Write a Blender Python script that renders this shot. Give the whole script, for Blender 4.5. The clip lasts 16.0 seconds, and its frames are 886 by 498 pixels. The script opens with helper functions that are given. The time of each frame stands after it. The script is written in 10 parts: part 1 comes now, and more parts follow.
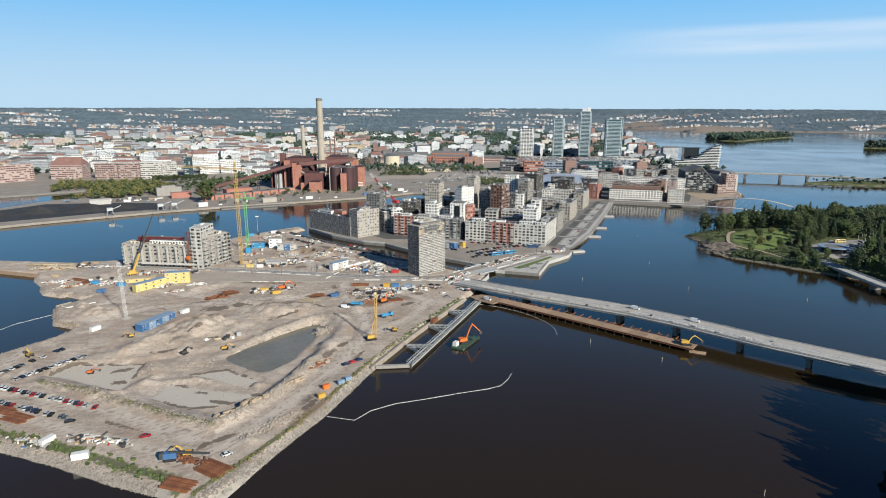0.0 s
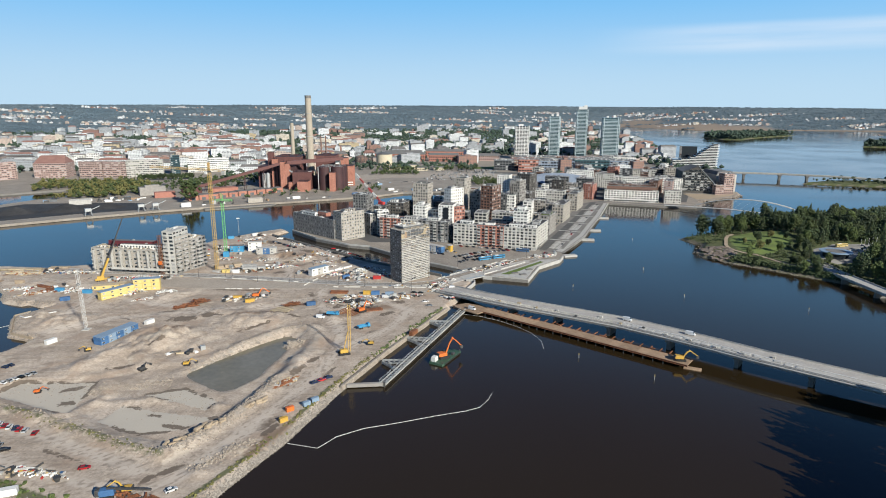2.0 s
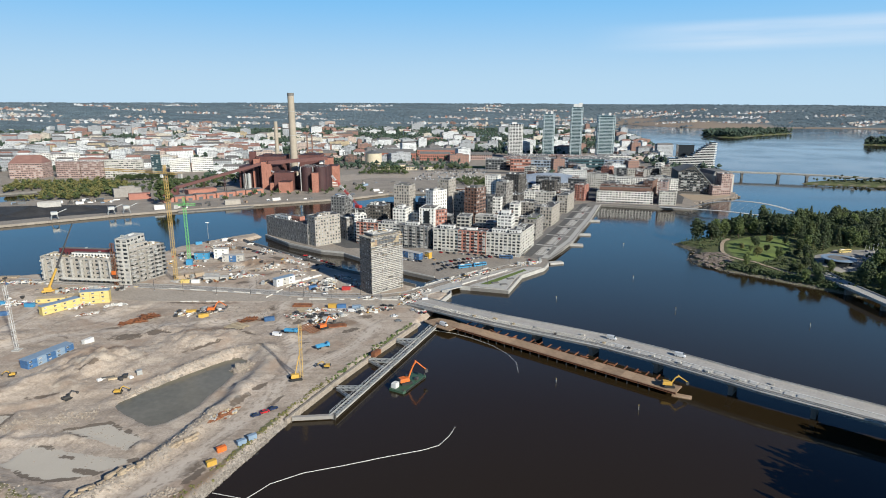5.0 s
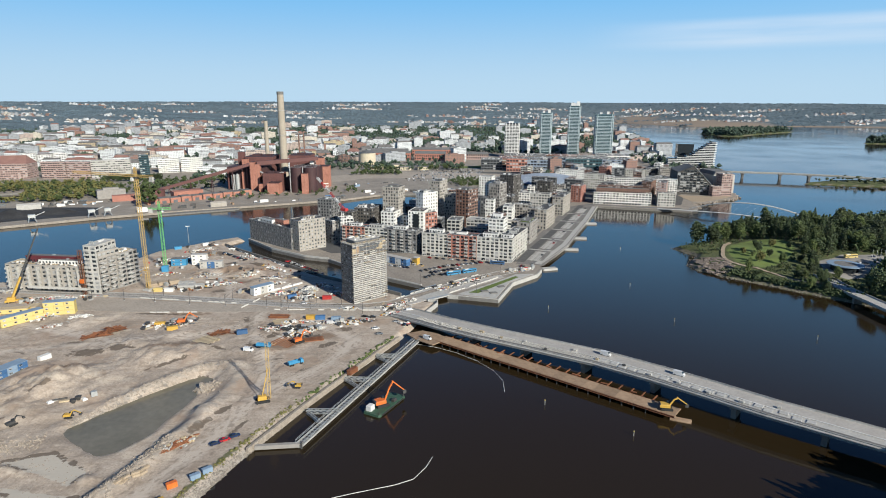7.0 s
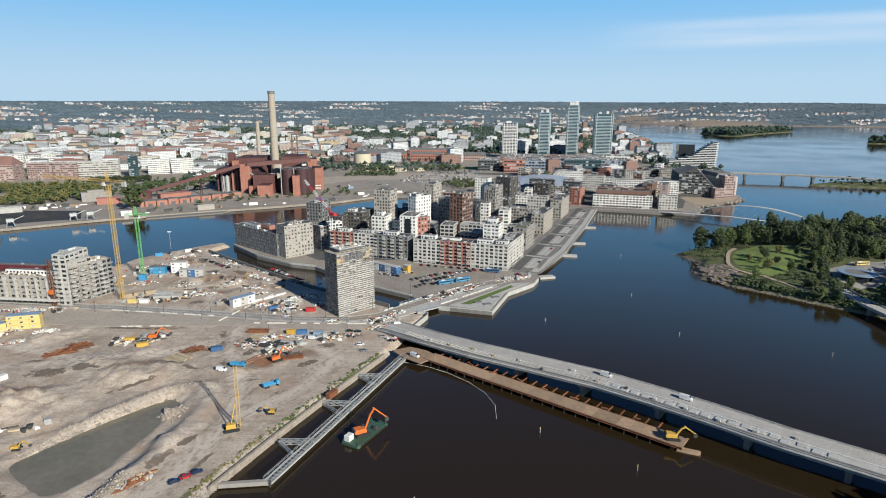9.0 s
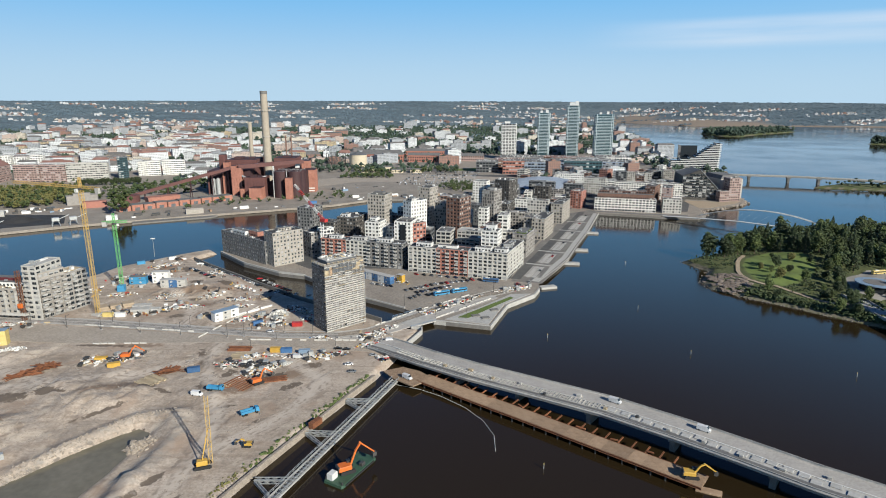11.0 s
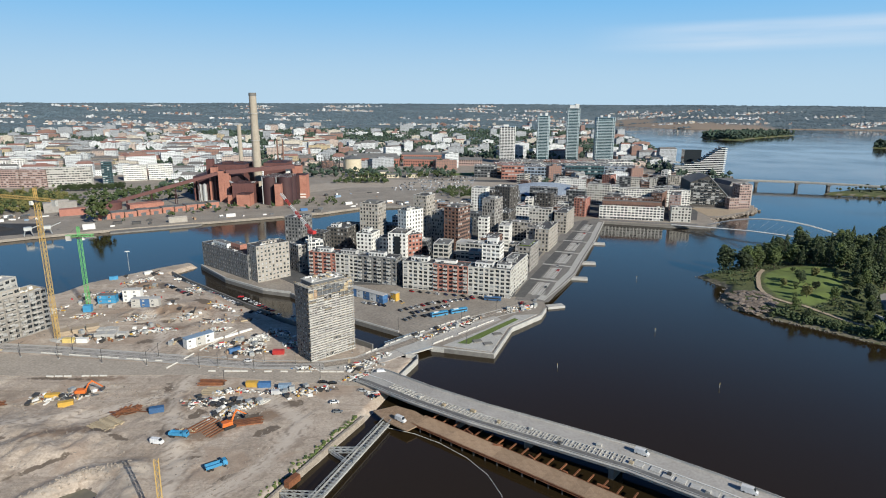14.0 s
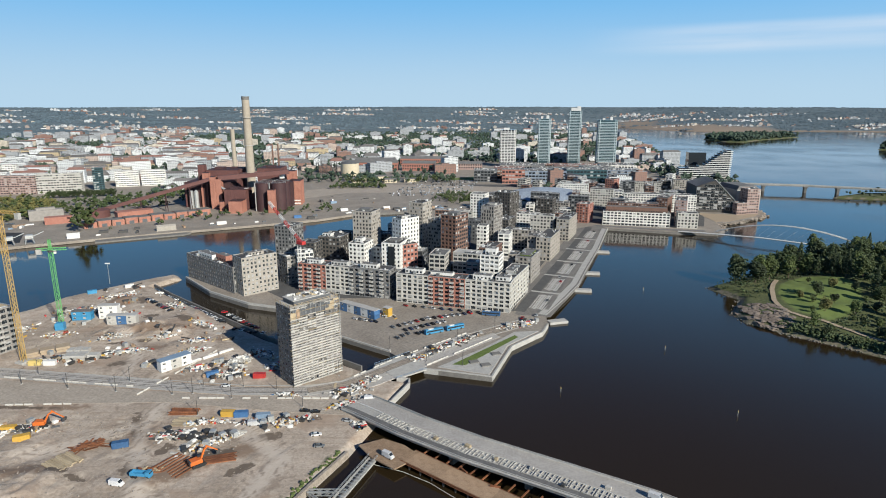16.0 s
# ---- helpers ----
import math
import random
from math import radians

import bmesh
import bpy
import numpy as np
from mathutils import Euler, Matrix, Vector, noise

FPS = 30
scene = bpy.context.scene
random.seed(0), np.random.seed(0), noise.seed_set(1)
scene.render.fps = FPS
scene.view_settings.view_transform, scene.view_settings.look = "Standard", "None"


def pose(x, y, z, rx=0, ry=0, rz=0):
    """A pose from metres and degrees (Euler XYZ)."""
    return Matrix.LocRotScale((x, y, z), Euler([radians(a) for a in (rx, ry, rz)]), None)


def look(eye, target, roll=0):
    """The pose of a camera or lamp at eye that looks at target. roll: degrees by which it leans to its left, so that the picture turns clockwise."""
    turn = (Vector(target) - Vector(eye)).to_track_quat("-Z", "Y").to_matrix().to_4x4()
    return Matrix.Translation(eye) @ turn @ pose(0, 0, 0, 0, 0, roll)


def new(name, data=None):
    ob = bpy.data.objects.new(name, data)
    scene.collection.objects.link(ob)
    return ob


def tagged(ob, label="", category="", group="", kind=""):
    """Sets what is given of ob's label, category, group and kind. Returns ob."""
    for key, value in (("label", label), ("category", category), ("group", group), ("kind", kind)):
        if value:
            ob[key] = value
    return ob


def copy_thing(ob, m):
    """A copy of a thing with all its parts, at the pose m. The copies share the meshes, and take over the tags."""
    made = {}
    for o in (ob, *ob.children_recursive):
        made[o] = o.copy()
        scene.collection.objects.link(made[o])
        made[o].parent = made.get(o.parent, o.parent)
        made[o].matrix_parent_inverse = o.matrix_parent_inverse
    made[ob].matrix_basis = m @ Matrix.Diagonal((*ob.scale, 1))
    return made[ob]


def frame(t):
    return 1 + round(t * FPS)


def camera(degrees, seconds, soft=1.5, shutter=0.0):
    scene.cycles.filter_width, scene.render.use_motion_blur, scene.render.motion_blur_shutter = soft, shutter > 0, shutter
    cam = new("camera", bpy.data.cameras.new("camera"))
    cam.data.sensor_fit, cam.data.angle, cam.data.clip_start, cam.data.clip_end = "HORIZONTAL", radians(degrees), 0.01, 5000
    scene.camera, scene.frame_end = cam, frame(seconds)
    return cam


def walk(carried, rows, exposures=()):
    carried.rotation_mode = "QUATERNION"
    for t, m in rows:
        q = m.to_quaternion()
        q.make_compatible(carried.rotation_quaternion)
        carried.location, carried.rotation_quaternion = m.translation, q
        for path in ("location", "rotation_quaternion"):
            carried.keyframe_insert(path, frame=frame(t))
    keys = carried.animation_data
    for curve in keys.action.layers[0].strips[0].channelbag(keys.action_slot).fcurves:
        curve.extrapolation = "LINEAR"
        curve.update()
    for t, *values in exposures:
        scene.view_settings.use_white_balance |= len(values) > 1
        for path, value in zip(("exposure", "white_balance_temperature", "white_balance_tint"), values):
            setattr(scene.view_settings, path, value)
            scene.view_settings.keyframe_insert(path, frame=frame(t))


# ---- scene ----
cam = camera(72.5, 16.0, soft=1.0)
PATH = [
    (0, (0.0, 0.0, 138.57), (-0.0, 291.86, 69.15), 0.14),
    (0.5, (2.32, 6.33, 138.71), (2.57, 298.07, 68.8), 0.17),
    (1, (5.04, 12.37, 138.89), (5.5, 304.03, 68.66), 0.21),
    (1.5, (8.03, 18.23, 139.07), (8.67, 309.83, 68.61), 0.24),
    (2, (11.2, 23.97, 139.21), (11.97, 315.53, 68.57), 0.26),
    (2.5, (14.46, 29.66, 139.31), (15.32, 321.18, 68.48), 0.27),
    (3, (17.74, 35.34, 139.36), (18.67, 326.82, 68.35), 0.27),
    (3.5, (20.98, 41.04, 139.37), (21.95, 332.47, 68.17), 0.26),
    (4, (24.13, 46.78, 139.34), (25.14, 338.16, 67.95), 0.24),
    (4.5, (27.16, 52.56, 139.28), (28.19, 343.9, 67.71), 0.22),
    (5, (30.03, 58.4, 139.22), (31.1, 349.69, 67.47), 0.20),
    (5.5, (32.71, 64.3, 139.17), (33.82, 355.55, 67.25), 0.18),
    (6, (35.2, 70.25, 139.14), (36.36, 361.46, 67.07), 0.17),
    (6.5, (37.47, 76.26, 139.13), (38.7, 367.44, 66.94), 0.16),
    (7, (39.51, 82.32, 139.16), (40.82, 373.47, 66.85), 0.15),
    (7.5, (41.32, 88.43, 139.23), (42.72, 379.55, 66.82), 0.15),
    (8, (42.89, 94.58, 139.33), (44.39, 385.69, 66.84), 0.15),
    (8.5, (44.22, 100.78, 139.46), (45.84, 391.86, 66.9), 0.15),
    (9, (45.32, 107.01, 139.62), (47.06, 398.09, 67.0), 0.15),
    (9.5, (46.18, 113.29, 139.79), (48.06, 404.35, 67.12), 0.15),
    (10, (46.81, 119.61, 139.96), (48.86, 410.66, 67.25), 0.15),
    (10.5, (47.22, 125.97, 140.13), (49.46, 417.01, 67.39), 0.15),
    (11, (47.44, 132.38, 140.26), (49.89, 423.41, 67.53), 0.15),
    (11.5, (47.48, 138.81, 140.36), (50.18, 429.86, 67.67), 0.16),
    (12, (47.39, 145.29, 140.42), (50.37, 436.35, 67.81), 0.17),
    (12.5, (47.21, 151.79, 140.43), (50.5, 442.89, 67.97), 0.18),
    (13, (47.0, 158.32, 140.39), (50.62, 449.47, 68.14), 0.20),
    (13.5, (46.84, 164.85, 140.31), (50.78, 456.06, 68.35), 0.23),
    (14, (46.84, 171.37, 140.2), (51.06, 462.67, 68.6), 0.25),
    (14.5, (47.12, 177.85, 140.09), (51.53, 469.25, 68.9), 0.26),
    (15, (47.84, 184.27, 140.03), (52.26, 475.77, 69.25), 0.24),
    (15.5, (49.2, 190.59, 140.05), (53.32, 482.18, 69.63), 0.17),
    (16, (51.42, 196.74, 140.22), (54.8, 488.39, 70.0), -0.00),
]

walk(cam, [(t, look(eye, target, roll)) for t, eye, target, roll in PATH], [(0, 0.53, 6250, 7), (16, 0.42, 6250, 7)])

# ---- light ----
SUN_DIR = Vector((0.63, -0.77, 0.0)).normalized()
SUN_EL = 27.0
world = bpy.data.worlds.new("sky")
scene.world = world
world.use_nodes = True
wn, wl = world.node_tree.nodes, world.node_tree.links
wn.clear()
sky = wn.new("ShaderNodeTexSky")
sky.sky_type = "NISHITA"
sky.sun_disc = False
sky.sun_elevation = radians(SUN_EL)
sky.sun_rotation = math.atan2(SUN_DIR.x, SUN_DIR.y)
sky.altitude = 100
sky.air_density, sky.dust_density, sky.ozone_density = 1.0, 0.1, 4.0
# thin high cloud, spread out along the horizon
co = wn.new("ShaderNodeTexCoord")
mp = wn.new("ShaderNodeMapping")
mp.inputs["Scale"].default_value = (1.6, 1.6, 26.0)
wl.new(co.outputs["Generated"], mp.inputs["Vector"])
cn = wn.new("ShaderNodeTexNoise")
cn.inputs["Scale"].default_value = 1.3
cn.inputs["Detail"].default_value = 6
wl.new(mp.outputs["Vector"], cn.inputs["Vector"])
cr = wn.new("ShaderNodeMapRange")
cr.inputs["From Min"].default_value, cr.inputs["From Max"].default_value = 0.25, 0.7
cr.inputs["To Max"].default_value = 0.75
wl.new(cn.outputs["Fac"], cr.inputs["Value"])
cm = wn.new("ShaderNodeMix")
cm.data_type = "RGBA"
cm.inputs["B"].default_value = (9.2, 9.3, 9.8, 1)
# the cloud lies in one long streak
sd = wn.new("ShaderNodeSeparateXYZ")
wl.new(co.outputs["Generated"], sd.inputs["Vector"])


def window_of(socket, a, b, c, d):
    """1 between b and c, falling to 0 at a and d."""
    r0, r1, m0 = wn.new("ShaderNodeMapRange"), wn.new("ShaderNodeMapRange"), wn.new("ShaderNodeMath")
    r0.interpolation_type = r1.interpolation_type = "SMOOTHSTEP"
    r0.inputs["From Min"].default_value, r0.inputs["From Max"].default_value = a, b
    r1.inputs["From Min"].default_value, r1.inputs["From Max"].default_value = c, d
    r1.inputs["To Min"].default_value, r1.inputs["To Max"].default_value = 1, 0
    m0.operation = "MULTIPLY"
    wl.new(socket, r0.inputs["Value"])
    wl.new(socket, r1.inputs["Value"])
    wl.new(r0.outputs["Result"], m0.inputs[0])
    wl.new(r1.outputs["Result"], m0.inputs[1])
    return m0.outputs["Value"]


streak = wn.new("ShaderNodeMath")
streak.operation = "MULTIPLY"
wl.new(window_of(sd.outputs["Z"], 0.066, 0.084, 0.098, 0.116), streak.inputs[0])
wl.new(window_of(sd.outputs["X"], 0.20, 0.45, 0.75, 0.95), streak.inputs[1])
thin = wn.new("ShaderNodeMath")
thin.operation = "MULTIPLY"
wl.new(cr.outputs["Result"], thin.inputs[0])
wl.new(streak.outputs["Value"], thin.inputs[1])
wl.new(thin.outputs["Value"], cm.inputs["Factor"])
# clean northern air: a bluer sky, with pale haze low down
tint = wn.new("ShaderNodeMix")
tint.data_type, tint.blend_type = "RGBA", "MULTIPLY"
tint.inputs["Factor"].default_value = 1.0
tint.inputs["B"].default_value = (0.38, 0.54, 0.78, 1)
wl.new(sky.outputs["Color"], tint.inputs["A"])
up_ = wn.new("ShaderNodeSeparateXYZ")
wl.new(co.outputs["Generated"], up_.inputs["Vector"])
low = wn.new("ShaderNodeMapRange")
low.interpolation_type = "SMOOTHSTEP"
low.inputs["From Min"].default_value, low.inputs["From Max"].default_value = 0.0, 0.19
low.inputs["To Min"].default_value, low.inputs["To Max"].default_value = 0.85, 0.0
wl.new(up_.outputs["Z"], low.inputs["Value"])
mid = wn.new("ShaderNodeMapRange")
mid.interpolation_type = "SMOOTHSTEP"
mid.inputs["From Min"].default_value, mid.inputs["From Max"].default_value = 0.12, 0.50
mid.inputs["To Min"].default_value, mid.inputs["To Max"].default_value = 1.0, 0.0
wl.new(up_.outputs["Z"], mid.inputs["Value"])
lower_sky = wn.new("ShaderNodeMix")
lower_sky.data_type = "RGBA"
lower_sky.inputs["B"].default_value = (2.0, 5.35, 9.2, 1)
wl.new(mid.outputs["Result"], lower_sky.inputs["Factor"])
wl.new(tint.outputs["Result"], lower_sky.inputs["A"])
haze = wn.new("ShaderNodeMix")
haze.data_type = "RGBA"
haze.inputs["B"].default_value = (6.0, 7.6, 8.8, 1)
wl.new(low.outputs["Result"], haze.inputs["Factor"])
wl.new(lower_sky.outputs["Result"], haze.inputs["A"])
bg = wn.new("ShaderNodeBackground")
bg.inputs["Strength"].default_value = 0.068
wl.new(haze.outputs["Result"], cm.inputs["A"])
wl.new(cm.outputs["Result"], bg.inputs["Color"])
wo = wn.new("ShaderNodeOutputWorld")
wl.new(bg.outputs["Background"], wo.inputs["Surface"])

sun = new("sun", bpy.data.lights.new("sun", "SUN"))
sun.data.energy, sun.data.angle, sun.data.color = 5.0, radians(0.53), (0.985, 0.91, 0.785)
sun.matrix_world = look((SUN_DIR.x * 900, SUN_DIR.y * 900, 900 * math.tan(radians(SUN_EL))), (0, 0, 0))


# ---- materials ----
def surface(name, c1, c2, scale=0.5, rough=0.8, bump=0.0, metal=0.0, fine=8.0, space="Object", spread=0.1, piece=0.0, far=0.3):
    """Two colours mixed by coarse and fine noise, with fine relief; piece: how much one object differs from the next."""
    c1, c2 = [c * 0.80 for c in c1], [c * 0.80 for c in c2]
    m = bpy.data.materials.new(name)
    m.use_nodes = True
    n, l = m.node_tree.nodes, m.node_tree.links
    p = n["Principled BSDF"]
    if space == "World":
        vec = n.new("ShaderNodeNewGeometry").outputs["Position"]
    else:
        vec = n.new("ShaderNodeTexCoord").outputs["Object"]
    a = n.new("ShaderNodeTexNoise")
    a.inputs["Scale"].default_value, a.inputs["Detail"].default_value, a.inputs["Roughness"].default_value = scale, 6, 0.65
    b = n.new("ShaderNodeTexNoise")
    b.inputs["Scale"].default_value, b.inputs["Detail"].default_value = scale * fine, 4
    l.new(vec, a.inputs["Vector"])
    l.new(vec, b.inputs["Vector"])
    r = n.new("ShaderNodeMapRange")
    r.inputs["From Min"].default_value, r.inputs["From Max"].default_value = far, 1 - far
    l.new(a.outputs["Fac"], r.inputs["Value"])
    x = n.new("ShaderNodeMix")
    x.data_type = "RGBA"
    x.inputs["A"].default_value, x.inputs["B"].default_value = (*c1, 1), (*c2, 1)
    l.new(r.outputs["Result"], x.inputs["Factor"])
    g = n.new("ShaderNodeMapRange")
    g.inputs["From Min"].default_value, g.inputs["From Max"].default_value = 0.25, 0.75
    g.inputs["To Min"].default_value, g.inputs["To Max"].default_value = 1 - spread * 2, 1 + spread * 2
    l.new(b.outputs["Fac"], g.inputs["Value"])
    hs = n.new("ShaderNodeHueSaturation")
    l.new(x.outputs["Result"], hs.inputs["Color"])
    value = g.outputs["Result"]
    if piece:
        o = n.new("ShaderNodeObjectInfo")
        q = n.new("ShaderNodeMapRange")
        q.inputs["To Min"].default_value, q.inputs["To Max"].default_value = 1 - piece, 1 + piece
        l.new(o.outputs["Random"], q.inputs["Value"])
        t = n.new("ShaderNodeMath")
        t.operation = "MULTIPLY"
        l.new(q.outputs["Result"], t.inputs[0])
        l.new(value, t.inputs[1])
        value = t.outputs["Value"]
    l.new(value, hs.inputs["Value"])
    l.new(hs.outputs["Color"], p.inputs["Base Color"])
    p.inputs["Roughness"].default_value, p.inputs["Metallic"].default_value = rough, metal
    if bump:
        u = n.new("ShaderNodeBump")
        u.inputs["Strength"].default_value, u.inputs["Distance"].default_value = 0.6, bump
        l.new(b.outputs["Fac"], u.inputs["Height"])
        l.new(u.outputs["Normal"], p.inputs["Normal"])
    return m


def masked(m, layer, colour, amount=1.0, sharp=0.25):
    """Lays a second colour over a surface where the mesh's own layer says so, with a ragged edge."""
    n, l = m.node_tree.nodes, m.node_tree.links
    p = n["Principled BSDF"]
    old = p.inputs["Base Color"].links[0].from_socket
    at = n.new("ShaderNodeAttribute")
    at.attribute_name = layer
    no = n.new("ShaderNodeTexNoise")
    no.inputs["Scale"].default_value, no.inputs["Detail"].default_value = 0.35, 8
    geo = n.new("ShaderNodeNewGeometry")
    l.new(geo.outputs["Position"], no.inputs["Vector"])
    ad = n.new("ShaderNodeMath")
    ad.operation = "MULTIPLY_ADD"
    l.new(no.outputs["Fac"], ad.inputs[0])
    ad.inputs[1].default_value = 1.3
    l.new(at.outputs["Fac"], ad.inputs[2])
    r = n.new("ShaderNodeMapRange")
    r.inputs["From Min"].default_value, r.inputs["From Max"].default_value = 1.15 - sharp, 1.15 + sharp
    r.inputs["To Max"].default_value = amount
    l.new(ad.outputs["Value"], r.inputs["Value"])
    x = n.new("ShaderNodeMix")
    x.data_type = "RGBA"
    x.inputs["B"].default_value = (*[c * 0.80 for c in colour], 1)
    l.new(r.outputs["Result"], x.inputs["Factor"])
    l.new(old, x.inputs["A"])
    l.new(x.outputs["Result"], p.inputs["Base Color"])
    return m


def glossy(name, colour, rough=0.1, metal=0.0, ior=1.45):
    m = surface(name, [c * 0.8 for c in colour], [min(1, c * 1.2) for c in colour], 0.4, rough, piece=0.25)
    m.node_tree.nodes["Principled BSDF"].inputs["IOR"].default_value = ior
    m.node_tree.nodes["Principled BSDF"].inputs["Metallic"].default_value = metal
    return m


def facade_far(name, wall, glass, bay, storey):
    """Walls of far buildings: rows of windows too small to be told apart."""
    m = surface(name, [c * 0.9 for c in wall], wall, 0.05, 0.8, space="World", piece=0.15)
    n, l = m.node_tree.nodes, m.node_tree.links
    p = n["Principled BSDF"]
    old = p.inputs["Base Color"].links[0].from_socket
    geo = n.new("ShaderNodeNewGeometry")
    sep = n.new("ShaderNodeSeparateXYZ")
    l.new(geo.outputs["Position"], sep.inputs["Vector"])
    sn = n.new("ShaderNodeSeparateXYZ")
    l.new(geo.outputs["Normal"], sn.inputs["Vector"])

    def op(kind, a, b=None, c=None):
        k = n.new("ShaderNodeMath")
        k.operation = kind
        for i, v in enumerate((a, b, c)):
            if v is None:
                continue
            if isinstance(v, (int, float)):
                k.inputs[i].default_value = v
            else:
                l.new(v, k.inputs[i])
        return k.outputs["Value"]

    along = op("SUBTRACT", op("MULTIPLY", sep.outputs["X"], sn.outputs["Y"]), op("MULTIPLY", sep.outputs["Y"], sn.outputs["X"]))
    u = op("LESS_THAN", op("FRACT", op("DIVIDE", along, bay)), 0.55)
    v = op("LESS_THAN", op("FRACT", op("DIVIDE", sep.outputs["Z"], storey)), 0.5)
    side = op("LESS_THAN", op("ABSOLUTE", sn.outputs["Z"]), 0.3)
    fac = op("MULTIPLY", op("MULTIPLY", u, v), side)
    x = n.new("ShaderNodeMix")
    x.data_type = "RGBA"
    x.inputs["B"].default_value = (*glass, 1)
    l.new(op("MULTIPLY", fac, 0.85), x.inputs["Factor"])
    l.new(old, x.inputs["A"])
    l.new(x.outputs["Result"], p.inputs["Base Color"])
    return m


MAT = {}
MAT["dirt"] = surface("dirt", (0.33, 0.268, 0.212), (0.60, 0.505, 0.415), 0.03, 0.95, 0.12, fine=34, space="World", spread=0.12)
# wheel tracks: streaks across the earth
n, l = MAT["dirt"].node_tree.nodes, MAT["dirt"].node_tree.links
p = n["Principled BSDF"]
for turn, wide, amount in ((0.75, 0.45, 0.22), (-0.35, 0.32, 0.16)):
    old = p.inputs["Base Color"].links[0].from_socket
    geo, mp_, st_, rg, mx = n.new("ShaderNodeNewGeometry"), n.new("ShaderNodeMapping"), n.new("ShaderNodeTexNoise"), n.new("ShaderNodeMapRange"), n.new("ShaderNodeMix")
    mp_.inputs["Rotation"].default_value[2] = turn
    mp_.inputs["Scale"].default_value = (0.018, wide, 1)
    st_.inputs["Scale"].default_value, st_.inputs["Detail"].default_value, st_.inputs["Distortion"].default_value = 1.0, 4, 0.4
    rg.inputs["From Min"].default_value, rg.inputs["From Max"].default_value, rg.inputs["To Max"].default_value = 0.52, 0.72, amount * 2
    mx.data_type = "RGBA"
    mx.inputs["B"].default_value = (0.20, 0.15, 0.105, 1)
    l.new(geo.outputs["Position"], mp_.inputs["Vector"])
    l.new(mp_.outputs["Vector"], st_.inputs["Vector"])
    l.new(st_.outputs["Fac"], rg.inputs["Value"])
    l.new(rg.outputs["Result"], mx.inputs["Factor"])
    l.new(old, mx.inputs["A"])
    l.new(mx.outputs["Result"], p.inputs["Base Color"])
# pale dusty and dark trodden patches
for sc_, lo_, hi_, col_, amount in ((0.09, 0.55, 0.68, (0.56, 0.48, 0.385), 0.55), (0.16, 0.55, 0.68, (0.22, 0.17, 0.13), 0.65), (0.7, 0.58, 0.70, (0.18, 0.14, 0.11), 0.5), (0.035, 0.56, 0.64, (0.30, 0.215, 0.155), 0.5)):
    old = p.inputs["Base Color"].links[0].from_socket
    geo, st_, rg, mx = n.new("ShaderNodeNewGeometry"), n.new("ShaderNodeTexNoise"), n.new("ShaderNodeMapRange"), n.new("ShaderNodeMix")
    st_.inputs["Scale"].default_value, st_.inputs["Detail"].default_value, st_.inputs["Distortion"].default_value = sc_, 7, 0.8
    rg.inputs["From Min"].default_value, rg.inputs["From Max"].default_value, rg.inputs["To Max"].default_value = lo_, hi_, amount
    mx.data_type = "RGBA"
    mx.inputs["B"].default_value = (*col_, 1)
    l.new(geo.outputs["Position"], st_.inputs["Vector"])
    l.new(st_.outputs["Fac"], rg.inputs["Value"])
    l.new(rg.outputs["Result"], mx.inputs["Factor"])
    l.new(old, mx.inputs["A"])
    l.new(mx.outputs["Result"], p.inputs["Base Color"])
masked(MAT["dirt"], "grass", (0.085, 0.10, 0.03), 0.85, 0.15)
masked(MAT["dirt"], "soil", (0.25, 0.175, 0.122), 0.9, 0.2)
masked(MAT["dirt"], "mud", (0.54, 0.49, 0.415), 0.9, 0.06)
masked(MAT["dirt"], "wet", (0.135, 0.102, 0.076), 0.9, 0.08)
masked(MAT["dirt"], "stone", (0.33, 0.31, 0.28), 0.7, 0.25)
masked(MAT["dirt"], "lane", (0.60, 0.52, 0.44), 0.75, 0.3)
masked(MAT["dirt"], "rut", (0.24, 0.19, 0.15), 0.7, 0.2)
MAT["quay"] = surface("quay_ground", (0.25, 0.215, 0.18), (0.36, 0.32, 0.27), 0.05, 0.92, 0.1, fine=14, space="World", spread=0.14)
MAT["asphalt"] = surface("asphalt", (0.40, 0.375, 0.345), (0.50, 0.47, 0.435), 0.12, 0.9, 0.02, fine=10, space="World", spread=0.1)
MAT["asphalt_mid"] = surface("worn_asphalt", (0.15, 0.14, 0.13), (0.24, 0.225, 0.205), 0.07, 0.9, 0.02, fine=14, space="World", spread=0.16)
# dark asphalt; under the new blocks its darkness also imitates shade
MAT["street_dark"] = surface("dark_street_asphalt", (0.075, 0.075, 0.076), (0.12, 0.118, 0.115), 0.1, 0.9, 0.02, fine=12, space="World", spread=0.14)
MAT["pale_road"] = surface("dusty_road", (0.36, 0.31, 0.255), (0.45, 0.39, 0.325), 0.07, 0.93, 0.04, fine=14, space="World", spread=0.13)
MAT["concrete"] = surface("concrete", (0.40, 0.39, 0.365), (0.54, 0.52, 0.485), 0.3, 0.85, 0.03, spread=0.1, space="World")
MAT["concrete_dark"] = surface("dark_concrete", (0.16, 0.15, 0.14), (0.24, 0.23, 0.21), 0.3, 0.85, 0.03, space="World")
MAT["coal"] = surface("coal", (0.02, 0.02, 0.022), (0.05, 0.05, 0.052), 0.06, 0.85, 0.5, space="World")
MAT["grass"] = surface("grass", (0.10, 0.15, 0.025), (0.15, 0.20, 0.045), 0.08, 0.9, 0.3, fine=20, space="World", spread=0.2)
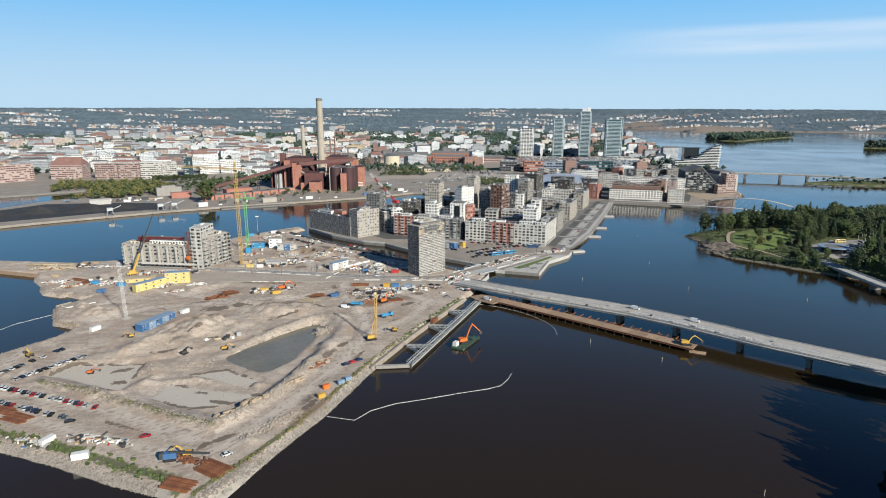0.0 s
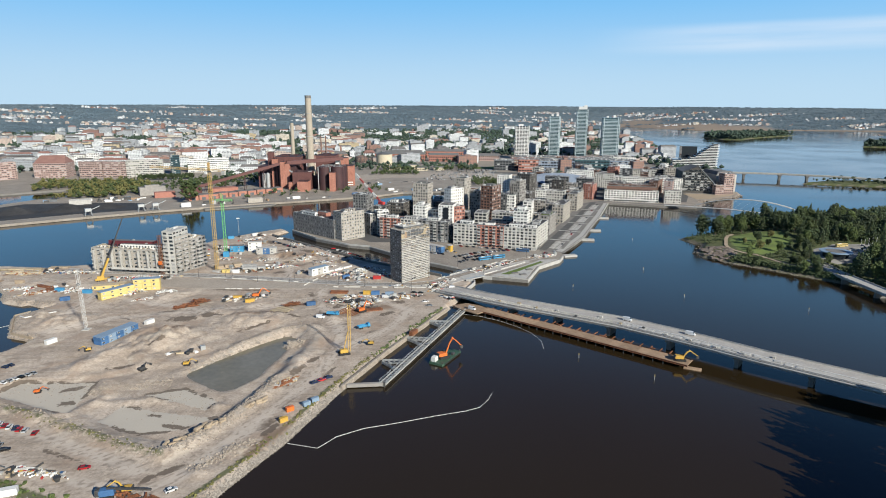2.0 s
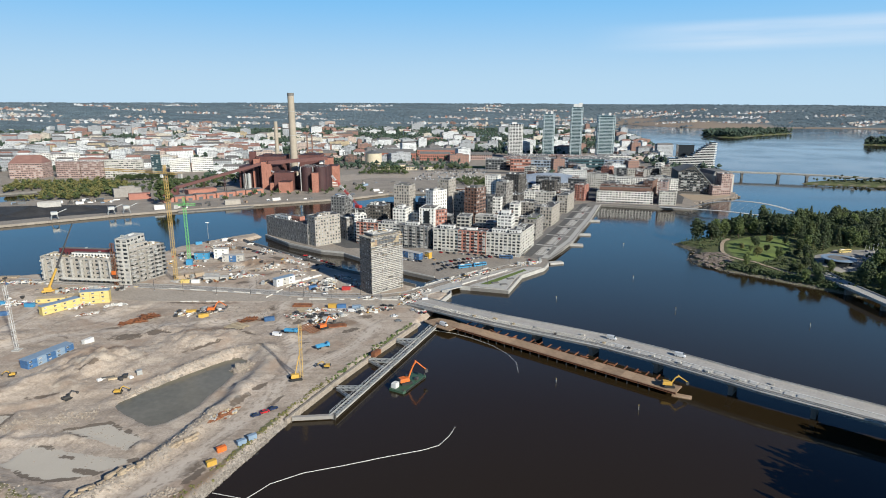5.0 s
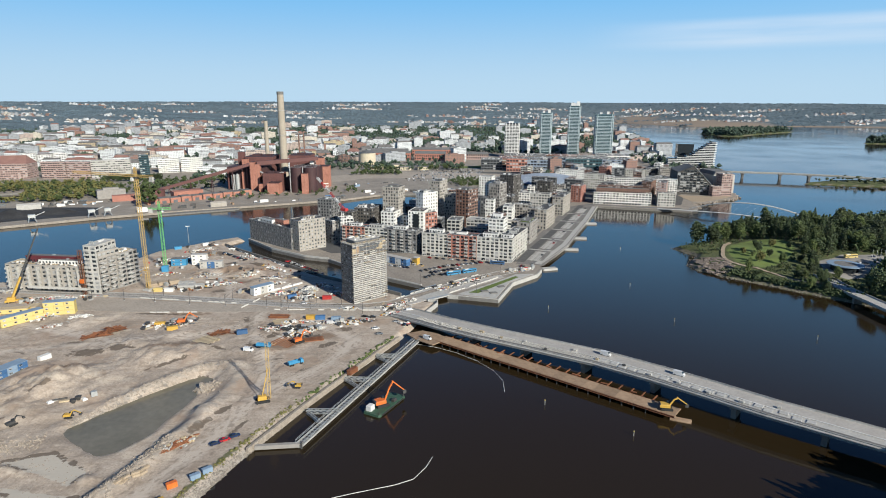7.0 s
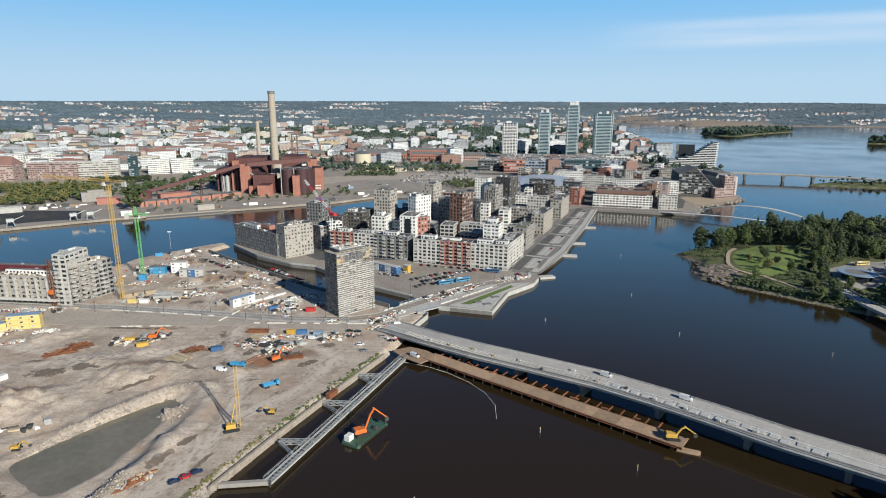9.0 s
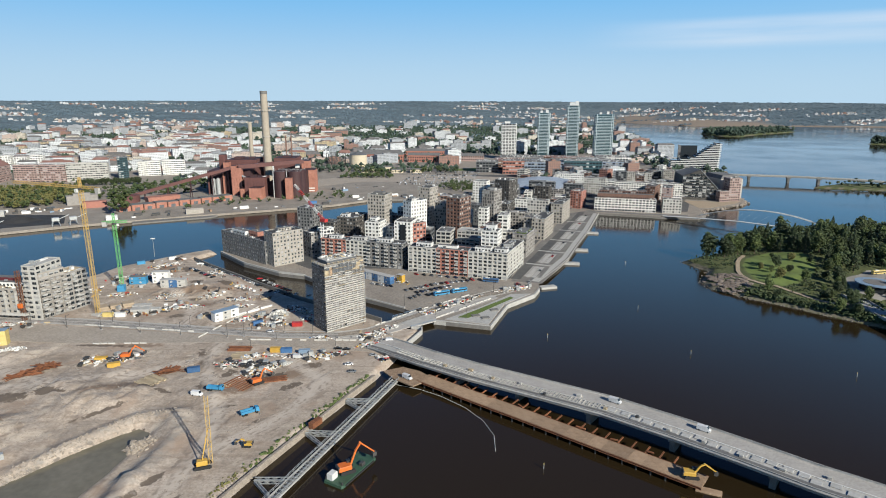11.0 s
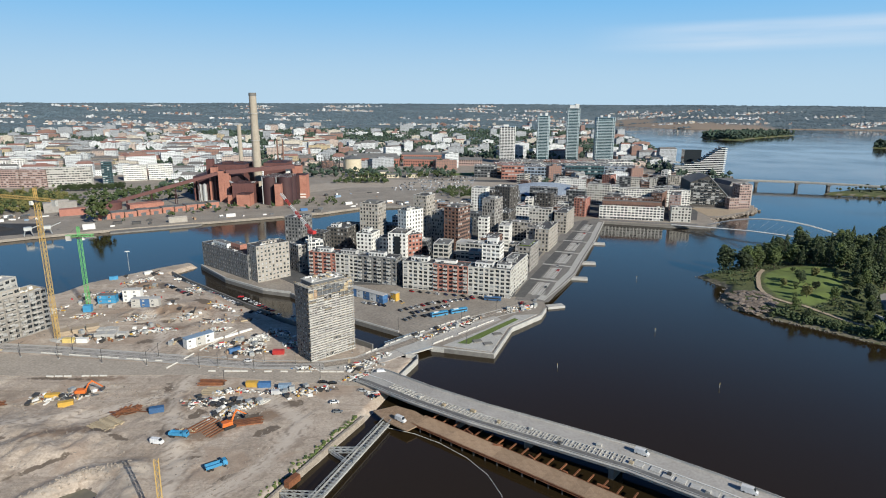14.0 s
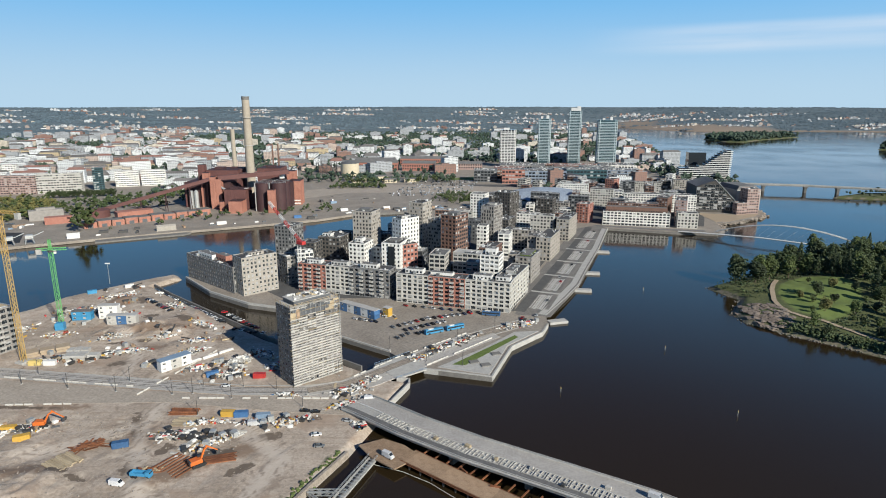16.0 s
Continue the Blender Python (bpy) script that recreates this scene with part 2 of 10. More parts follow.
# far ground carries the pale blue of haze in its base colour
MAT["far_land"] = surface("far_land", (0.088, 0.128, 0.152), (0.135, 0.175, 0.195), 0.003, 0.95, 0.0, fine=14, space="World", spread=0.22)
masked(MAT["far_land"], "reed", (0.30, 0.225, 0.16), 0.9, 0.2)
MAT["band"] = surface("pale_cladding", (0.42, 0.50, 0.52), (0.54, 0.62, 0.64), 0.1, 0.5, space="World", spread=0.05)
MAT["reed"] = surface("reed", (0.24, 0.16, 0.085), (0.33, 0.22, 0.12), 0.01, 0.95, space="World", spread=0.15)
MAT["rock"] = surface("rock", (0.20, 0.175, 0.15), (0.38, 0.335, 0.285), 0.4, 0.9, 0.1, piece=0.25, spread=0.15)
MAT["bedrock"] = surface("bedrock", (0.15, 0.115, 0.09), (0.30, 0.245, 0.20), 0.12, 0.9, 0.2, spread=0.15)
MAT["rubble"] = surface("rubble", (0.27, 0.225, 0.18), (0.44, 0.38, 0.315), 0.5, 0.9, 0.1, spread=0.2)
MAT["sand"] = surface("sand", (0.36, 0.28, 0.19), (0.45, 0.36, 0.26), 0.3, 0.95, 0.1, spread=0.1)
MAT["cream"] = surface("cream_render", (0.58, 0.50, 0.36), (0.68, 0.60, 0.45), 0.2, 0.85, spread=0.06, space="World")
MAT["rust"] = surface("rusty_steel", (0.16, 0.055, 0.025), (0.30, 0.12, 0.05), 0.6, 0.8, 0.02, piece=0.3, spread=0.2)
MAT["timber"] = surface("deck_timber", (0.28, 0.185, 0.115), (0.42, 0.30, 0.20), 0.4, 0.85, 0.02, piece=0.2, spread=0.2)
MAT["timber_pale"] = surface("pale_timber", (0.42, 0.33, 0.21), (0.55, 0.45, 0.3), 0.5, 0.8, piece=0.2)
MAT["steel"] = surface("galvanised_steel", (0.42, 0.43, 0.42), (0.55, 0.56, 0.55), 0.8, 0.5, metal=0.4, piece=0.1)
MAT["steel_dark"] = surface("dark_steel", (0.05, 0.05, 0.05), (0.10, 0.095, 0.09), 0.8, 0.6, metal=0.2)
MAT["white"] = surface("white_paint", (0.70, 0.69, 0.66), (0.80, 0.79, 0.76), 0.5, 0.6, piece=0.06, spread=0.04)
MAT["offwhite"] = surface("offwhite_render", (0.78, 0.76, 0.71), (0.90, 0.88, 0.83), 0.08, 0.85, spread=0.04, space="World")
MAT["panel"] = surface("concrete_panel", (0.46, 0.44, 0.40), (0.58, 0.555, 0.51), 0.15, 0.85, 0.01, spread=0.06, space="World")
# slight blue in this dark cladding imitates haze over the far quarter
MAT["panel_dark"] = surface("dark_panel", (0.095, 0.10, 0.108), (0.145, 0.15, 0.158), 0.2, 0.8, spread=0.06, space="World")
MAT["brick_grey"] = surface("grey_brick", (0.27, 0.25, 0.23), (0.37, 0.345, 0.315), 0.3, 0.9, 0.01, fine=20, spread=0.1, space="World")
MAT["brick_beige"] = surface("beige_brick", (0.36, 0.33, 0.285), (0.46, 0.42, 0.37), 0.3, 0.9, 0.01, fine=20, spread=0.1, space="World")
MAT["brick_slate"] = surface("slate_brick", (0.15, 0.15, 0.15), (0.22, 0.215, 0.21), 0.3, 0.9, 0.01, fine=20, spread=0.1, space="World")
MAT["brick_light"] = surface("light_brick", (0.52, 0.50, 0.455), (0.64, 0.615, 0.56), 0.3, 0.9, 0.01, fine=20, spread=0.08, space="World")
MAT["brick_red"] = surface("red_brick", (0.36, 0.155, 0.115), (0.45, 0.205, 0.155), 0.3, 0.9, 0.01, fine=20, spread=0.12, space="World")
MAT["brick_brown"] = surface("brown_brick", (0.17, 0.095, 0.07), (0.24, 0.14, 0.105), 0.3, 0.9, 0.01, fine=20, spread=0.12, space="World")
MAT["brick_pink"] = surface("pink_brown_brick", (0.40, 0.28, 0.245), (0.48, 0.345, 0.305), 0.3, 0.9, 0.01, fine=20, spread=0.1, space="World")
MAT["brick_dark"] = surface("dark_brick", (0.075, 0.068, 0.062), (0.12, 0.11, 0.10), 0.3, 0.9, 0.01, fine=20, spread=0.1, space="World")
MAT["plant_red"] = surface("plant_cladding", (0.12, 0.050, 0.045), (0.16, 0.068, 0.06), 0.08, 0.75, spread=0.08, space="World")
MAT["plant_dark"] = surface("plant_dark_cladding", (0.05, 0.023, 0.025), (0.075, 0.033, 0.034), 0.08, 0.7, spread=0.08, space="World")
MAT["plant_orange"] = surface("plant_orange_brick", (0.36, 0.155, 0.11), (0.46, 0.215, 0.155), 0.1, 0.85, spread=0.12, space="World")
MAT["chimney"] = surface("chimney_concrete", (0.38, 0.33, 0.26), (0.46, 0.40, 0.32), 0.06, 0.9, spread=0.06)
MAT["roof_grey"] = surface("roof_felt", (0.13, 0.13, 0.13), (0.20, 0.195, 0.19), 0.15, 0.9, spread=0.12, space="World")
MAT["roof_pale"] = surface("pale_roof", (0.42, 0.41, 0.39), (0.52, 0.51, 0.49), 0.15, 0.85, spread=0.08, space="World")
MAT["roof_black"] = surface("black_roof_felt", (0.045, 0.045, 0.048), (0.105, 0.10, 0.098), 0.12, 0.85, spread=0.2, space="World")
MAT["roof_town"] = surface("town_roof", (0.10, 0.098, 0.10), (0.21, 0.195, 0.185), 0.02, 0.85, fine=12, spread=0.2, space="World", piece=0.3)
MAT["roof_red"] = surface("red_roof", (0.23, 0.12, 0.10), (0.31, 0.17, 0.14), 0.1, 0.85, spread=0.1, space="World")
MAT["metal_blue"] = surface("blue_metal_roof", (0.30, 0.36, 0.45), (0.40, 0.46, 0.55), 0.05, 0.4, metal=0.4, space="World")
MAT["glass"] = glossy("window_glass", (0.03, 0.036, 0.042), 0.06, 0.0, 1.5)
# pale colour for blinds, and for bright sky reflections painted on panes
MAT["blind"] = surface("window_blind", (0.34, 0.34, 0.33), (0.48, 0.47, 0.45), 0.4, 0.6, spread=0.08, space="World")
MAT["glass_blue"] = glossy("blue_glass", (0.075, 0.135, 0.155), 0.08, 0.2, 1.5)
MAT["yellow"] = surface("yellow_paint", (0.55, 0.33, 0.05), (0.64, 0.40, 0.08), 0.5, 0.55, piece=0.1, spread=0.06)
MAT["crane_yellow"] = surface("faded_yellow_paint", (0.50, 0.32, 0.09), (0.60, 0.41, 0.15), 0.5, 0.6, spread=0.08)
MAT["raw_block"] = surface("raw_block_wall", (0.14, 0.13, 0.12), (0.21, 0.195, 0.18), 0.2, 0.9, spread=0.1, space="World")
MAT["yellow_pale"] = surface("pale_yellow_panel", (0.66, 0.50, 0.16), (0.76, 0.60, 0.24), 0.5, 0.65, spread=0.05)
MAT["orange"] = surface("orange_paint", (0.62, 0.13, 0.02), (0.72, 0.19, 0.035), 0.5, 0.5, piece=0.1, spread=0.06)
MAT["green"] = surface("green_paint", (0.13, 0.42, 0.12), (0.19, 0.52, 0.18), 0.5, 0.55, spread=0.05)
MAT["green_dark"] = surface("dark_green_deck", (0.03, 0.08, 0.05), (0.06, 0.12, 0.075), 0.4, 0.6)
MAT["blue"] = surface("blue_paint", (0.045, 0.12, 0.27), (0.075, 0.18, 0.36), 0.5, 0.55, piece=0.2, spread=0.06)
MAT["blue_light"] = surface("light_blue_paint", (0.05, 0.25, 0.46), (0.08, 0.32, 0.55), 0.5, 0.45, piece=0.1, spread=0.05)
MAT["blue_grey"] = surface("blue_grey_panel", (0.20, 0.29, 0.40), (0.27, 0.36, 0.47), 0.3, 0.7, spread=0.06)
MAT["red"] = surface("red_paint", (0.45, 0.03, 0.03), (0.55, 0.06, 0.05), 0.5, 0.5, piece=0.15, spread=0.05)
MAT["maroon"] = surface("maroon_sheet", (0.10, 0.018, 0.025), (0.15, 0.03, 0.035), 0.3, 0.6)
MAT["rubber"] = surface("black_rubber", (0.015, 0.015, 0.015), (0.03, 0.03, 0.03), 3, 0.85)
MAT["bark"] = surface("bark", (0.09, 0.065, 0.045), (0.16, 0.12, 0.09), 2, 0.95)
MAT["leaf"] = surface("leaves", (0.042, 0.068, 0.016), (0.11, 0.14, 0.036), 0.25, 0.75, piece=0.3, spread=0.2)
MAT["leaf_dark"] = surface("dark_leaves", (0.018, 0.033, 0.011), (0.062, 0.088, 0.026), 0.25, 0.75, piece=0.3, spread=0.2)
MAT["leaf_far"] = surface("far_leaves", (0.026, 0.05, 0.034), (0.06, 0.092, 0.058), 0.006, 0.85, space="World", spread=0.25)
# blue-grey of distance haze is put into this leaf colour
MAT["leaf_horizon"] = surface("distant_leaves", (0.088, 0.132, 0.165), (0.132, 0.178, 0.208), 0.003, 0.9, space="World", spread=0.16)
MAT["leaf_yellow"] = surface("autumn_leaves", (0.11, 0.11, 0.03), (0.18, 0.165, 0.05), 0.2, 0.8, spread=0.2, piece=0.15)
for k, c in (("car_white", (0.7, 0.7, 0.7)), ("car_black", (0.012, 0.012, 0.014)), ("car_grey", (0.16, 0.17, 0.18)),
             ("car_silver", (0.42, 0.43, 0.44)), ("car_red", (0.42, 0.02, 0.025)), ("car_blue", (0.015, 0.03, 0.085))):
    MAT[k] = glossy(k, c, 0.22)
# white and grey walls are tinted faintly blue to imitate haze
FARWALL = [facade_far("far_wall_%s" % k, c, (0.07, 0.075, 0.085), 3.4, 3.2) for k, c in
           (("cream", (0.62, 0.56, 0.46)), ("white", (0.68, 0.70, 0.71)), ("pink", (0.50, 0.40, 0.34)), ("grey", (0.38, 0.40, 0.42)),
            ("brick", (0.30, 0.17, 0.13)), ("ochre", (0.52, 0.42, 0.26)))]

# water: brown and clear close by, mirroring the sky further off
wm = bpy.data.materials.new("bay_water")
wm.use_nodes = True
n, l = wm.node_tree.nodes, wm.node_tree.links
p = n["Principled BSDF"]
p.inputs["Base Color"].default_value = (0.0215, 0.0145, 0.0066, 1)
p.inputs["Roughness"].default_value, p.inputs["IOR"].default_value = 0.09, 1.38
geo = n.new("ShaderNodeNewGeometry")
n1, n2 = n.new("ShaderNodeTexNoise"), n.new("ShaderNodeTexNoise")
n1.inputs["Scale"].default_value, n1.inputs["Detail"].default_value = 0.25, 5
n2.inputs["Scale"].default_value, n2.inputs["Detail"].default_value = 0.006, 4
l.new(geo.outputs["Position"], n1.inputs["Vector"])
l.new(geo.outputs["Position"], n2.inputs["Vector"])
mr = n.new("ShaderNodeMapRange")
mr.inputs["From Min"].default_value, mr.inputs["From Max"].default_value = 0.4, 0.65
mr.inputs["To Min"].default_value, mr.inputs["To Max"].default_value = 0.07, 0.16
l.new(n2.outputs["Fac"], mr.inputs["Value"])
l.new(mr.outputs["Result"], p.inputs["Roughness"])
bu = n.new("ShaderNodeBump")
bu.inputs["Strength"].default_value, bu.inputs["Distance"].default_value = 0.25, 0.12
l.new(n1.outputs["Fac"], bu.inputs["Height"])
l.new(bu.outputs["Normal"], p.inputs["Normal"])
MAT["water"] = wm
MAT["pond"] = surface("silty_pond_water", (0.165, 0.15, 0.105), (0.225, 0.20, 0.145), 0.04, 0.2, space="World", spread=0.05)


# ---- mesh helpers ----
class Solid:
    """Collects faces for one mesh; slot is the material's number."""

    def __init__(self):
        self.v, self.f, self.s = [], [], []

    def add(self, verts, faces, slot=0):
        k = len(self.v)
        self.v += [tuple(q) for q in verts]
        self.f += [tuple(i + k for i in face) for face in faces]
        self.s += [slot] * len(faces)
        return self

    def prism(self, poly, z0, z1, slot=0, top_slot=None, taper=None):
        k, m = len(poly), taper or poly
        self.add([(x, y, z0) for x, y in poly] + [(x, y, z1) for x, y in m],
                 [(i, (i + 1) % k, k + (i + 1) % k, k + i) for i in range(k)] + [tuple(range(k - 1, -1, -1))], slot)
        return self.add([(x, y, z1) for x, y in m], [tuple(range(k))], slot if top_slot is None else top_slot)

    def box(self, x, y, z, sx, sy, sz, rot=0.0, slot=0, bevel=0.0):
        """Centre of the base and sizes; bevel draws the top in."""
        c, s = math.cos(radians(rot)), math.sin(radians(rot))
        pt = lambda a, b: (x + a * c - b * s, y + a * s + b * c)  # noqa: E731
        hx, hy = sx / 2, sy / 2
        low = [pt(-hx, -hy), pt(hx, -hy), pt(hx, hy), pt(-hx, hy)]
        if not bevel:
            return self.prism(low, z, z + sz, slot)
        b = bevel
        ring = [pt(-hx + b, -hy + b), pt(hx - b, -hy + b), pt(hx - b, hy - b), pt(-hx + b, hy - b)]
        self.prism(low, z, z + sz - b, slot)
        return self.prism(low, z + sz - b, z + sz, slot, taper=ring)

    def bar(self, a, b, r, sides=4, slot=0, r2=None):
        """A straight bar between two points; r2: its radius at the far end."""
        a, b = Vector(a), Vector(b)
        d = (b - a).normalized()
        u = d.cross(Vector((0, 0, 1)) if abs(d.z) < 0.95 else Vector((1, 0, 0))).normalized()
        w = d.cross(u)
        r2 = r if r2 is None else r2
        off = math.pi / 4 if sides == 4 else 0
        ang = [off + 2 * math.pi * i / sides for i in range(sides)]
        vs = [a + (u * math.cos(t) + w * math.sin(t)) * r for t in ang] + [b + (u * math.cos(t) + w * math.sin(t)) * r2 for t in ang]
        fs = [(i, (i + 1) % sides, sides + (i + 1) % sides, sides + i) for i in range(sides)]
        return self.add(vs, fs + [tuple(range(sides - 1, -1, -1)), tuple(range(sides, 2 * sides))], slot)

    def lattice(self, a, b, w, step, r, slot=0):
        """A square lattice mast or boom of width w from a to b."""
        a, b = Vector(a), Vector(b)
        d = (b - a).normalized()
        u = d.cross(Vector((0, 0, 1)) if abs(d.z) < 0.95 else Vector((0, 1, 0))).normalized()
        q = d.cross(u)
        cs = [(u * i + q * j) * (w / 2) for i, j in ((-1, -1), (1, -1), (1, 1), (-1, 1))]
        for c in cs:
            self.bar(a + c, b + c, r, 4, slot)
        k = max(1, round((b - a).length / step))
        for i in range(k):
            p0, p1 = a + (b - a) * (i / k), a + (b - a) * ((i + 1) / k)
            for j in range(4):
                self.bar(p0 + cs[j], p1 + cs[(j + 1) % 4], r * 0.6, 4, slot)
        return self

    def mesh(self, name, *mats):
        me = bpy.data.meshes.new(name)
        me.from_pydata(self.v, [], self.f)
        for m in mats:
            me.materials.append(m)
        me.polygons.foreach_set("material_index", self.s)
        me.update()
        return me


def thing(name, x, y, z, rot=0.0, label="", category="", group="", kind=""):
    ob = new(name)
    ob.matrix_basis = pose(x, y, z, 0, 0, rot)
    return tagged(ob, label, category, group, kind)


def part(name, solid, mats, parent, label=""):
    mats = mats if isinstance(mats, (list, tuple)) else [mats]
    me = solid if isinstance(solid, bpy.types.Mesh) else solid.mesh(name, *mats)
    ob = new(name, me)
    ob.parent = parent
    return tagged(ob, label)


def single(name, solid, mats, x=0, y=0, z=0, rot=0, label="", category="", group="", kind=""):
    mats = mats if isinstance(mats, (list, tuple)) else [mats]
    me = solid if isinstance(solid, bpy.types.Mesh) else solid.mesh(name, *mats)
    ob = new(name, me)
    ob.matrix_basis = pose(x, y, z, 0, 0, rot)
    return tagged(ob, label, category, group, kind)


def raw_mesh(name, verts, tris, mats, slots=None):
    """A mesh from arrays of vertices and triangles."""
    me = bpy.data.meshes.new(name)
    verts, tris = np.asarray(verts, np.float32), np.asarray(tris, np.int32)
    me.vertices.add(len(verts))
    me.vertices.foreach_set("co", verts.ravel())
    me.loops.add(tris.size)
    me.loops.foreach_set("vertex_index", tris.ravel())
    me.polygons.add(len(tris))
    me.polygons.foreach_set("loop_start", np.arange(len(tris), dtype=np.int32) * 3)
    for m in mats:
        me.materials.append(m)
    if slots is not None:
        me.polygons.foreach_set("material_index", np.asarray(slots, np.int32))
    me.update(calc_edges=True)
    me.shade_flat()
    return me


def distance(points, poly):
    """Signed distance to a polygon's edge, positive inside."""
    points, poly = np.asarray(points, float), np.asarray(poly, float)
    best, inside = np.full(len(points), 1e9), np.zeros(len(points), bool)
    for a, b in zip(poly, np.roll(poly, -1, axis=0)):
        d = b - a
        t = np.clip(((points - a) @ d) / (d @ d), 0, 1)
        best = np.minimum(best, np.hypot(*(points - a - t[:, None] * d).T))
        cross = (a[1] > points[:, 1]) != (b[1] > points[:, 1])
        with np.errstate(divide="ignore", invalid="ignore"):
            inside ^= cross & (points[:, 0] < a[0] + (points[:, 1] - a[1]) * d[0] / (d[1] if d[1] else 1e-9))
    return np.where(inside, best, -best)


def to_line(points, line):
    best = np.full(len(points), 1e9)
    for a, b in zip(np.asarray(line, float)[:-1], np.asarray(line, float)[1:]):
        d = b - a
        t = np.clip(((points - a) @ d) / (d @ d), 0, 1)
        best = np.minimum(best, np.hypot(*(points - a - t[:, None] * d).T))
    return best


ICO = bmesh.new()
bmesh.ops.create_icosphere(ICO, subdivisions=1, radius=1)
ICO_V = np.array([q.co[:] for q in ICO.verts])
ICO_F = np.array([[q.index for q in face.verts] for face in ICO.faces])
ICO2 = bmesh.new()
bmesh.ops.create_icosphere(ICO2, subdivisions=2, radius=1)
ICO2_V = np.array([q.co[:] for q in ICO2.verts])
ICO2_F = np.array([[q.index for q in face.verts] for face in ICO2.faces])
OCTA = (np.array([(1, 0, 0), (-1, 0, 0), (0, 1, 0), (0, -1, 0), (0, 0, 1), (0, 0, -1)], float),
        np.array([(0, 2, 4), (2, 1, 4), (1, 3, 4), (3, 0, 4), (2, 0, 5), (1, 2, 5), (3, 1, 5), (0, 3, 5)]))
rng = np.random.default_rng(7)


def clumps(centres, sizes, rough=0.35, flat=1.0, base=(ICO_V, ICO_F)):
    """Many small uneven lumps as arrays of vertices and triangles."""
    bv, bf = base
    centres, sizes = np.asarray(centres, float), np.asarray(sizes, float)
    k = len(centres)
    v = bv[None] * (1 + rng.uniform(-rough, rough, (k, len(bv), 1)))
    turn = rng.uniform(0, 2 * math.pi, k)
    c, s = np.cos(turn)[:, None], np.sin(turn)[:, None]
    v = np.stack([v[..., 0] * c - v[..., 1] * s, v[..., 0] * s + v[..., 1] * c, v[..., 2] * flat], -1)
    v = v * sizes[:, None, None] + centres[:, None]
    return v.reshape(-1, 3), (bf[None] + (np.arange(k) * len(bv))[:, None, None]).reshape(-1, 3)

# ---- water, ground and quays ----
water = single("water", Solid().add([(-6000, -1500, 0), (6000, -1500, 0), (6000, 5200, 0), (-6000, 5200, 0)], [(0, 1, 2, 3)]), MAT["water"],
               label="calm brown bay water mirroring the blue sky", category="water", kind="structure")

# built-up land: harbour island and mainland with upright quays
MAIN = ([(-2600, 1010), (-1100, 985), (-680, 905), (-612, 955), (-575, 985), (-538, 905), (-566, 875), (-596, 800), (-700, 640), (-610, 600), (-507, 678), (-464, 713), (-361, 786), (-285, 828), (-194, 872), (-94, 922), (-50, 962), (10, 975), (40, 940), (30, 890), (-30, 830), (-90, 770), (-130, 720), (-150, 692), (-151.5, 669), (-118, 630), (-81, 602), (-58.6, 593.6), (-7.6, 541), (25, 517), (45, 495), (80, 484.6), (95, 525), (117, 547.5), (123, 562), (124.5, 578), (145, 614), (163, 649), (182, 698.5), (211, 771), (246, 867), (312, 845), (357, 836), (372, 850)]
    + [(384, 900), (400, 899), (452, 935), (470, 955), (482, 1010), (525, 1110), (585, 1240), (612, 1310), (580, 1500), (700, 1900), (800, 2500), (900, 3150), (960, 3300), (-3000, 3300)])
land = single("ground", Solid().prism(MAIN[::-1], -4, 2.6, 1, 0), [MAT["quay"], MAT["concrete_dark"]],
              label="flat gravel and asphalt harbour land with concrete quay walls", category="ground", kind="structure")

# rising wooded land to the horizon; the bay reaches far in on the eastern side
bay = [(700, 1500), (960, 3300), (1140, 3900), (1250, 3500), (1400, 3350), (2000, 3350), (2800, 3150), (4200, 2400), (4000, 1200)]


def far_ground(x, y):
    r = np.hypot(x, y)
    t = np.clip((r - 2900) / 1950, 0, 1)
    off = distance(np.stack([np.ravel(x), np.ravel(y)], -1), bay).reshape(np.shape(x))
    h = 2.0 + 112 * t ** 1.15 * np.clip(-off / 900, 0, 1) ** 0.8 - 6 * (r < 2900)
    return np.where(off > 0, -4, h)


gx, gy = np.meshgrid(np.linspace(-4600, 4600, 300), np.linspace(2600, 4950, 120))
keep = np.hypot(gx, gy) < 4985
vs = np.stack([gx, gy, far_ground(gx, gy)], -1).reshape(-1, 3)
idx = np.arange(gx.size).reshape(gx.shape)
quads = np.stack([idx[:-1, :-1], idx[:-1, 1:], idx[1:, 1:], idx[1:, :-1]], -1).reshape(-1, 4)
q = quads[keep.ravel()[quads].all(1)]
# haze over this land is only in its colour
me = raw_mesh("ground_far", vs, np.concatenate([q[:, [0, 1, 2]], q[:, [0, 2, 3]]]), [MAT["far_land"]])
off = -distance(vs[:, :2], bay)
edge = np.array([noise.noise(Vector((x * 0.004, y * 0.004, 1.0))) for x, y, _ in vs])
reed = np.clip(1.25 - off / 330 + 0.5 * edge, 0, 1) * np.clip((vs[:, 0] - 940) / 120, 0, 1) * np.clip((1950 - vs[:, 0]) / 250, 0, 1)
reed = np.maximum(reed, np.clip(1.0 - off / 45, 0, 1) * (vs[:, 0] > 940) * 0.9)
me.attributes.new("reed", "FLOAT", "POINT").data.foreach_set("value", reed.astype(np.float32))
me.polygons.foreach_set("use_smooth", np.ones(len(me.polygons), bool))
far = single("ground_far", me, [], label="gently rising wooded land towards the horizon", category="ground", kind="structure")

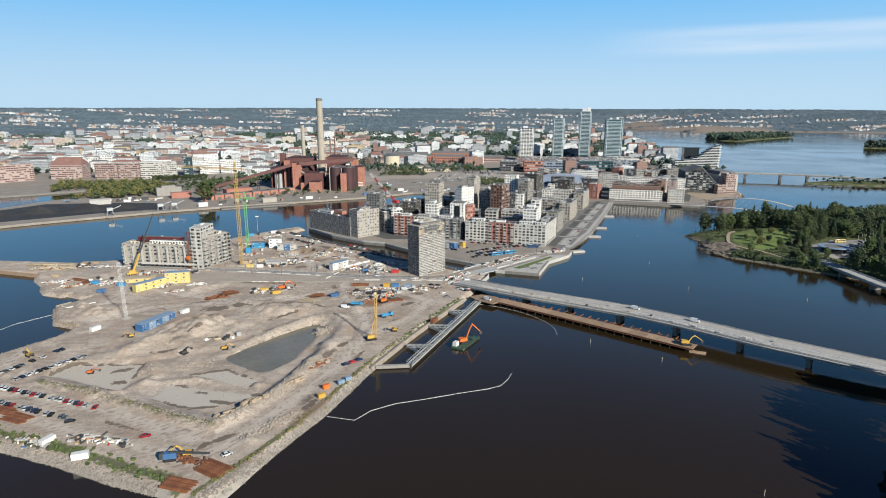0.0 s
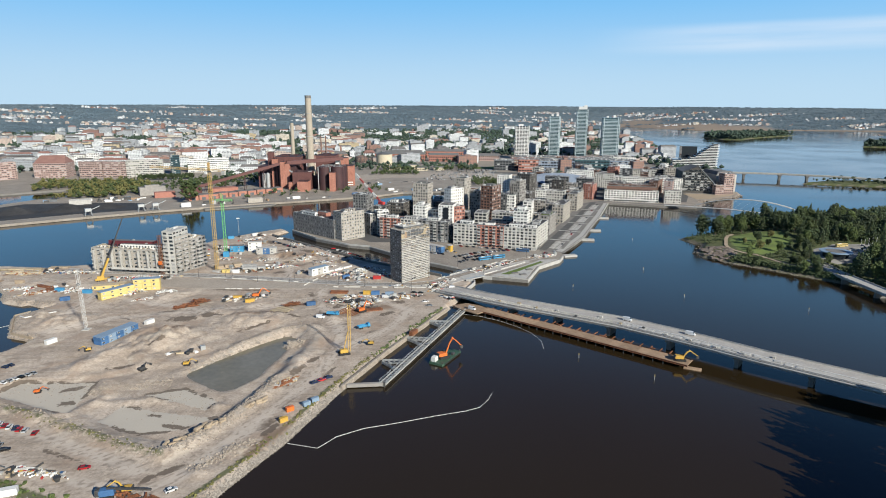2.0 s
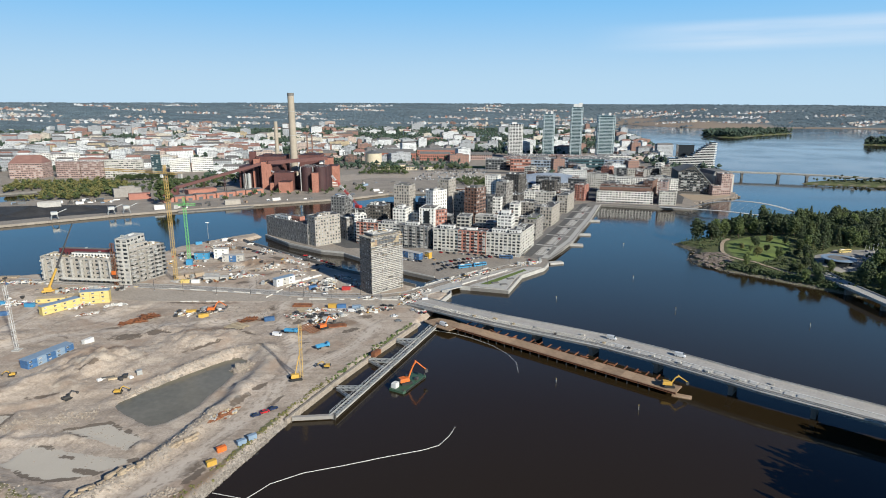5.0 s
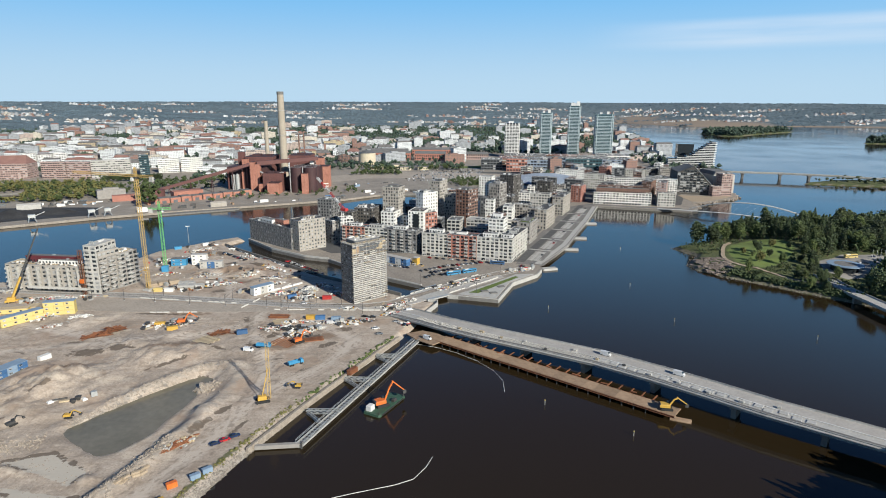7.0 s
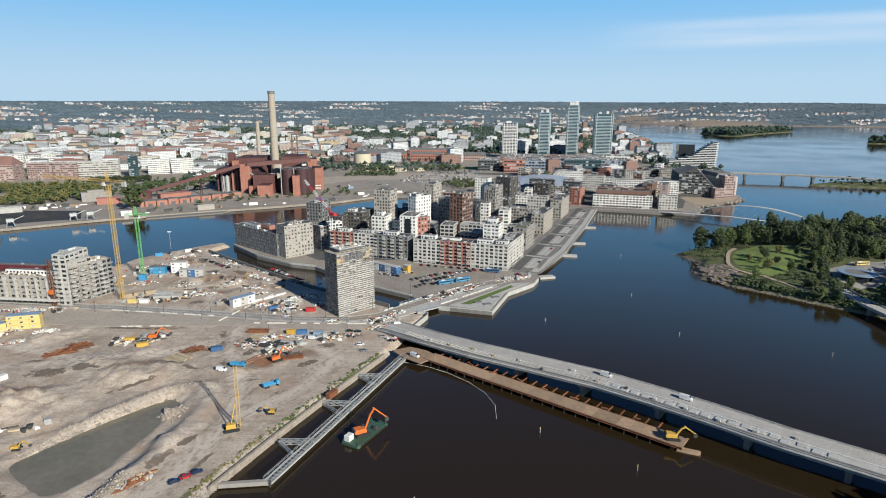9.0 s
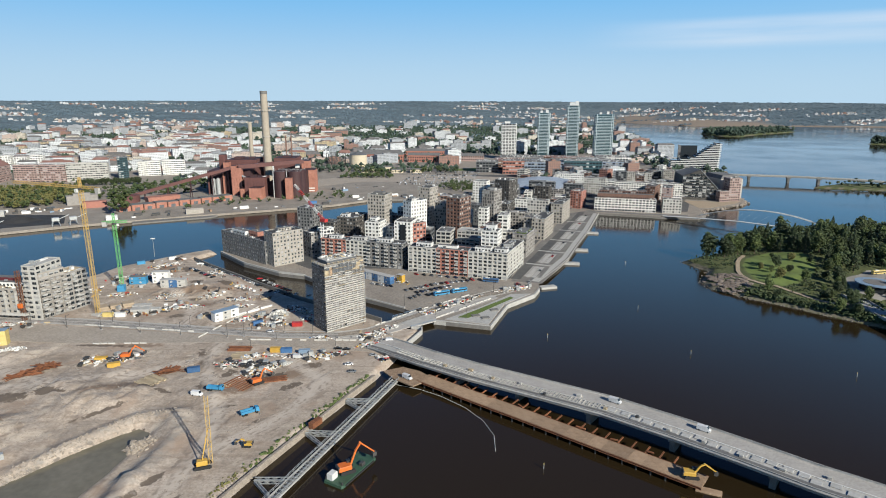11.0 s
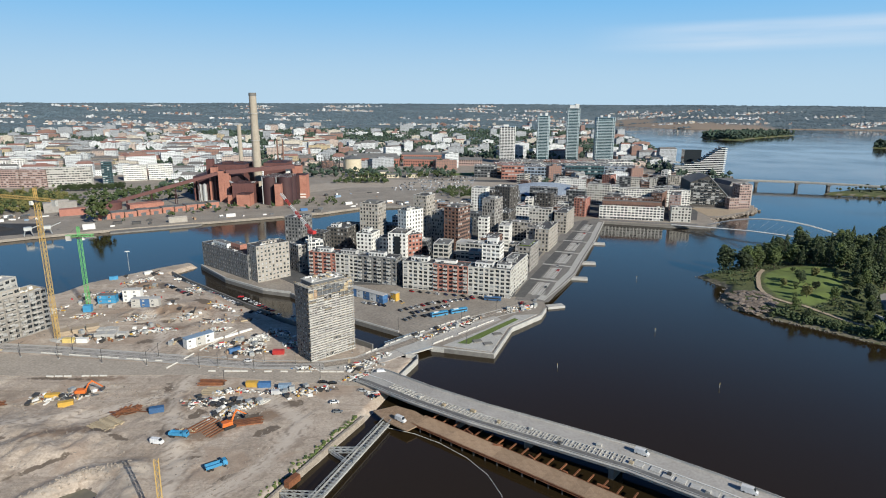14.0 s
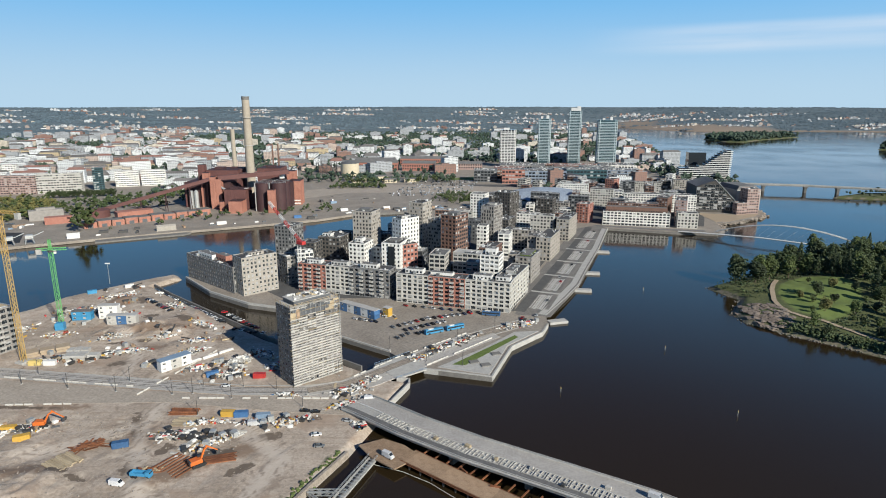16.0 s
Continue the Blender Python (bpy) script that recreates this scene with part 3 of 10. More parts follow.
# construction peninsula: pits, heaps, spoil banks and stone slopes
SITE = ([(-240, 240), (-181, 222), (-152, 212), (-124, 200), (-104, 193.5), (-87, 187), (-79, 192), (-68, 222), (-55, 251), (-41, 292), (-23, 337), (4.5, 396), (14.5, 416), (23, 440), (29, 459), (35, 477), (36, 482), (30, 483.5), (10, 496.5), (-4, 507.5), (-49, 537.5), (-88, 572.5), (-148, 627.5), (-170, 650), (-157, 673), (-166, 685), (-186, 666), (-205, 643), (-222, 622), (-228, 598), (-252, 560), (-290, 530), (-317, 518), (-398, 526), (-425, 505), (-371, 489), (-338, 484), (-329, 468), (-312, 451), (-306, 440), (-297, 430), (-281, 424), (-277, 427), (-265, 421)]
    + [(-257, 421), (-264, 407), (-270, 399), (-250, 367), (-231, 360), (-235, 343), (-250, 317), (-280, 275)])
PIT = [(-205, 291), (-150, 268), (-122, 250), (-95, 244), (-86, 262), (-76, 296), (-68, 325), (-66, 352), (-74, 368), (-90, 368), (-112, 340), (-128, 328),
       (-150, 322), (-165, 312), (-196, 306)]
YARD = [(-240, 285), (-205, 268), (-128, 240), (-98, 228), (-60, 300), (-35, 360), (-5, 420), (15, 415), (-23, 337), (-55, 251), (-87, 190), (-240, 240)]
POND = [(-121, 317), (-111, 333), (-98, 351), (-82, 369), (-79, 365), (-81, 350), (-83, 340), (-87, 314), (-93, 303), (-97, 301), (-109, 309)]
BASINS = ([(-206, 289), (-200, 304), (-162, 305), (-157, 271)], [(-143, 266), (-137, 281), (-90, 270), (-103, 259), (-117, 256)],
          [(-134, 292), (-115, 298), (-94, 286), (-97, 276)])
BANKS = ((((-203, 280), (-176, 271), (-124, 247), (-99, 237)), 1.6, 3.5), (((-99, 240), (-90, 250), (-79, 273), (-70, 306)), 1.9, 4.0),
         (((-70, 306), (-64, 340), (-62, 362), (-70, 378)), 1.5, 4.5), (((-122, 318), (-104, 349), (-86, 374), (-70, 379)), 1.8, 4.0),
         (((-150, 283), (-120, 287), (-92, 280)), 1.3, 3.0), (((-158, 270), (-150, 290), (-160, 306)), 1.2, 3.0))
HEAPS = (((-158, 352, 24, 5.5), (-140, 362, 18, 4.0), (-172, 330, 16, 3.5), (-130, 345, 12, 3.0), (-118, 392, 22, 3.5), (-150, 330, 10, 3.0), (-96, 398, 14, 2.0), (-68, 330, 7, 2.0), (-73, 241, 5.5, 2.2), (-80, 227, 6, 1.4), (-78, 354, 5, 3.0), (-182, 318, 10, 2.5), (-244, 382, 16, 3.0), (-226, 386, 18, 3.0), (-300, 470, 14, 2.0), (-275, 480, 16, 1.5), (-125, 560, 22, 2.5), (-110, 585, 16, 2.0), (-150, 545, 15, 1.6), (-335, 500, 14, 1.6), (-120, 420, 12, 1.2), (-252, 398, 14, 2.4))
    + ((-238, 395, 12, 2.2), (-148, 350, 14, 3.2), (-170, 372, 14, 2.2), (-185, 440, 13, 1.8), (-175, 448, 10, 1.4), (-140, 405, 16, 2.0), (-60, 395, 10, 1.2), (-100, 385, 12, 2.2), (-75, 395, 8, 1.2), (-130, 553, 16, 4.5), (-112, 548, 12, 3.5), (-150, 548, 10, 3.0), (-95, 592, 9, 3.0), (-100, 528, 9, 2.5), (-172, 615, 10, 2.5)))
DAMP = (((-98, 222, 7, 3, 60), (-92, 228, 10, 3, 40), (-66, 262, 5, 9, -20), (-62, 258, 3, 8, -25), (-170, 298, 8, 3, 30), (-165, 283, 7, 4, 0), (-158, 320, 12, 3, 25), (-104, 262, 10, 2.5, -15), (-118, 272, 7, 2, -15), (-64, 315, 3, 10, -20), (-58, 330, 2.5, 7, -25), (-150, 345, 8, 2, 40), (-85, 400, 9, 3, -20), (-40, 415, 12, 5, 10), (-20, 428, 9, 6, 30), (-68, 407, 5, 8, 0), (-5, 444, 9, 3, 0))
    + ((-95, 405, 8, 4, 0), (-80, 440, 4, 16, 25), (-195, 262, 14, 2, -20), (-140, 238, 20, 2, -22), (-112, 232, 9, 4, 10), (-60, 285, 2, 14, -22), (-48, 312, 1.6, 16, -20), (-30, 372, 10, 3, 35), (-50, 385, 14, 2, 15), (-105, 378, 16, 2.5, 40), (-140, 400, 18, 3, -10), (-175, 405, 14, 4, 20), (-195, 395, 10, 3, -30), (-60, 420, 5, 9, -30), (-25, 405, 10, 4, 40), (-140, 455, 30, 2, -2), (-120, 505, 12, 5, 20))
    + ((-115, 575, 14, 6, -40), (-140, 580, 10, 6, 10), (-95, 560, 14, 5, -40), (-160, 615, 8, 14, 20), (-130, 535, 20, 4, 15), (-79, 436, 26, 3.6, -62), (-64, 404, 12, 5, -70), (-155, 393, 13, 7, 12), (-140, 398, 9, 5, 20)))
step = 1.5
xs, ys = np.arange(-432, 46, step), np.arange(176, 696, step)
gx, gy = np.meshgrid(xs, ys)
pts = np.stack([gx.ravel(), gy.ravel()], -1)
shore = distance(pts, SITE)
wave = np.array([noise.fractal(Vector((x * 0.045, y * 0.045, 0.0)), 0.9, 2.1, 5) for x, y in pts])
lump = np.array([noise.noise(Vector((x * 0.33, y * 0.33, 4.0))) for x, y in pts])
inner = np.clip((shore - 3) / 8, 0, 1)
# the tram street and the built-up northern part stay level
street = np.clip((to_line(pts, [(-300, 490), (-165, 474), (-70, 464), (10, 458)]) - 14) / 10, 0, 1)
rough = inner * street * np.where(pts[:, 1] > 486, 0.35, 1.0)
gully = 1 - np.abs(np.array([noise.noise(Vector((x * 0.11 + 0.02 * y, y * 0.05, 9.0))) for x, y in pts])) * 2.2
z = 2.6 + rough * np.where(distance(pts, YARD) > -4, 0.3, 1.0) * (0.36 * wave + 0.10 * lump - 0.35 * np.clip(gully, 0, 1) ** 4)
pit = np.clip(distance(pts, PIT) / 5, 0, 1)
z -= 1.5 * pit
for line, high, wide in BANKS:
    d = to_line(pts, line)
    z += high * np.exp(-((d / wide) ** 2)) * (1 + 0.45 * wave + 0.3 * lump)
for x, y, r, h in HEAPS:
    d = np.hypot(pts[:, 0] - x, pts[:, 1] - y) / r
    z += h * np.clip(1 - d, 0, 1) ** 0.9 * (1 + 0.7 * wave + 0.12 * lump - 0.35 * np.clip(gully, 0, 1) ** 3) * (0.55 + 0.45 * inner)
pond = distance(pts, POND) + 2.0 * wave
z = np.where(pond > -6, z - 2.6 * np.clip((pond + 6) / 6, 0, 1) ** 1.5, z)
flat = np.zeros(len(pts))
for b in BASINS:
    flat = np.maximum(flat, np.clip((distance(pts, b) + 1.6 * wave + 0.5 * lump) / 1.6 + 0.5, 0, 1))
z = z * (1 - flat) + flat * (0.95 + 0.1 * wave)
z = np.where(shore < 2.5, np.minimum(z, 2.6 + (shore - 2.5) * 0.75 + 0.25 * wave), z)
SOIL = ((-125, 552, 30, 10, 15), (-100, 588, 12, 7, -40), (-48, 405, 18, 9, 40), (-28, 418, 14, 6, 35), (-112, 402, 22, 8, 25), (-150, 545, 16, 7, 5), (-80, 540, 14, 8, -35), (-175, 610, 14, 20, 20), (-125, 455, 20, 5, 0), (-75, 432, 8, 22, 28), (-60, 250, 6, 22, -24), (-185, 400, 20, 7, 10), (-150, 365, 14, 8, 30), (-235, 470, 24, 6, 5), (-115, 525, 20, 6, 12))
soil = np.zeros(len(pts))
for x, y, a, b, turn in SOIL:
    c, s = math.cos(radians(turn)), math.sin(radians(turn))
    u, w = (pts[:, 0] - x) * c + (pts[:, 1] - y) * s, -(pts[:, 0] - x) * s + (pts[:, 1] - y) * c
    soil = np.maximum(soil, np.clip(1.15 - np.hypot(u / a, w / b) + 0.3 * wave, 0, 0.9))
wet = np.zeros(len(pts))
for x, y, a, b, turn in DAMP:
    c, s = math.cos(radians(turn)), math.sin(radians(turn))
    u, w = (pts[:, 0] - x) * c + (pts[:, 1] - y) * s, -(pts[:, 0] - x) * s + (pts[:, 1] - y) * c
    wet = np.maximum(wet, np.clip(1.12 - np.hypot(u / a, w / b) + 0.35 * wave, 0, 0.85))
wet = np.maximum(wet, np.clip(1 - np.abs(pond + 1) / 2.0, 0, 1) * 0.6)
for b in BASINS:
    wet = np.maximum(wet, np.clip(1.1 - np.abs(distance(pts, b) + 1.6 * wave - 0.6) / 1.8, 0, 1) * np.clip(0.55 + 1.6 * wave, 0, 1))
east = [(-87, 187), (-68, 222), (-55, 251), (-41, 292), (-23, 337), (4.5, 396), (14.5, 416)]
south = [(-240, 240), (-181, 222), (-152, 212), (-124, 200), (-104, 193.5)]
de, ds = to_line(pts, east), to_line(pts, south)
grass = np.maximum(np.clip(1 - np.abs(np.where(shore > 0, de, 99) - 4.2) / 2.6, 0, 1) * np.where(pts[:, 1] < 300, 0.9, 0.45), np.clip(1 - np.abs(np.where(shore > 0, ds, 99) - 7) / 5, 0, 1))
grass = np.maximum(grass, 0.55 * np.exp(-((to_line(pts, BANKS[0][0]) / 3.5) ** 2)))
stone = np.clip(1 - np.abs(shore - 0.0) / 3.5, 0, 1) * (np.minimum(de, ds) < 6)
for line, high, wide in BANKS[1:4]:
    stone = np.maximum(stone, 0.5 * np.exp(-((to_line(pts, line) / wide) ** 2)))
idx = np.arange(len(pts)).reshape(gx.shape)
quads = np.stack([idx[:-1, :-1], idx[:-1, 1:], idx[1:, 1:], idx[1:, :-1]], -1).reshape(-1, 4)
quads = quads[(z[quads] > -2.5).any(1)]
me = raw_mesh("ground_site", np.stack([pts[:, 0], pts[:, 1], np.maximum(z, -3)], -1), np.concatenate([quads[:, [0, 1, 2]], quads[:, [0, 2, 3]]]), [MAT["dirt"]])
# travelled lanes and wheel ruts
LANES = (((-78, 458), (-77, 436), (-66, 408), (-52, 378), (-46, 345), (-56, 300), (-70, 262), (-84, 228), (-96, 212)), ((-77, 440), (-110, 418), (-150, 408), (-200, 396), (-232, 366), (-240, 330), (-232, 290)),
         ((-96, 212), (-140, 226), (-190, 246), (-232, 262)), ((-40, 452), (-28, 428), (-10, 412), (-20, 380), (-46, 345)), ((-205, 268), (-150, 250), (-105, 228)), ((-232, 440), (-190, 425), (-150, 410)),
         ((-110, 486), (-118, 520), (-150, 560), (-185, 600), (-190, 640)), ((-94, 486), (-80, 520), (-90, 560), (-130, 605), (-160, 640)), ((-300, 480), (-262, 468), (-240, 440), (-236, 400)))
lane_way, rut = np.zeros(len(pts)), np.zeros(len(pts))
for k, line in enumerate(LANES):
    d = to_line(pts, line) + 1.6 * wave
    lane_way = np.maximum(lane_way, np.clip(1.1 - np.abs(d) / 5.5, 0, 0.85))
    for off_ in (1.3, 3.6, 6.4):
        rut = np.maximum(rut, np.clip(1.0 - np.abs(np.abs(d) - off_) / 0.9, 0, 0.8) * np.clip(0.75 + 1.5 * lump, 0, 1))
for layer, values in (("grass", grass), ("lane", lane_way * inner), ("rut", rut * inner), ("mud", np.clip(flat, 0, 1) * 0.9), ("wet", wet), ("stone", stone), ("soil", soil)):
    at = me.attributes.new(layer, "FLOAT", "POINT")
    at.data.foreach_set("value", values.astype(np.float32))
me.polygons.foreach_set("use_smooth", np.ones(len(me.polygons), bool))
single("ground_site", me, [], label="churned grey-brown earth of a building site with pits and heaps", category="ground", kind="structure")
HEIGHT = z.reshape(gx.shape)


def height_at(x, y):
    """Height of the site's sheet, smoothly between its points."""
    u, w = (x - xs[0]) / step, (y - ys[0]) / step
    i, j = min(max(int(u), 0), len(xs) - 2), min(max(int(w), 0), len(ys) - 2)
    u, w = min(max(u - i, 0), 1), min(max(w - j, 0), 1)
    return float((HEIGHT[j, i] * (1 - u) + HEIGHT[j, i + 1] * u) * (1 - w) + (HEIGHT[j + 1, i] * (1 - u) + HEIGHT[j + 1, i + 1] * u) * w)


def ground(x, y):
    """Height of the site's ground, or of the harbour land beside it."""
    if xs[0] < x < xs[-1] and ys[0] < y < ys[-1] and height_at(x, y) > 0:
        return height_at(x, y)
    return 2.6


pond_poly = [(-127, 317), (-114, 336), (-100, 355), (-82, 373), (-75, 366), (-77, 343), (-82, 312), (-89, 298), (-97, 296), (-112, 305)]
single("pond_water", Solid().prism(pond_poly, -0.6, 0.45), MAT["pond"], label="still grey-green water in the excavated pit", category="water", kind="structure")


def sheet(name, poly, z, mat, label, category="road"):
    """A thin paved sheet on the ground."""
    return single(name, Solid().prism(poly, z - 0.4, z), mat, label=label, category=category, kind="structure")


sheet("road", [(-300, 503), (-172, 487), (-94, 474), (-45, 467), (0, 464), (20, 475), (48, 500), (90, 540), (85, 550), (60, 537), (29, 506), (5, 482),
               (-25, 473), (-60, 476), (-94, 484), (-172, 497), (-300, 513)][::-1], 2.72, MAT["asphalt"], "grey tram street with tracks under construction")
sheet("road_dusty", [(-300, 474), (-164, 458), (-75, 459.5), (-20, 450), (12, 446), (26, 455), (12, 464), (-45, 465), (-94, 472), (-172, 484), (-300, 500)], 2.70,
      MAT["pale_road"], "dusty pale grey site road")
sheet("road_promenade", [(104, 580), (127, 575), (165, 651), (184, 700), (212, 772), (246, 866), (238, 886), (205, 860), (150, 716), (125, 652)], 2.7, MAT["asphalt_mid"],
      "paved waterside promenade with planting beds")
sheet("road_car_park", [(-10, 585), (22, 545), (38, 528), (60, 540), (124, 577), (100, 581), (70, 590), (30, 600), (0, 606)], 2.68, MAT["quay"], "gravel car park between building sites")
sheet("road_lot", [(-150, 1085), (-90, 1150), (200, 1160), (190, 1210), (60, 1240), (-90, 1250), (-160, 1180)], 2.66, MAT["pale_road"], "wide empty gravel lot")
sheet("pavement_green", [(56, 1330), (138, 1372), (134, 1310), (72, 1316)], 2.7, MAT["grass"], "strip of green grass beside the lot", "lawn")
sheet("pavement_field", [(88, 1066), (112, 1062), (128, 1130), (104, 1148)], 2.7, MAT["grass"], "patch of green grass beside the towers", "lawn")
sheet("coal_yard", [(-640, 640), (-520, 706), (-440, 765), (-372, 800), (-400, 850), (-470, 850), (-555, 835), (-590, 770)], 2.75, MAT["coal"], "black coal storage yard", "yard")
def lane(name, points, z, width, mat, label, category="road"):
    return single(name, ribbon(Solid(), [(x, y, z) for x, y in points], width, 0.2), mat, label=label, category=category, kind="structure")


def ribbon(solid, line, width, thick, slot=0, shift=0.0):
    """A swept slab along a line of x, y, z."""
    line = [Vector(q) for q in line]
    rows = []
    for i, q in enumerate(line):
        d = (line[min(i + 1, len(line) - 1)] - line[max(i - 1, 0)])
        nrm = Vector((-d.y, d.x, 0)).normalized()
        c = q + nrm * shift
        rows.append([c - nrm * width / 2, c + nrm * width / 2, c + nrm * (width / 2 - thick * 0.4) - Vector((0, 0, thick)), c - nrm * (width / 2 - thick * 0.4) - Vector((0, 0, thick))])
    vs = [q for r in rows for q in r]
    fs = [(0, 1, 2, 3), tuple(4 * (len(rows) - 1) + k for k in (3, 2, 1, 0))]
    for i in range(len(rows) - 1):
        for k in range(4):
            a, b = 4 * i + k, 4 * i + (k + 1) % 4
            fs.append((a, a + 4, b + 4, b))
    return solid.add(vs, fs, slot)


TRAM = [(-300, 508), (-172, 492), (-94, 479), (-45, 471.5), (-12, 470.5), (6, 477), (32, 502), (62, 532), (88, 551), (110, 566)]
lane("road_track_bed", TRAM[4:], 2.96, 5.0, MAT["rubble"], "brown ballast bed of the unfinished tram track", "track")
for k, off in enumerate((-2.6, -1.2, 1.2, 2.6)):
    single("tram_rail", ribbon(Solid(), [(x, y, 3.0 if x > -20 else 2.84) for x, y in TRAM], 0.16, 0.1, 0, off), MAT["steel_dark"], label="dark steel tram rail in the street", category="rail", group="tram rails")
for off in (-5.2, 5.0):
    single("track_kerb", ribbon(Solid(), [(x, y, 2.86) for x, y in TRAM], 0.7, 0.2, 0, off), MAT["concrete"], label="pale concrete kerb along the tram street", category="kerb", group="kerbs of the tram street")
# deep shade between the blocks is painted as a dark ground sheet
sheet("road_district", [(-132, 694), (-60, 616), (18, 616), (104, 586), (122, 652), (148, 718), (200, 858), (222, 905), (225, 1010), (100, 1010), (60, 930), (30, 880), (-60, 780)], 2.645, MAT["street_dark"], "dark asphalt streets between the new blocks")
sheet("road_mall", [(226, 900), (360, 876), (384, 930), (420, 1060), (480, 1240), (110, 1250), (110, 1020), (226, 1015)], 2.645, MAT["street_dark"], "dark asphalt streets between quay and mall")
lane("road_quay_street", [(108, 586), (130, 640), (156, 702), (186, 774), (214, 842), (226, 872)], 2.82, 7.5, MAT["street_dark"], "dark asphalt street beside the brick blocks")
lane("road_quay_lane", [(121, 584), (142, 634), (168, 696), (198, 768), (226, 838)], 2.82, 3.0, MAT["roof_grey"], "dark asphalt lane of the promenade")
lane("road_quay_edge", [(122, 580), (141.5, 616), (159.5, 651), (178.5, 700), (207.5, 772), (241, 864)], 2.86, 4.6, MAT["concrete"], "wide pale concrete quay edge walk")
lane("road_far_quay", [(236, 882), (300, 860), (350, 850)], 2.8, 7, MAT["roof_grey"], "asphalt street on the far quay")
# street kerbs and concrete edges along the quays
def wall_line(name, points, z0, z1, thick, mat, label):
    s = Solid()
    for a, b in zip(points[:-1], points[1:]):
        d = Vector(b) - Vector(a)
        mid = (Vector(a) + Vector(b)) / 2
        s.box(mid.x, mid.y, z0, d.length + thick * 0.3, thick, z1 - z0, math.degrees(math.atan2(d.y, d.x)))
    return single(name, s, mat, label=label, category="wall", kind="structure")


wall_line("wall_canal_north", [(-151, 669.5), (-117.7, 630.7), (-80.7, 602.8), (-58.6, 594.4)], 2.0, 4.0, 1.2, MAT["concrete"], "pale concrete canal wall")
wall_line("wall_canal_inner", [(-58.6, 594.4), (-7.6, 542), (25, 518)], 2.0, 3.4, 0.9, MAT["concrete"], "pale concrete canal wall")
wall_line("wall_canal_south", [(-168, 651), (-147, 629.5), (-87, 574.5), (-48, 539.5), (-3, 509.5), (11, 498.5)], -2.0, 3.1, 1.0, MAT["concrete_dark"], "dark concrete canal wall")
wall_line("wall_quay_east", [(124.5, 578), (145, 614), (163, 649), (182, 698.5), (211, 771), (246, 867)], 1.2, 3.0, 0.9, MAT["concrete"], "concrete quay edge")
wall_line("wall_quay_tip", [(45, 495.5), (80, 485.2), (95, 525), (117, 547.5), (123, 562)], -0.5, 3.0, 1.0, MAT["concrete"], "pale concrete quay edge")
wall_line("wall_quay_abutment", [(26, 454), (30, 459.8), (37.5, 478), (37.5, 483), (31, 484)], -2, 3.2, 0.8, MAT["concrete"], "pale concrete quay wall")
wall_line("wall_quay_site", [(-38, 299), (-22, 337.5), (5, 396.5), (15, 416.5)], -1.5, 2.9, 1.2, MAT["rubble"], "weathered overgrown stone quay edge")
wall_line("wall_quay_coal", [(-610, 600), (-507, 678), (-464, 713), (-361, 786), (-285, 828), (-194, 872), (-94, 922), (-50, 962)], 0.3, 3.0, 2.4, MAT["quay"], "weathered concrete edge of the coal quay")
wall_line("wall_spit_edge", [(-232, 361), (-249.5, 368), (-268.5, 399), (-263, 407)], -1.5, 2.75, 0.6, MAT["sand"], "low pale sheet wall round the spit")
wall_line("wall_spit_quay", [(-425, 504), (-371, 488.5), (-330, 476.5)], -1.5, 2.8, 0.8, MAT["timber"], "dark timber-faced quay edge of the spit")
sheet("pavement_tip", [(52, 497), (79, 487.5), (93, 526), (115, 549), (100, 548), (78, 522)], 2.9, MAT["concrete"], "pale concrete quay terrace", "pavement")
sheet("pavement_lawn", [(60, 500), (67, 499), (101, 539), (99, 542)], 2.98, MAT["grass"], "narrow strip of green lawn", "lawn")
for x, y, r in ((72, 503, 14), (78, 499, 14), (85, 514, 14)):
    single("planter", Solid().box(0, 0, 0, 5.5, 4.0, 0.5, 0, 0, 0.15), MAT["concrete_dark"], x, y, 2.9, r, "low dark concrete planter on the quay terrace", "planter", "planters on the quay")
for k, (x, y, a) in enumerate(((128, 571, 15), (161, 639, -8), (180, 687, -8), (209, 762, -8))):
    single("jetty", Solid().box(0, 0, -1, 13, 6, 2.6, 0, 0, 0.2), MAT["concrete"], x + 3, y, 0, a, "small concrete jetty at the promenade quay", "jetty", "jetties along the quay")
# planting beds and pale strips of the promenade
strips = [Solid().box(0, 0, 0, 34 - (k % 3) * 1.5, w_, h_, 0, 0, 0.06).mesh("strip", MAT["concrete" if k % 2 == 0 else "roof_pale"]) for k, (w_, h_) in enumerate(((0.9, 0.34), (1.6, 0.22), (0.5, 0.36), (1.7, 0.2), (0.9, 0.34), (0.6, 0.22)))]
sill = Solid().box(0, 0, 0, 0.5, 9.2, 0.3).mesh("cross_strip", MAT["concrete"])
for x, y in ((126, 606), (144, 648), (163, 694), (181, 740), (199, 786), (217, 832)):
    t = thing("paved_strip", x, y, 2.7, 67.5, "pale paved strips along the waterside promenade", "paving", "strips of the promenade")
    for k, me in enumerate(strips):
        part("strip", me, [], t).matrix_basis = pose(0, -4.2 + k * 1.7, 0)
    for k in range(3):
        part("cross_strip", sill, [], t).matrix_basis = pose(-14 + k * 14, 0.5, 0)
green_bed = Solid().box(0, 0, 0, 30, 2.6, 0.35, 0, 0, 0.1)
for k, (x, y) in enumerate(((133, 603), (151, 646), (169, 691), (187, 737), (205, 783))):
    single("planting_bed", green_bed, MAT["concrete_dark"], x, y, 2.7, 67.5, "narrow dark stone bed on the promenade", "planting bed", "beds of the promenade")
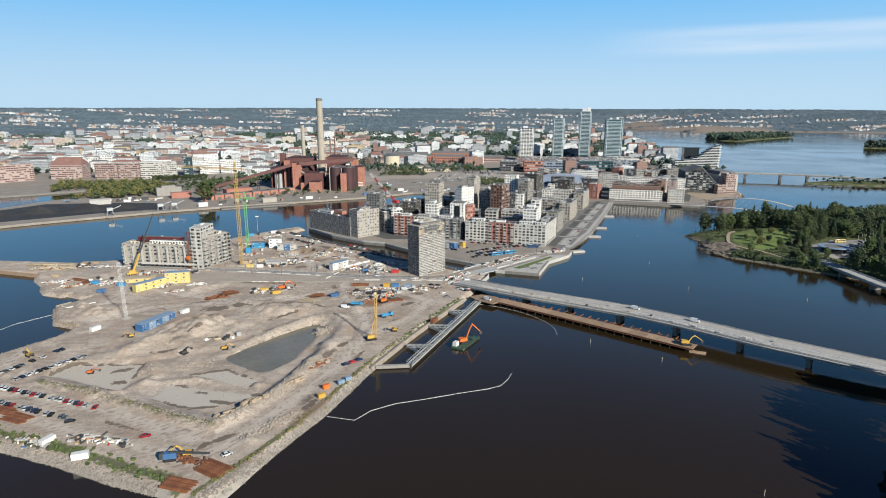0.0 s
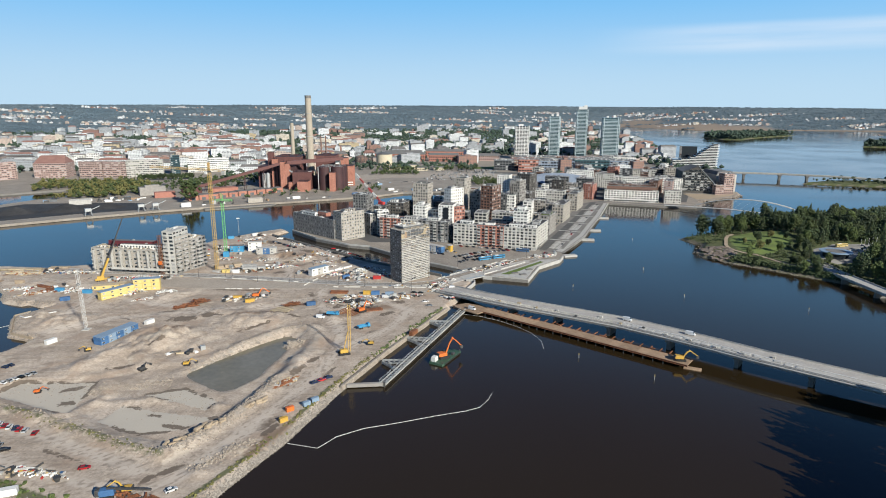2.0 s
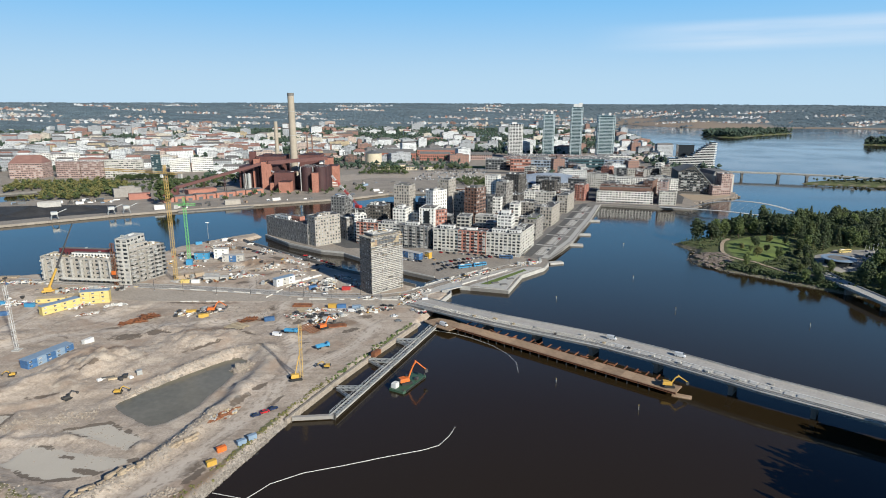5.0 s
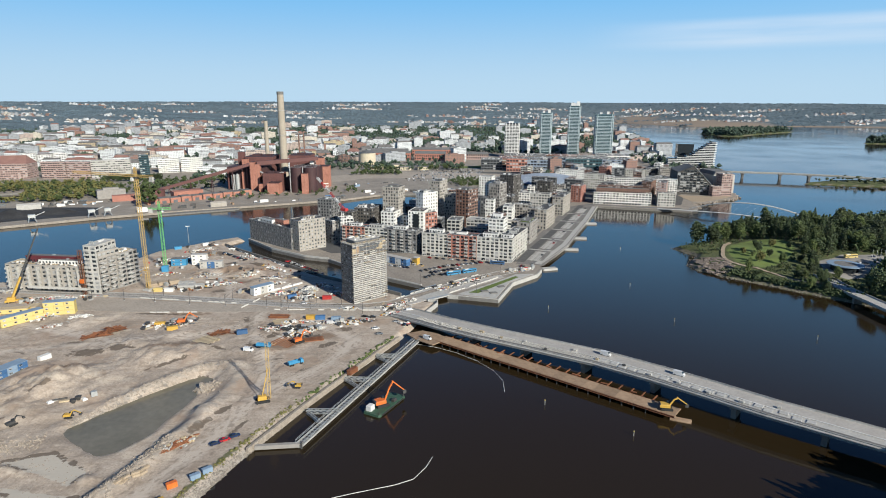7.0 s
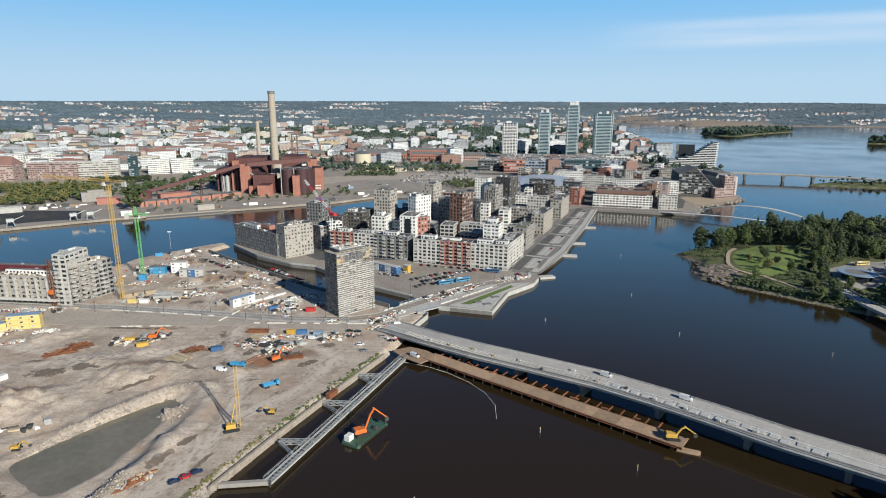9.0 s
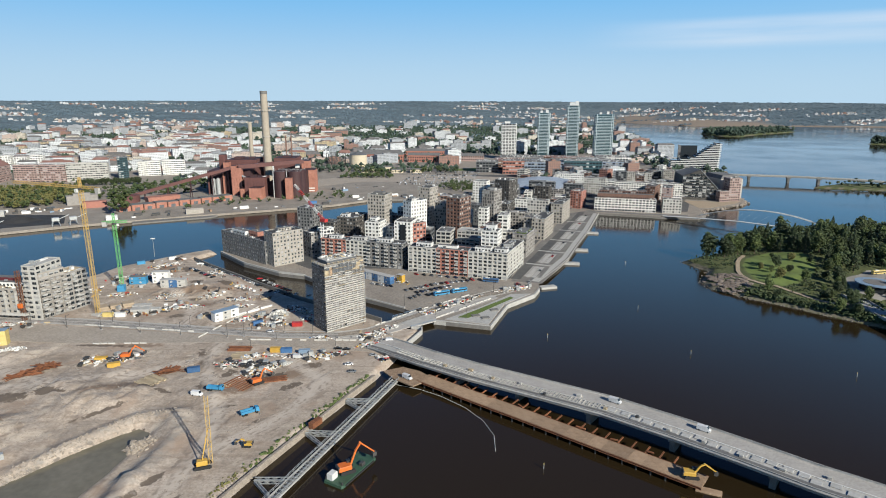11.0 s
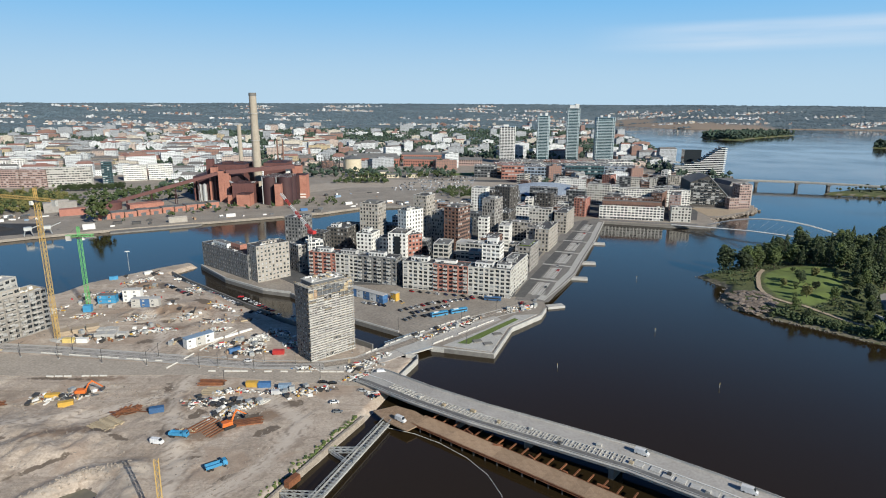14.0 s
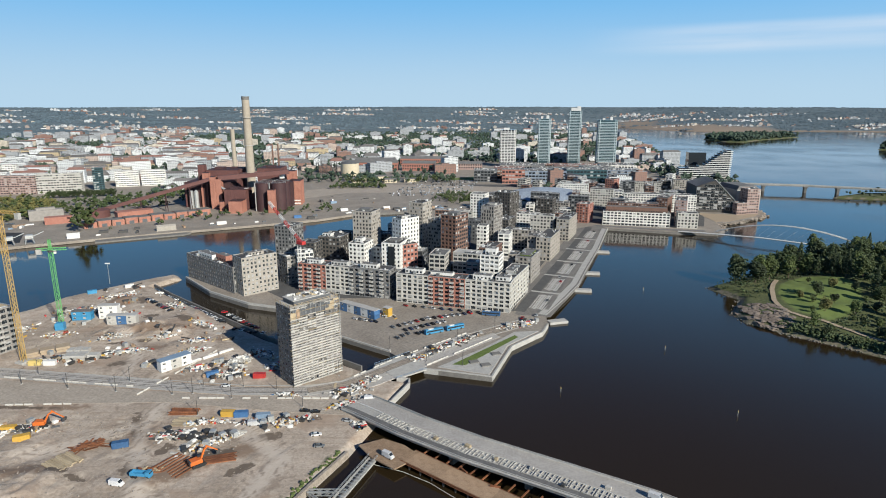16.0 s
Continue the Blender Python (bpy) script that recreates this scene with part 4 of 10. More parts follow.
for k, (x, y) in enumerate(((135, 627), (153, 672), (172, 717), (190, 763), (208, 809))):
    single("crossing_path", Solid().box(0, 0, 0, 3, 26, 0.12), MAT["concrete"], x, y, 2.75, 67.5, "pale stone crossing path on the promenade", "paving", "paths of the promenade")


# ---- bridges ----
DECK = [(13, 457, 3.6), (20, 451, 4.2), (41, 430.5, 6.0), (66, 410.5, 7.3), (96, 391, 8.0), (123, 373.5, 8.4), (146, 355, 8.5), (166, 337.5, 8.5), (184, 321, 8.4),
        (202, 307, 8.3), (222, 291.5, 8.1), (262, 264, 7.4), (310, 230, 5.0)]
bridge = thing("road_bridge", 0, 0, 0, 0, "long grey concrete road bridge with unfinished deck", "bridge")
part("deck", ribbon(Solid(), DECK, 17.6, 1.5), MAT["concrete"], bridge)
up = lambda dz: [(x, y, z + dz) for x, y, z in DECK]  # noqa: E731
part("roadway", ribbon(Solid(), up(0.12), 8.0, 0.1, 0, 4.2), MAT["asphalt"], bridge, "dark asphalt roadway")
part("footway", ribbon(Solid(), up(0.10), 3.4, 0.08, 0, -6.6), MAT["roof_grey"], bridge)
part("parapet", ribbon(Solid(), up(1.0), 0.35, 1.1, 0, 8.6), MAT["concrete"], bridge)
part("parapet", ribbon(Solid(), up(1.0), 0.35, 1.1, 0, -8.6), MAT["concrete"], bridge)
part("kerb", ribbon(Solid(), up(0.3), 0.5, 0.3, 0, 0.0), MAT["white"], bridge)
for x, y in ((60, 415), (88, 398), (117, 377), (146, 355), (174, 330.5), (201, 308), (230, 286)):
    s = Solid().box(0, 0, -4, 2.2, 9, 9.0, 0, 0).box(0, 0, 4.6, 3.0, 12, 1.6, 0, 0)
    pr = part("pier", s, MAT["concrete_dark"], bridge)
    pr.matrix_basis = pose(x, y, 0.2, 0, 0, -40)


def along(line, dist):
    """Point and heading (degrees) at a distance along a line."""
    line = [Vector(q) for q in line]
    for a, b in zip(line[:-1], line[1:]):
        if dist <= (b - a).length or b is line[-1]:
            return a.lerp(b, dist / (b - a).length), math.degrees(math.atan2(b.y - a.y, b.x - a.x))
        dist -= (b - a).length


# formwork and reinforcement beds in the middle of the deck
frame_mesh = Solid()
for k in range(3):
    frame_mesh.box(0, -2.4 + 2.4 * k, 0, 4.0, 0.3, 0.3)
for k in range(3):
    frame_mesh.box(-1.8 + 1.8 * k, 0, 0, 0.3, 5.0, 0.28)
frame_mesh = frame_mesh.mesh("rebar_bed", MAT["panel"])
for k in range(26):
    q, a = along(DECK, 22 + k * 4.6)
    nrm = Vector((-math.sin(radians(a)), math.cos(radians(a)), 0))
    q = q - nrm * 2.4
    o = part("formwork_frame", frame_mesh, [], bridge, "pale timber formwork frame" if k == 0 else "")
    o.matrix_basis = pose(q.x, q.y, q.z + 0.1, 0, 0, a)
slab_mesh = Solid().box(0, 0, 0, 3.6, 3.0, 0.25, 0, 0, 0.1).mesh("slab", MAT["roof_pale"])
for k in range(20):
    q, a = along(DECK, 136 + k * 5.2 + random.uniform(-0.8, 0.8))
    nrm = Vector((-math.sin(radians(a)), math.cos(radians(a)), 0))
    q = q - nrm * (2.4 + random.uniform(-1.1, 1.1))
    o = part("slab", slab_mesh, [], bridge, "pale concrete slab" if k == 0 else "")
    o.matrix_basis = pose(q.x, q.y, q.z + 0.08, 0, 0, a + random.uniform(-3, 3))

# timber working platform beside the bridge
PLAT = [(40, 413.5, 3.0), (62, 395.5, 3.0), (85, 377, 3.0), (110, 356.5, 3.0), (146, 327, 3.0)]
plat = thing("working_platform", 0, 0, 0, 0, "long brown timber working platform on steel piles", "platform")
part("platform_deck", ribbon(Solid(), PLAT, 9.0, 0.4), MAT["timber"], plat)
part("platform_apron", Solid().prism([(19, 421), (25, 412.5), (35, 404), (45, 413), (38, 421), (29, 426)], 2.4, 2.95), MAT["timber"], plat)
part("edge_girder", ribbon(Solid(), PLAT, 0.5, 0.9, 0, -4.6), MAT["rust"], plat)
part("edge_girder", ribbon(Solid(), PLAT, 0.5, 0.9, 0, 4.6), MAT["rust"], plat)
beam_mesh = Solid().box(0, 3.0, -0.2, 0.5, 15.0, 0.5).mesh("cross_beam", MAT["rust"])
pile_mesh = Solid().bar((0, 0, -5), (0, 0, 2.6), 0.4, 8).mesh("pile", MAT["steel_dark"])
for k in range(22):
    q, a = along(PLAT, 4 + k * 5.7)
    o = part("cross_beam", beam_mesh, [], plat)
    o.matrix_basis = pose(q.x, q.y, 2.7, 0, 0, a)
    for side in (-3.8, 3.8):
        nrm = Vector((-math.sin(radians(a)), math.cos(radians(a)), 0)) * side
        o = part("pile", pile_mesh, [], plat)
        o.matrix_basis = pose(q.x + nrm.x, q.y + nrm.y, 0)
plank_mesh = Solid().box(0, 0, 0, 5.57, 8.6, 0.06).mesh("plank_panel", MAT["timber"])
for k in range(22):
    q, a = along(PLAT, 5 + k * 5.6)
    o = part("plank_panel", plank_mesh, [], plat)
    o.matrix_basis = pose(q.x, q.y, 3.0, 0, 0, a)

# canal bridge at the quay
cb = thing("canal_bridge", 0, 0, 0, 0, "small grey concrete bridge over the canal mouth", "bridge")
part("deck", Solid().prism([(31, 483), (46, 494), (36, 516), (18, 500)], 2.2, 2.9), MAT["concrete"], cb)
for a, b in (((31, 483), (46, 494)), ((18, 500), (36, 516))):
    part("railing", Solid().bar((*a, 3.9), (*b, 3.9), 0.08).bar((*a, 3.4), (*b, 3.4), 0.05).bar((*a, 2.9), (*a, 3.9), 0.08).bar((*b, 2.9), (*b, 3.9), 0.08), MAT["blue_grey"], cb)

# fender frame in front of the site's quay
fender = thing("fender_boom", 0, 0, 0, 0, "long grey steel fender walkway braced to the shore", "pontoon")
part("walkway", Solid().bar((-18, 303, 1.0), (26, 413, 1.0), 1.1, 4), MAT["concrete_dark"], fender)
for dx in (-1.55, 1.55):
    part("side_beam", Solid().bar((-18 + dx, 303 - dx * 0.4, 1.9), (26 + dx, 413 - dx * 0.4, 1.9), 0.42, 4), MAT["concrete"], fender, "pale steel side beam")
tread = Solid()
for k in range(58):
    q = Vector((-18, 303, 0)).lerp(Vector((26, 413, 0)), (k + 0.5) / 58)
    tread.box(q.x, q.y, 1.75, 2.6, 0.7, 0.12, 68 - 90)
tagged(part("grating", tread, MAT["steel"], fender), kind="stuff")
part("walkway", Solid().bar((-36, 302, 1.3), (-17, 304, 1.3), 1.2, 4), MAT["brick_grey"], fender)
for off in (-1.9, 1.9):
    d = Vector((26 + 18, 413 - 303, 0)).normalized()
    nrm = Vector((-d.y, d.x, 0)) * off
    s = Solid()
    for h in (3.2, 3.8):
        s.bar((-18 + nrm.x, 303 + nrm.y, h), (26 + nrm.x, 413 + nrm.y, h), 0.09)
    for k in range(40):
        q = Vector((-18, 303, 0)).lerp(Vector((26, 413, 0)), k / 39) + nrm
        s.bar((q.x, q.y, 2.4), (q.x, q.y, 3.9), 0.07)
    part("railing", s, MAT["steel"], fender)
for a, b, c in (((-21, 331), (-6.5, 331), (-11, 319)), ((-9, 364), (6.5, 363), (2, 352)), ((4, 392), (18, 392), (14, 382))):
    part("brace", Solid().lattice((*a, 1.4), (*b, 1.4), 1.6, 3, 0.22), MAT["steel"], fender)
    part("brace", Solid().lattice((*a, 1.2), (*c, 1.2), 1.0, 3, 0.2), MAT["steel"], fender)
for k in range(12):
    q = Vector((-18, 303, 0)).lerp(Vector((26, 413, 0)), k / 11)
    o = part("pile", pile_mesh, [], fender)
    o.matrix_basis = pose(q.x + 0.8, q.y, 0)


def float_line(points, label):
    t = thing("floating_boom", 0, 0, 0, 0, label, "floating boom", "floating booms")
    for a, b in zip(points[:-1], points[1:]):
        part("boom_section", Solid().bar((*a, 0.08), (*b, 0.08), 0.11, 6), MAT["white"], t)
    return t


float_line([(-53, 251), (-39.8, 247.5), (-36.5, 252), (-33.5, 256.3), (-22.5, 263.2), (-8, 268), (8, 274), (23, 279), (29.5, 282.5), (34, 290), (36.5, 297)],
           "thin white floating boom on the brown water")
float_line([(25, 412), (38, 406.5), (49, 399), (60, 388), (67.5, 376.5), (71.5, 364), (71, 352)], "white floating silt boom beside the timber platform")
float_line([(-310, 345), (-279, 360), (-277, 369), (-264, 387)], "white floating boom in the side basin")

# ---- buildings ----
FOOT = []
WINDOWS = {}


def window_mesh(w, h, style):
    """Pane with frame and a mullion, some with a pale area for blinds and painted reflections; outside is -y, the
    sill's middle is the origin.
    """
    blind = random.choice((0.0, 0.0, 0.0, 0.35, 0.6, 0.95))
    key = (round(w, 2), round(h, 2), style, blind)
    if key not in WINDOWS:
        s = Solid()
        t = 0.09
        s.add([(-w / 2, 0, 0), (w / 2, 0, 0), (w / 2, 0, h), (-w / 2, 0, h)], [(0, 1, 2, 3)], 1)
        for x0, x1, z0, z1 in ((-w / 2, w / 2, 0, t), (-w / 2, w / 2, h - t, h), (-w / 2, -w / 2 + t, t, h - t), (w / 2 - t, w / 2, t, h - t), (w * 0.12 - t / 2, w * 0.12 + t / 2, t, h - t)):
            s.add([(x0, -0.06, z0), (x1, -0.06, z0), (x1, -0.06, z1), (x0, -0.06, z1)], [(0, 1, 2, 3)], 0)
        if blind:
            s.add([(-w / 2 + t, -0.02, h * (1 - blind)), (w / 2 - t, -0.02, h * (1 - blind)), (w / 2 - t, -0.02, h - t), (-w / 2 + t, -0.02, h - t)], [(0, 1, 2, 3)], 2)
        WINDOWS[key] = s.mesh("window", MAT["white"] if style == "white" else MAT["steel"], MAT["glass"], MAT["blind"])
    return WINDOWS[key]


def facade(solid, a, b, z0, z1, rows, cols, ww, wh, depth=0.28, slot=0, lift=0.9, loggia=(), shop=False, stagger=0.0):
    """A wall from a to b (left to right from outside) with real openings. Returns the openings' places."""
    a, b = Vector((*a, 0)), Vector((*b, 0))
    d = (b - a).normalized()
    out = Vector((d.y, -d.x, 0))
    length, sh, bay = (b - a).length, (z1 - z0) / rows, (b - a).length / cols
    ww, wh = min(ww, bay * 0.8), min(wh, sh * 0.75)
    P = lambda u, z, o=0.0: tuple(a + d * u - out * o + Vector((0, 0, z)))  # noqa: E731
    Q = lambda u0, u1, w0, w1: solid.add([P(u0, w0), P(u1, w0), P(u1, w1), P(u0, w1)], [(0, 1, 2, 3)], slot)  # noqa: E731
    holes = []
    for r in range(rows):
        zb = z0 + r * sh
        zs = zb + min(lift, sh - wh - 0.25)
        if shop and r == 0:
            ww_, wh_, zs = bay * 0.84, sh * 0.74, zb + 0.3
        else:
            ww_, wh_ = ww, wh
        Q(0, length, zb, zs)
        u = 0.0
        for c in range(cols):
            x0 = c * bay + (bay - ww_) / 2 + stagger * (bay - ww_) * (0.4, -0.4, 0.1, -0.2, 0.35)[(3 * r + 2 * c + r * r) % 5]
            depth_ = 1.1 if loggia and c % loggia[0] in loggia[1:] and not (shop and r == 0) else depth
            Q(u, x0, zs, zs + wh_)
            u = x0 + ww_
            solid.add([P(x0, zs), P(u, zs), P(u, zs + wh_), P(x0, zs + wh_), P(x0, zs, depth_), P(u, zs, depth_), P(u, zs + wh_, depth_), P(x0, zs + wh_, depth_)],
                      [(0, 1, 5, 4), (1, 2, 6, 5), (2, 3, 7, 6), (3, 0, 4, 7)], slot)
            holes.append((P(x0 + ww_ / 2, zs, depth_), math.degrees(math.atan2(d.y, d.x)), ww_, wh_, r, c))
        Q(u, length, zs, zs + wh_)
        Q(0, length, zs + wh_, zb + sh)
    return holes


def corners(p, ang, long, deep):
    """Four corners from the front's left end, heading, length and depth, going round anticlockwise."""
    d = Vector((math.cos(radians(ang)), math.sin(radians(ang))))
    nrm = Vector((-d.y, d.x))
    p = Vector(p)
    return [tuple(p), tuple(p + d * long), tuple(p + d * long + nrm * deep), tuple(p + nrm * deep)]


def building(p, ang, long, deep, height, storeys, wall, label, z0=2.6, bay=3.4, ww=1.7, wh=1.7, style="dark", balcony=(), hut=None, roof="roof_black",
             name="apartment_building", category="apartment building", group="blocks of the new district", back=False, inner_side=False, loggia=(), shop=False, stagger=0.0):
    """A block with openings on all sides; balcony: sides (0 front, 1 right, ...) that have them."""
    ww, wh = ww * 1.2, wh * 1.12
    b = thing(name, 0, 0, 0, 0, label, category, group)
    cs = corners(p, ang, long, deep)
    s, rest = Solid(), Solid()
    top = z0 + height
    for i in range(4):
        a, c = cs[i], cs[(i + 1) % 4]
        cols = max(1, round((Vector(c) - Vector(a)).length / bay))
        holes = facade(s, a, c, z0, top, storeys, cols, ww, wh, loggia=loggia if i == 0 else (), shop=shop and i < 2, stagger=stagger)
        # far blocks and sides that face away get their panes in one piece
        if i == 2 or p[1] > 660 or (i == 3 and not back) or (i == 1 and inner_side):
            for q, r, w, h, _, _ in holes:
                cx, sx = math.cos(radians(r)) * w / 2, math.sin(radians(r)) * w / 2
                rest.add([(q[0] - cx, q[1] - sx, q[2]), (q[0] + cx, q[1] + sx, q[2]), (q[0] + cx, q[1] + sx, q[2] + h), (q[0] - cx, q[1] - sx, q[2] + h)], [(0, 1, 2, 3)], random.choice((0, 0, 0, 1)))
            continue
        for q, r, w, h, row, col in holes:
            o = part("window", window_mesh(w, h, style), [], b)
            o.matrix_basis = pose(*q, 0, 0, r)
            if i in balcony and row > 0 and col % 2 == 0:
                o = part("balcony", BALCONY, [], b)
                o.matrix_basis = pose(q[0], q[1], q[2] - 0.9, 0, 0, r)
    # parapet and roof
    for i in range(4):
        a, c = Vector(cs[i]), Vector(cs[(i + 1) % 4])
        m, d = (a + c) / 2, c - a
        inn = Vector((-d.y, d.x)).normalized() * 0.2
        s.box(m.x + inn.x, m.y + inn.y, top, d.length, 0.4, 0.6, math.degrees(math.atan2(d.y, d.x)))
        s.box(m.x + inn.x, m.y + inn.y, top + 0.6, d.length + 0.1, 0.5, 0.08, math.degrees(math.atan2(d.y, d.x)), 1)
    part("wall", s, [MAT[wall], MAT["steel"]], b)
    if rest.v:
        tagged(part("rear_panes", rest, [MAT["glass"], MAT["blind"]], b), kind="stuff")
    inner = corners(Vector(p) + (Vector(cs[2]) - Vector(p)) * 0.004, ang, long * 0.99, deep * 0.99)
    part("roof", Solid().prism(inner, top - 0.3, top + 0.15), MAT[roof], b)
    if hut:
        for (u, v, lx, ly, hz, mt) in hut:
            q = Vector(cs[0]) + (Vector(cs[1]) - Vector(cs[0])) * u + (Vector(cs[3]) - Vector(cs[0])) * v
            h_ = Solid().box(q.x, q.y, top + 0.1, lx, ly, hz, ang).box(q.x, q.y, top + 0.1 + hz, lx - 0.7, ly - 0.7, 0.08, ang, 1)
            if hz > 2.3:
                for k in range(int(lx / 2.6)):
                    w_ = q + (Vector(cs[1]) - Vector(cs[0])).normalized() * ((k + 0.5) * 2.6 - lx / 2) + (Vector(cs[0]) - Vector(cs[3])).normalized() * (ly / 2)
                    h_.box(w_.x, w_.y, top + 0.7, 1.3, 0.08, 1.4, ang, 2)
                h_.box(q.x + 1, q.y, top + hz, 1.6, 1.2, 1.0, ang, 3)
            part("roof_hut", h_, [MAT[mt], MAT["roof_grey"], MAT["glass"], MAT["steel"]], b)
    # ducts, hatches and pale strips on the roof
    gear = Solid()
    for k in range(3 + int(long * deep / 70)):
        q = Vector(cs[0]) + (Vector(cs[1]) - Vector(cs[0])) * random.uniform(0.06, 0.94) + (Vector(cs[3]) - Vector(cs[0])) * random.uniform(0.14, 0.86)
        lx, ly, hz = random.choice(((1.2, 1.2, 1.1), (2.4, 1.2, 1.4), (4.5, 1.0, 0.7), (0.8, 0.8, 1.6), (6.5, 1.6, 0.25), (3.0, 2.4, 0.3), (2.0, 2.0, 1.8)))
        gear.box(q.x, q.y, top + 0.14, lx, ly, hz, ang + random.choice((0, 90)), random.randrange(3), 0.05)
    tagged(part("roof_gear", gear, [MAT["white"], MAT["steel"], MAT["panel_dark"]], b), kind="stuff")
    FOOT.append(cs)
    return b


s = Solid().box(0, -1.25, -0.1, 2.9, 1.4, 0.18)
s.box(0, -1.92, 0.08, 2.9, 0.06, 1.0).box(-1.42, -1.25, 0.08, 0.06, 1.4, 1.0).box(1.42, -1.25, 0.08, 0.06, 1.4, 1.0)
BALCONY = s.mesh("balcony", MAT["concrete"])
G = -18.5
white_hut = lambda u: [(u, 0.55, 13, 6, 3.2, "white")]  # noqa: E731
# front row along the car park
building((23, 608.5), G, 24, 13, 20.6, 7, "brick_light", "seven-storey pale brick apartment block beside the car park", bay=4.0, ww=2.25, wh=1.75, shop=True, loggia=(2, 1), inner_side=True, hut=white_hut(0.5))
building((45.85, 600.85), G, 26.5, 13, 20.6, 7, "brick_red", "seven-storey red brick apartment block beside the car park", bay=4.0, ww=2.25, wh=1.75, shop=True, loggia=(2, 1), inner_side=True, balcony=(0,), hut=[(0.3, 0.6, 16, 5, 2.0, "offwhite")])
building((71.1, 592.4), G, 31.4, 13, 20.6, 7, "brick_light", "seven-storey pale grey brick corner block by the promenade", bay=4.0, ww=2.25, wh=1.75, shop=True, loggia=(2, 1), style="dark", hut=[(0.35, 0.5, 13, 6, 3.2, "white"), (0.8, 0.6, 10, 6, 2.8, "white")])
building((105.2, 595), 66.5, 38, 13, 20.6, 7, "brick_light", "pale grey brick wing facing the promenade", bay=4.0, ww=2.25, wh=1.75, shop=True, loggia=(2, 1), style="dark", hut=[(0.4, 0.5, 10, 6, 2.4, "roof_pale")])
building((83, 618.5), -20, 14, 14, 31.5, 10, "offwhite", "ten-storey white stair tower with a roof terrace", bay=3.4, ww=2.2, loggia=(2, 0), hut=[(0.5, 0.5, 8, 7, 4.5, "white")])
building((-52.6, 637), G, 23, 13, 20.8, 7, "brick_red", "seven-storey red brick corner block by the canal", bay=4.0, ww=2.25, wh=1.75, shop=True, loggia=(2, 1), inner_side=True, balcony=(0,), hut=[(0.5, 0.5, 12, 5, 2.8, "white")])
building((-30.7, 629.7), G, 19, 13, 20.8, 7, "brick_light", "seven-storey light brick apartment block", bay=4.0, ww=2.25, wh=1.75, shop=True, loggia=(2, 1), inner_side=True, hut=[(0.5, 0.5, 13, 6, 2.8, "roof_pale")])
building((-12.6, 623.6), G, 32, 13, 20.8, 7, "brick_slate", "seven-storey dark grey brick apartment block with balconies", bay=4.0, ww=2.25, wh=1.75, shop=True, loggia=(2, 1), balcony=(0,), hut=[(0.45, 0.5, 13, 6, 3.0, "white")])
# canal side
building((-151, 674.5), -41.7, 70, 13, 19.5, 6, "brick_slate", "six-storey dark grey brick block along the canal", stagger=0.5, bay=3.2, ww=1.3, hut=[(0.35, 0.5, 22, 7, 3.6, "white"), (0.62, 0.7, 14, 6, 4.6, "plant_orange")])
building((-89.5, 621), 42.5, 28, 15, 28.2, 9, "brick_beige", "nine-storey beige brick corner tower by the canal", stagger=0.3, bay=3.0, ww=1.3, back=True, hut=[(0.5, 0.5, 12, 6, 2.4, "brick_beige")])
building((-64, 650), 42.5, 9, 13, 22, 7, "brick_grey", "grey brick link block")
building((-57, 653), 20, 13, 13, 24, 8, "offwhite", "white framed apartment block with dark glass", ww=2.2, wh=2.0)
# white blocks and towers behind
building((7.8, 666), -15, 15.6, 22, 29.5, 9, "offwhite", "white rendered slab with a dark glazed slot", ww=1.2, hut=[(0.5, 0.5, 9, 6, 1.6, "roof_grey")])
single("glazed_stairwell", Solid().box(0, 0, 0, 5.6, 0.5, 24), MAT["glass"], 15.6, 663.4, 6, -15, "dark glazed stairwell on the white slab block", "window wall")
building((25, 668), 30, 13, 12, 27, 8, "brick_red", "narrow red brick end block")
building((-20, 677), -18, 14, 18, 27, 8, "offwhite", "stepped white apartment block", hut=[(0.4, 0.6, 6, 8, 3, "white")])
building((-8, 690), -18, 20, 10, 21, 6, "offwhite", "low white apartment wing")
building((-22, 720.5), -19, 18, 19, 45.5, 14, "brick_beige", "fourteen-storey beige grey tower block", bay=2.9, ww=1.3, hut=[(0.5, 0.5, 10, 8, 2.2, "roof_grey")])
building((13.6, 709), -45, 11.4, 21, 41.5, 12, "offwhite", "twelve-storey white tower block", ww=1.4, hut=[(0.5, 0.4, 6, 10, 2.4, "roof_pale")])
building((26, 760.5), -27, 14.5, 19, 47, 14, "brick_beige", "tall tower block in patterned beige brick", stagger=1.0, bay=2.8, ww=1.2)
building((44, 733), -35, 12, 18, 36, 11, "brick_beige", "sandy brick tower block", stagger=1.0, bay=2.8, ww=1.3)
building((55.4, 703), -34, 15, 20, 45.5, 14, "brick_brown", "fourteen-storey red-brown brick tower with balconies", bay=3.6, ww=2.2, loggia=(1, 0), balcony=(0,), hut=[(0.5, 0.5, 10, 8, 1.8, "roof_grey")])
building((84, 694), -25, 16, 11, 12, 4, "brick_brown", "low brown brick block below the tower")
building((93, 749), -29, 13.1, 20.6, 45.5, 14, "brick_grey", "fourteen-storey brown-grey brick tower", bay=2.4, wh=2.1, stagger=0.6, ww=1.2, hut=[(0.5, 0.5, 8, 6, 2, "roof_pale")])
building((88, 728), -20, 9, 9, 31, 9, "offwhite", "slim white stair tower")
building((118, 880), -35, 20, 22, 39.5, 12, "brick_dark", "black brick tower block", ww=1.3)
building((92, 905), -20, 18, 18, 34, 10, "offwhite", "white tower block at the lot's edge")
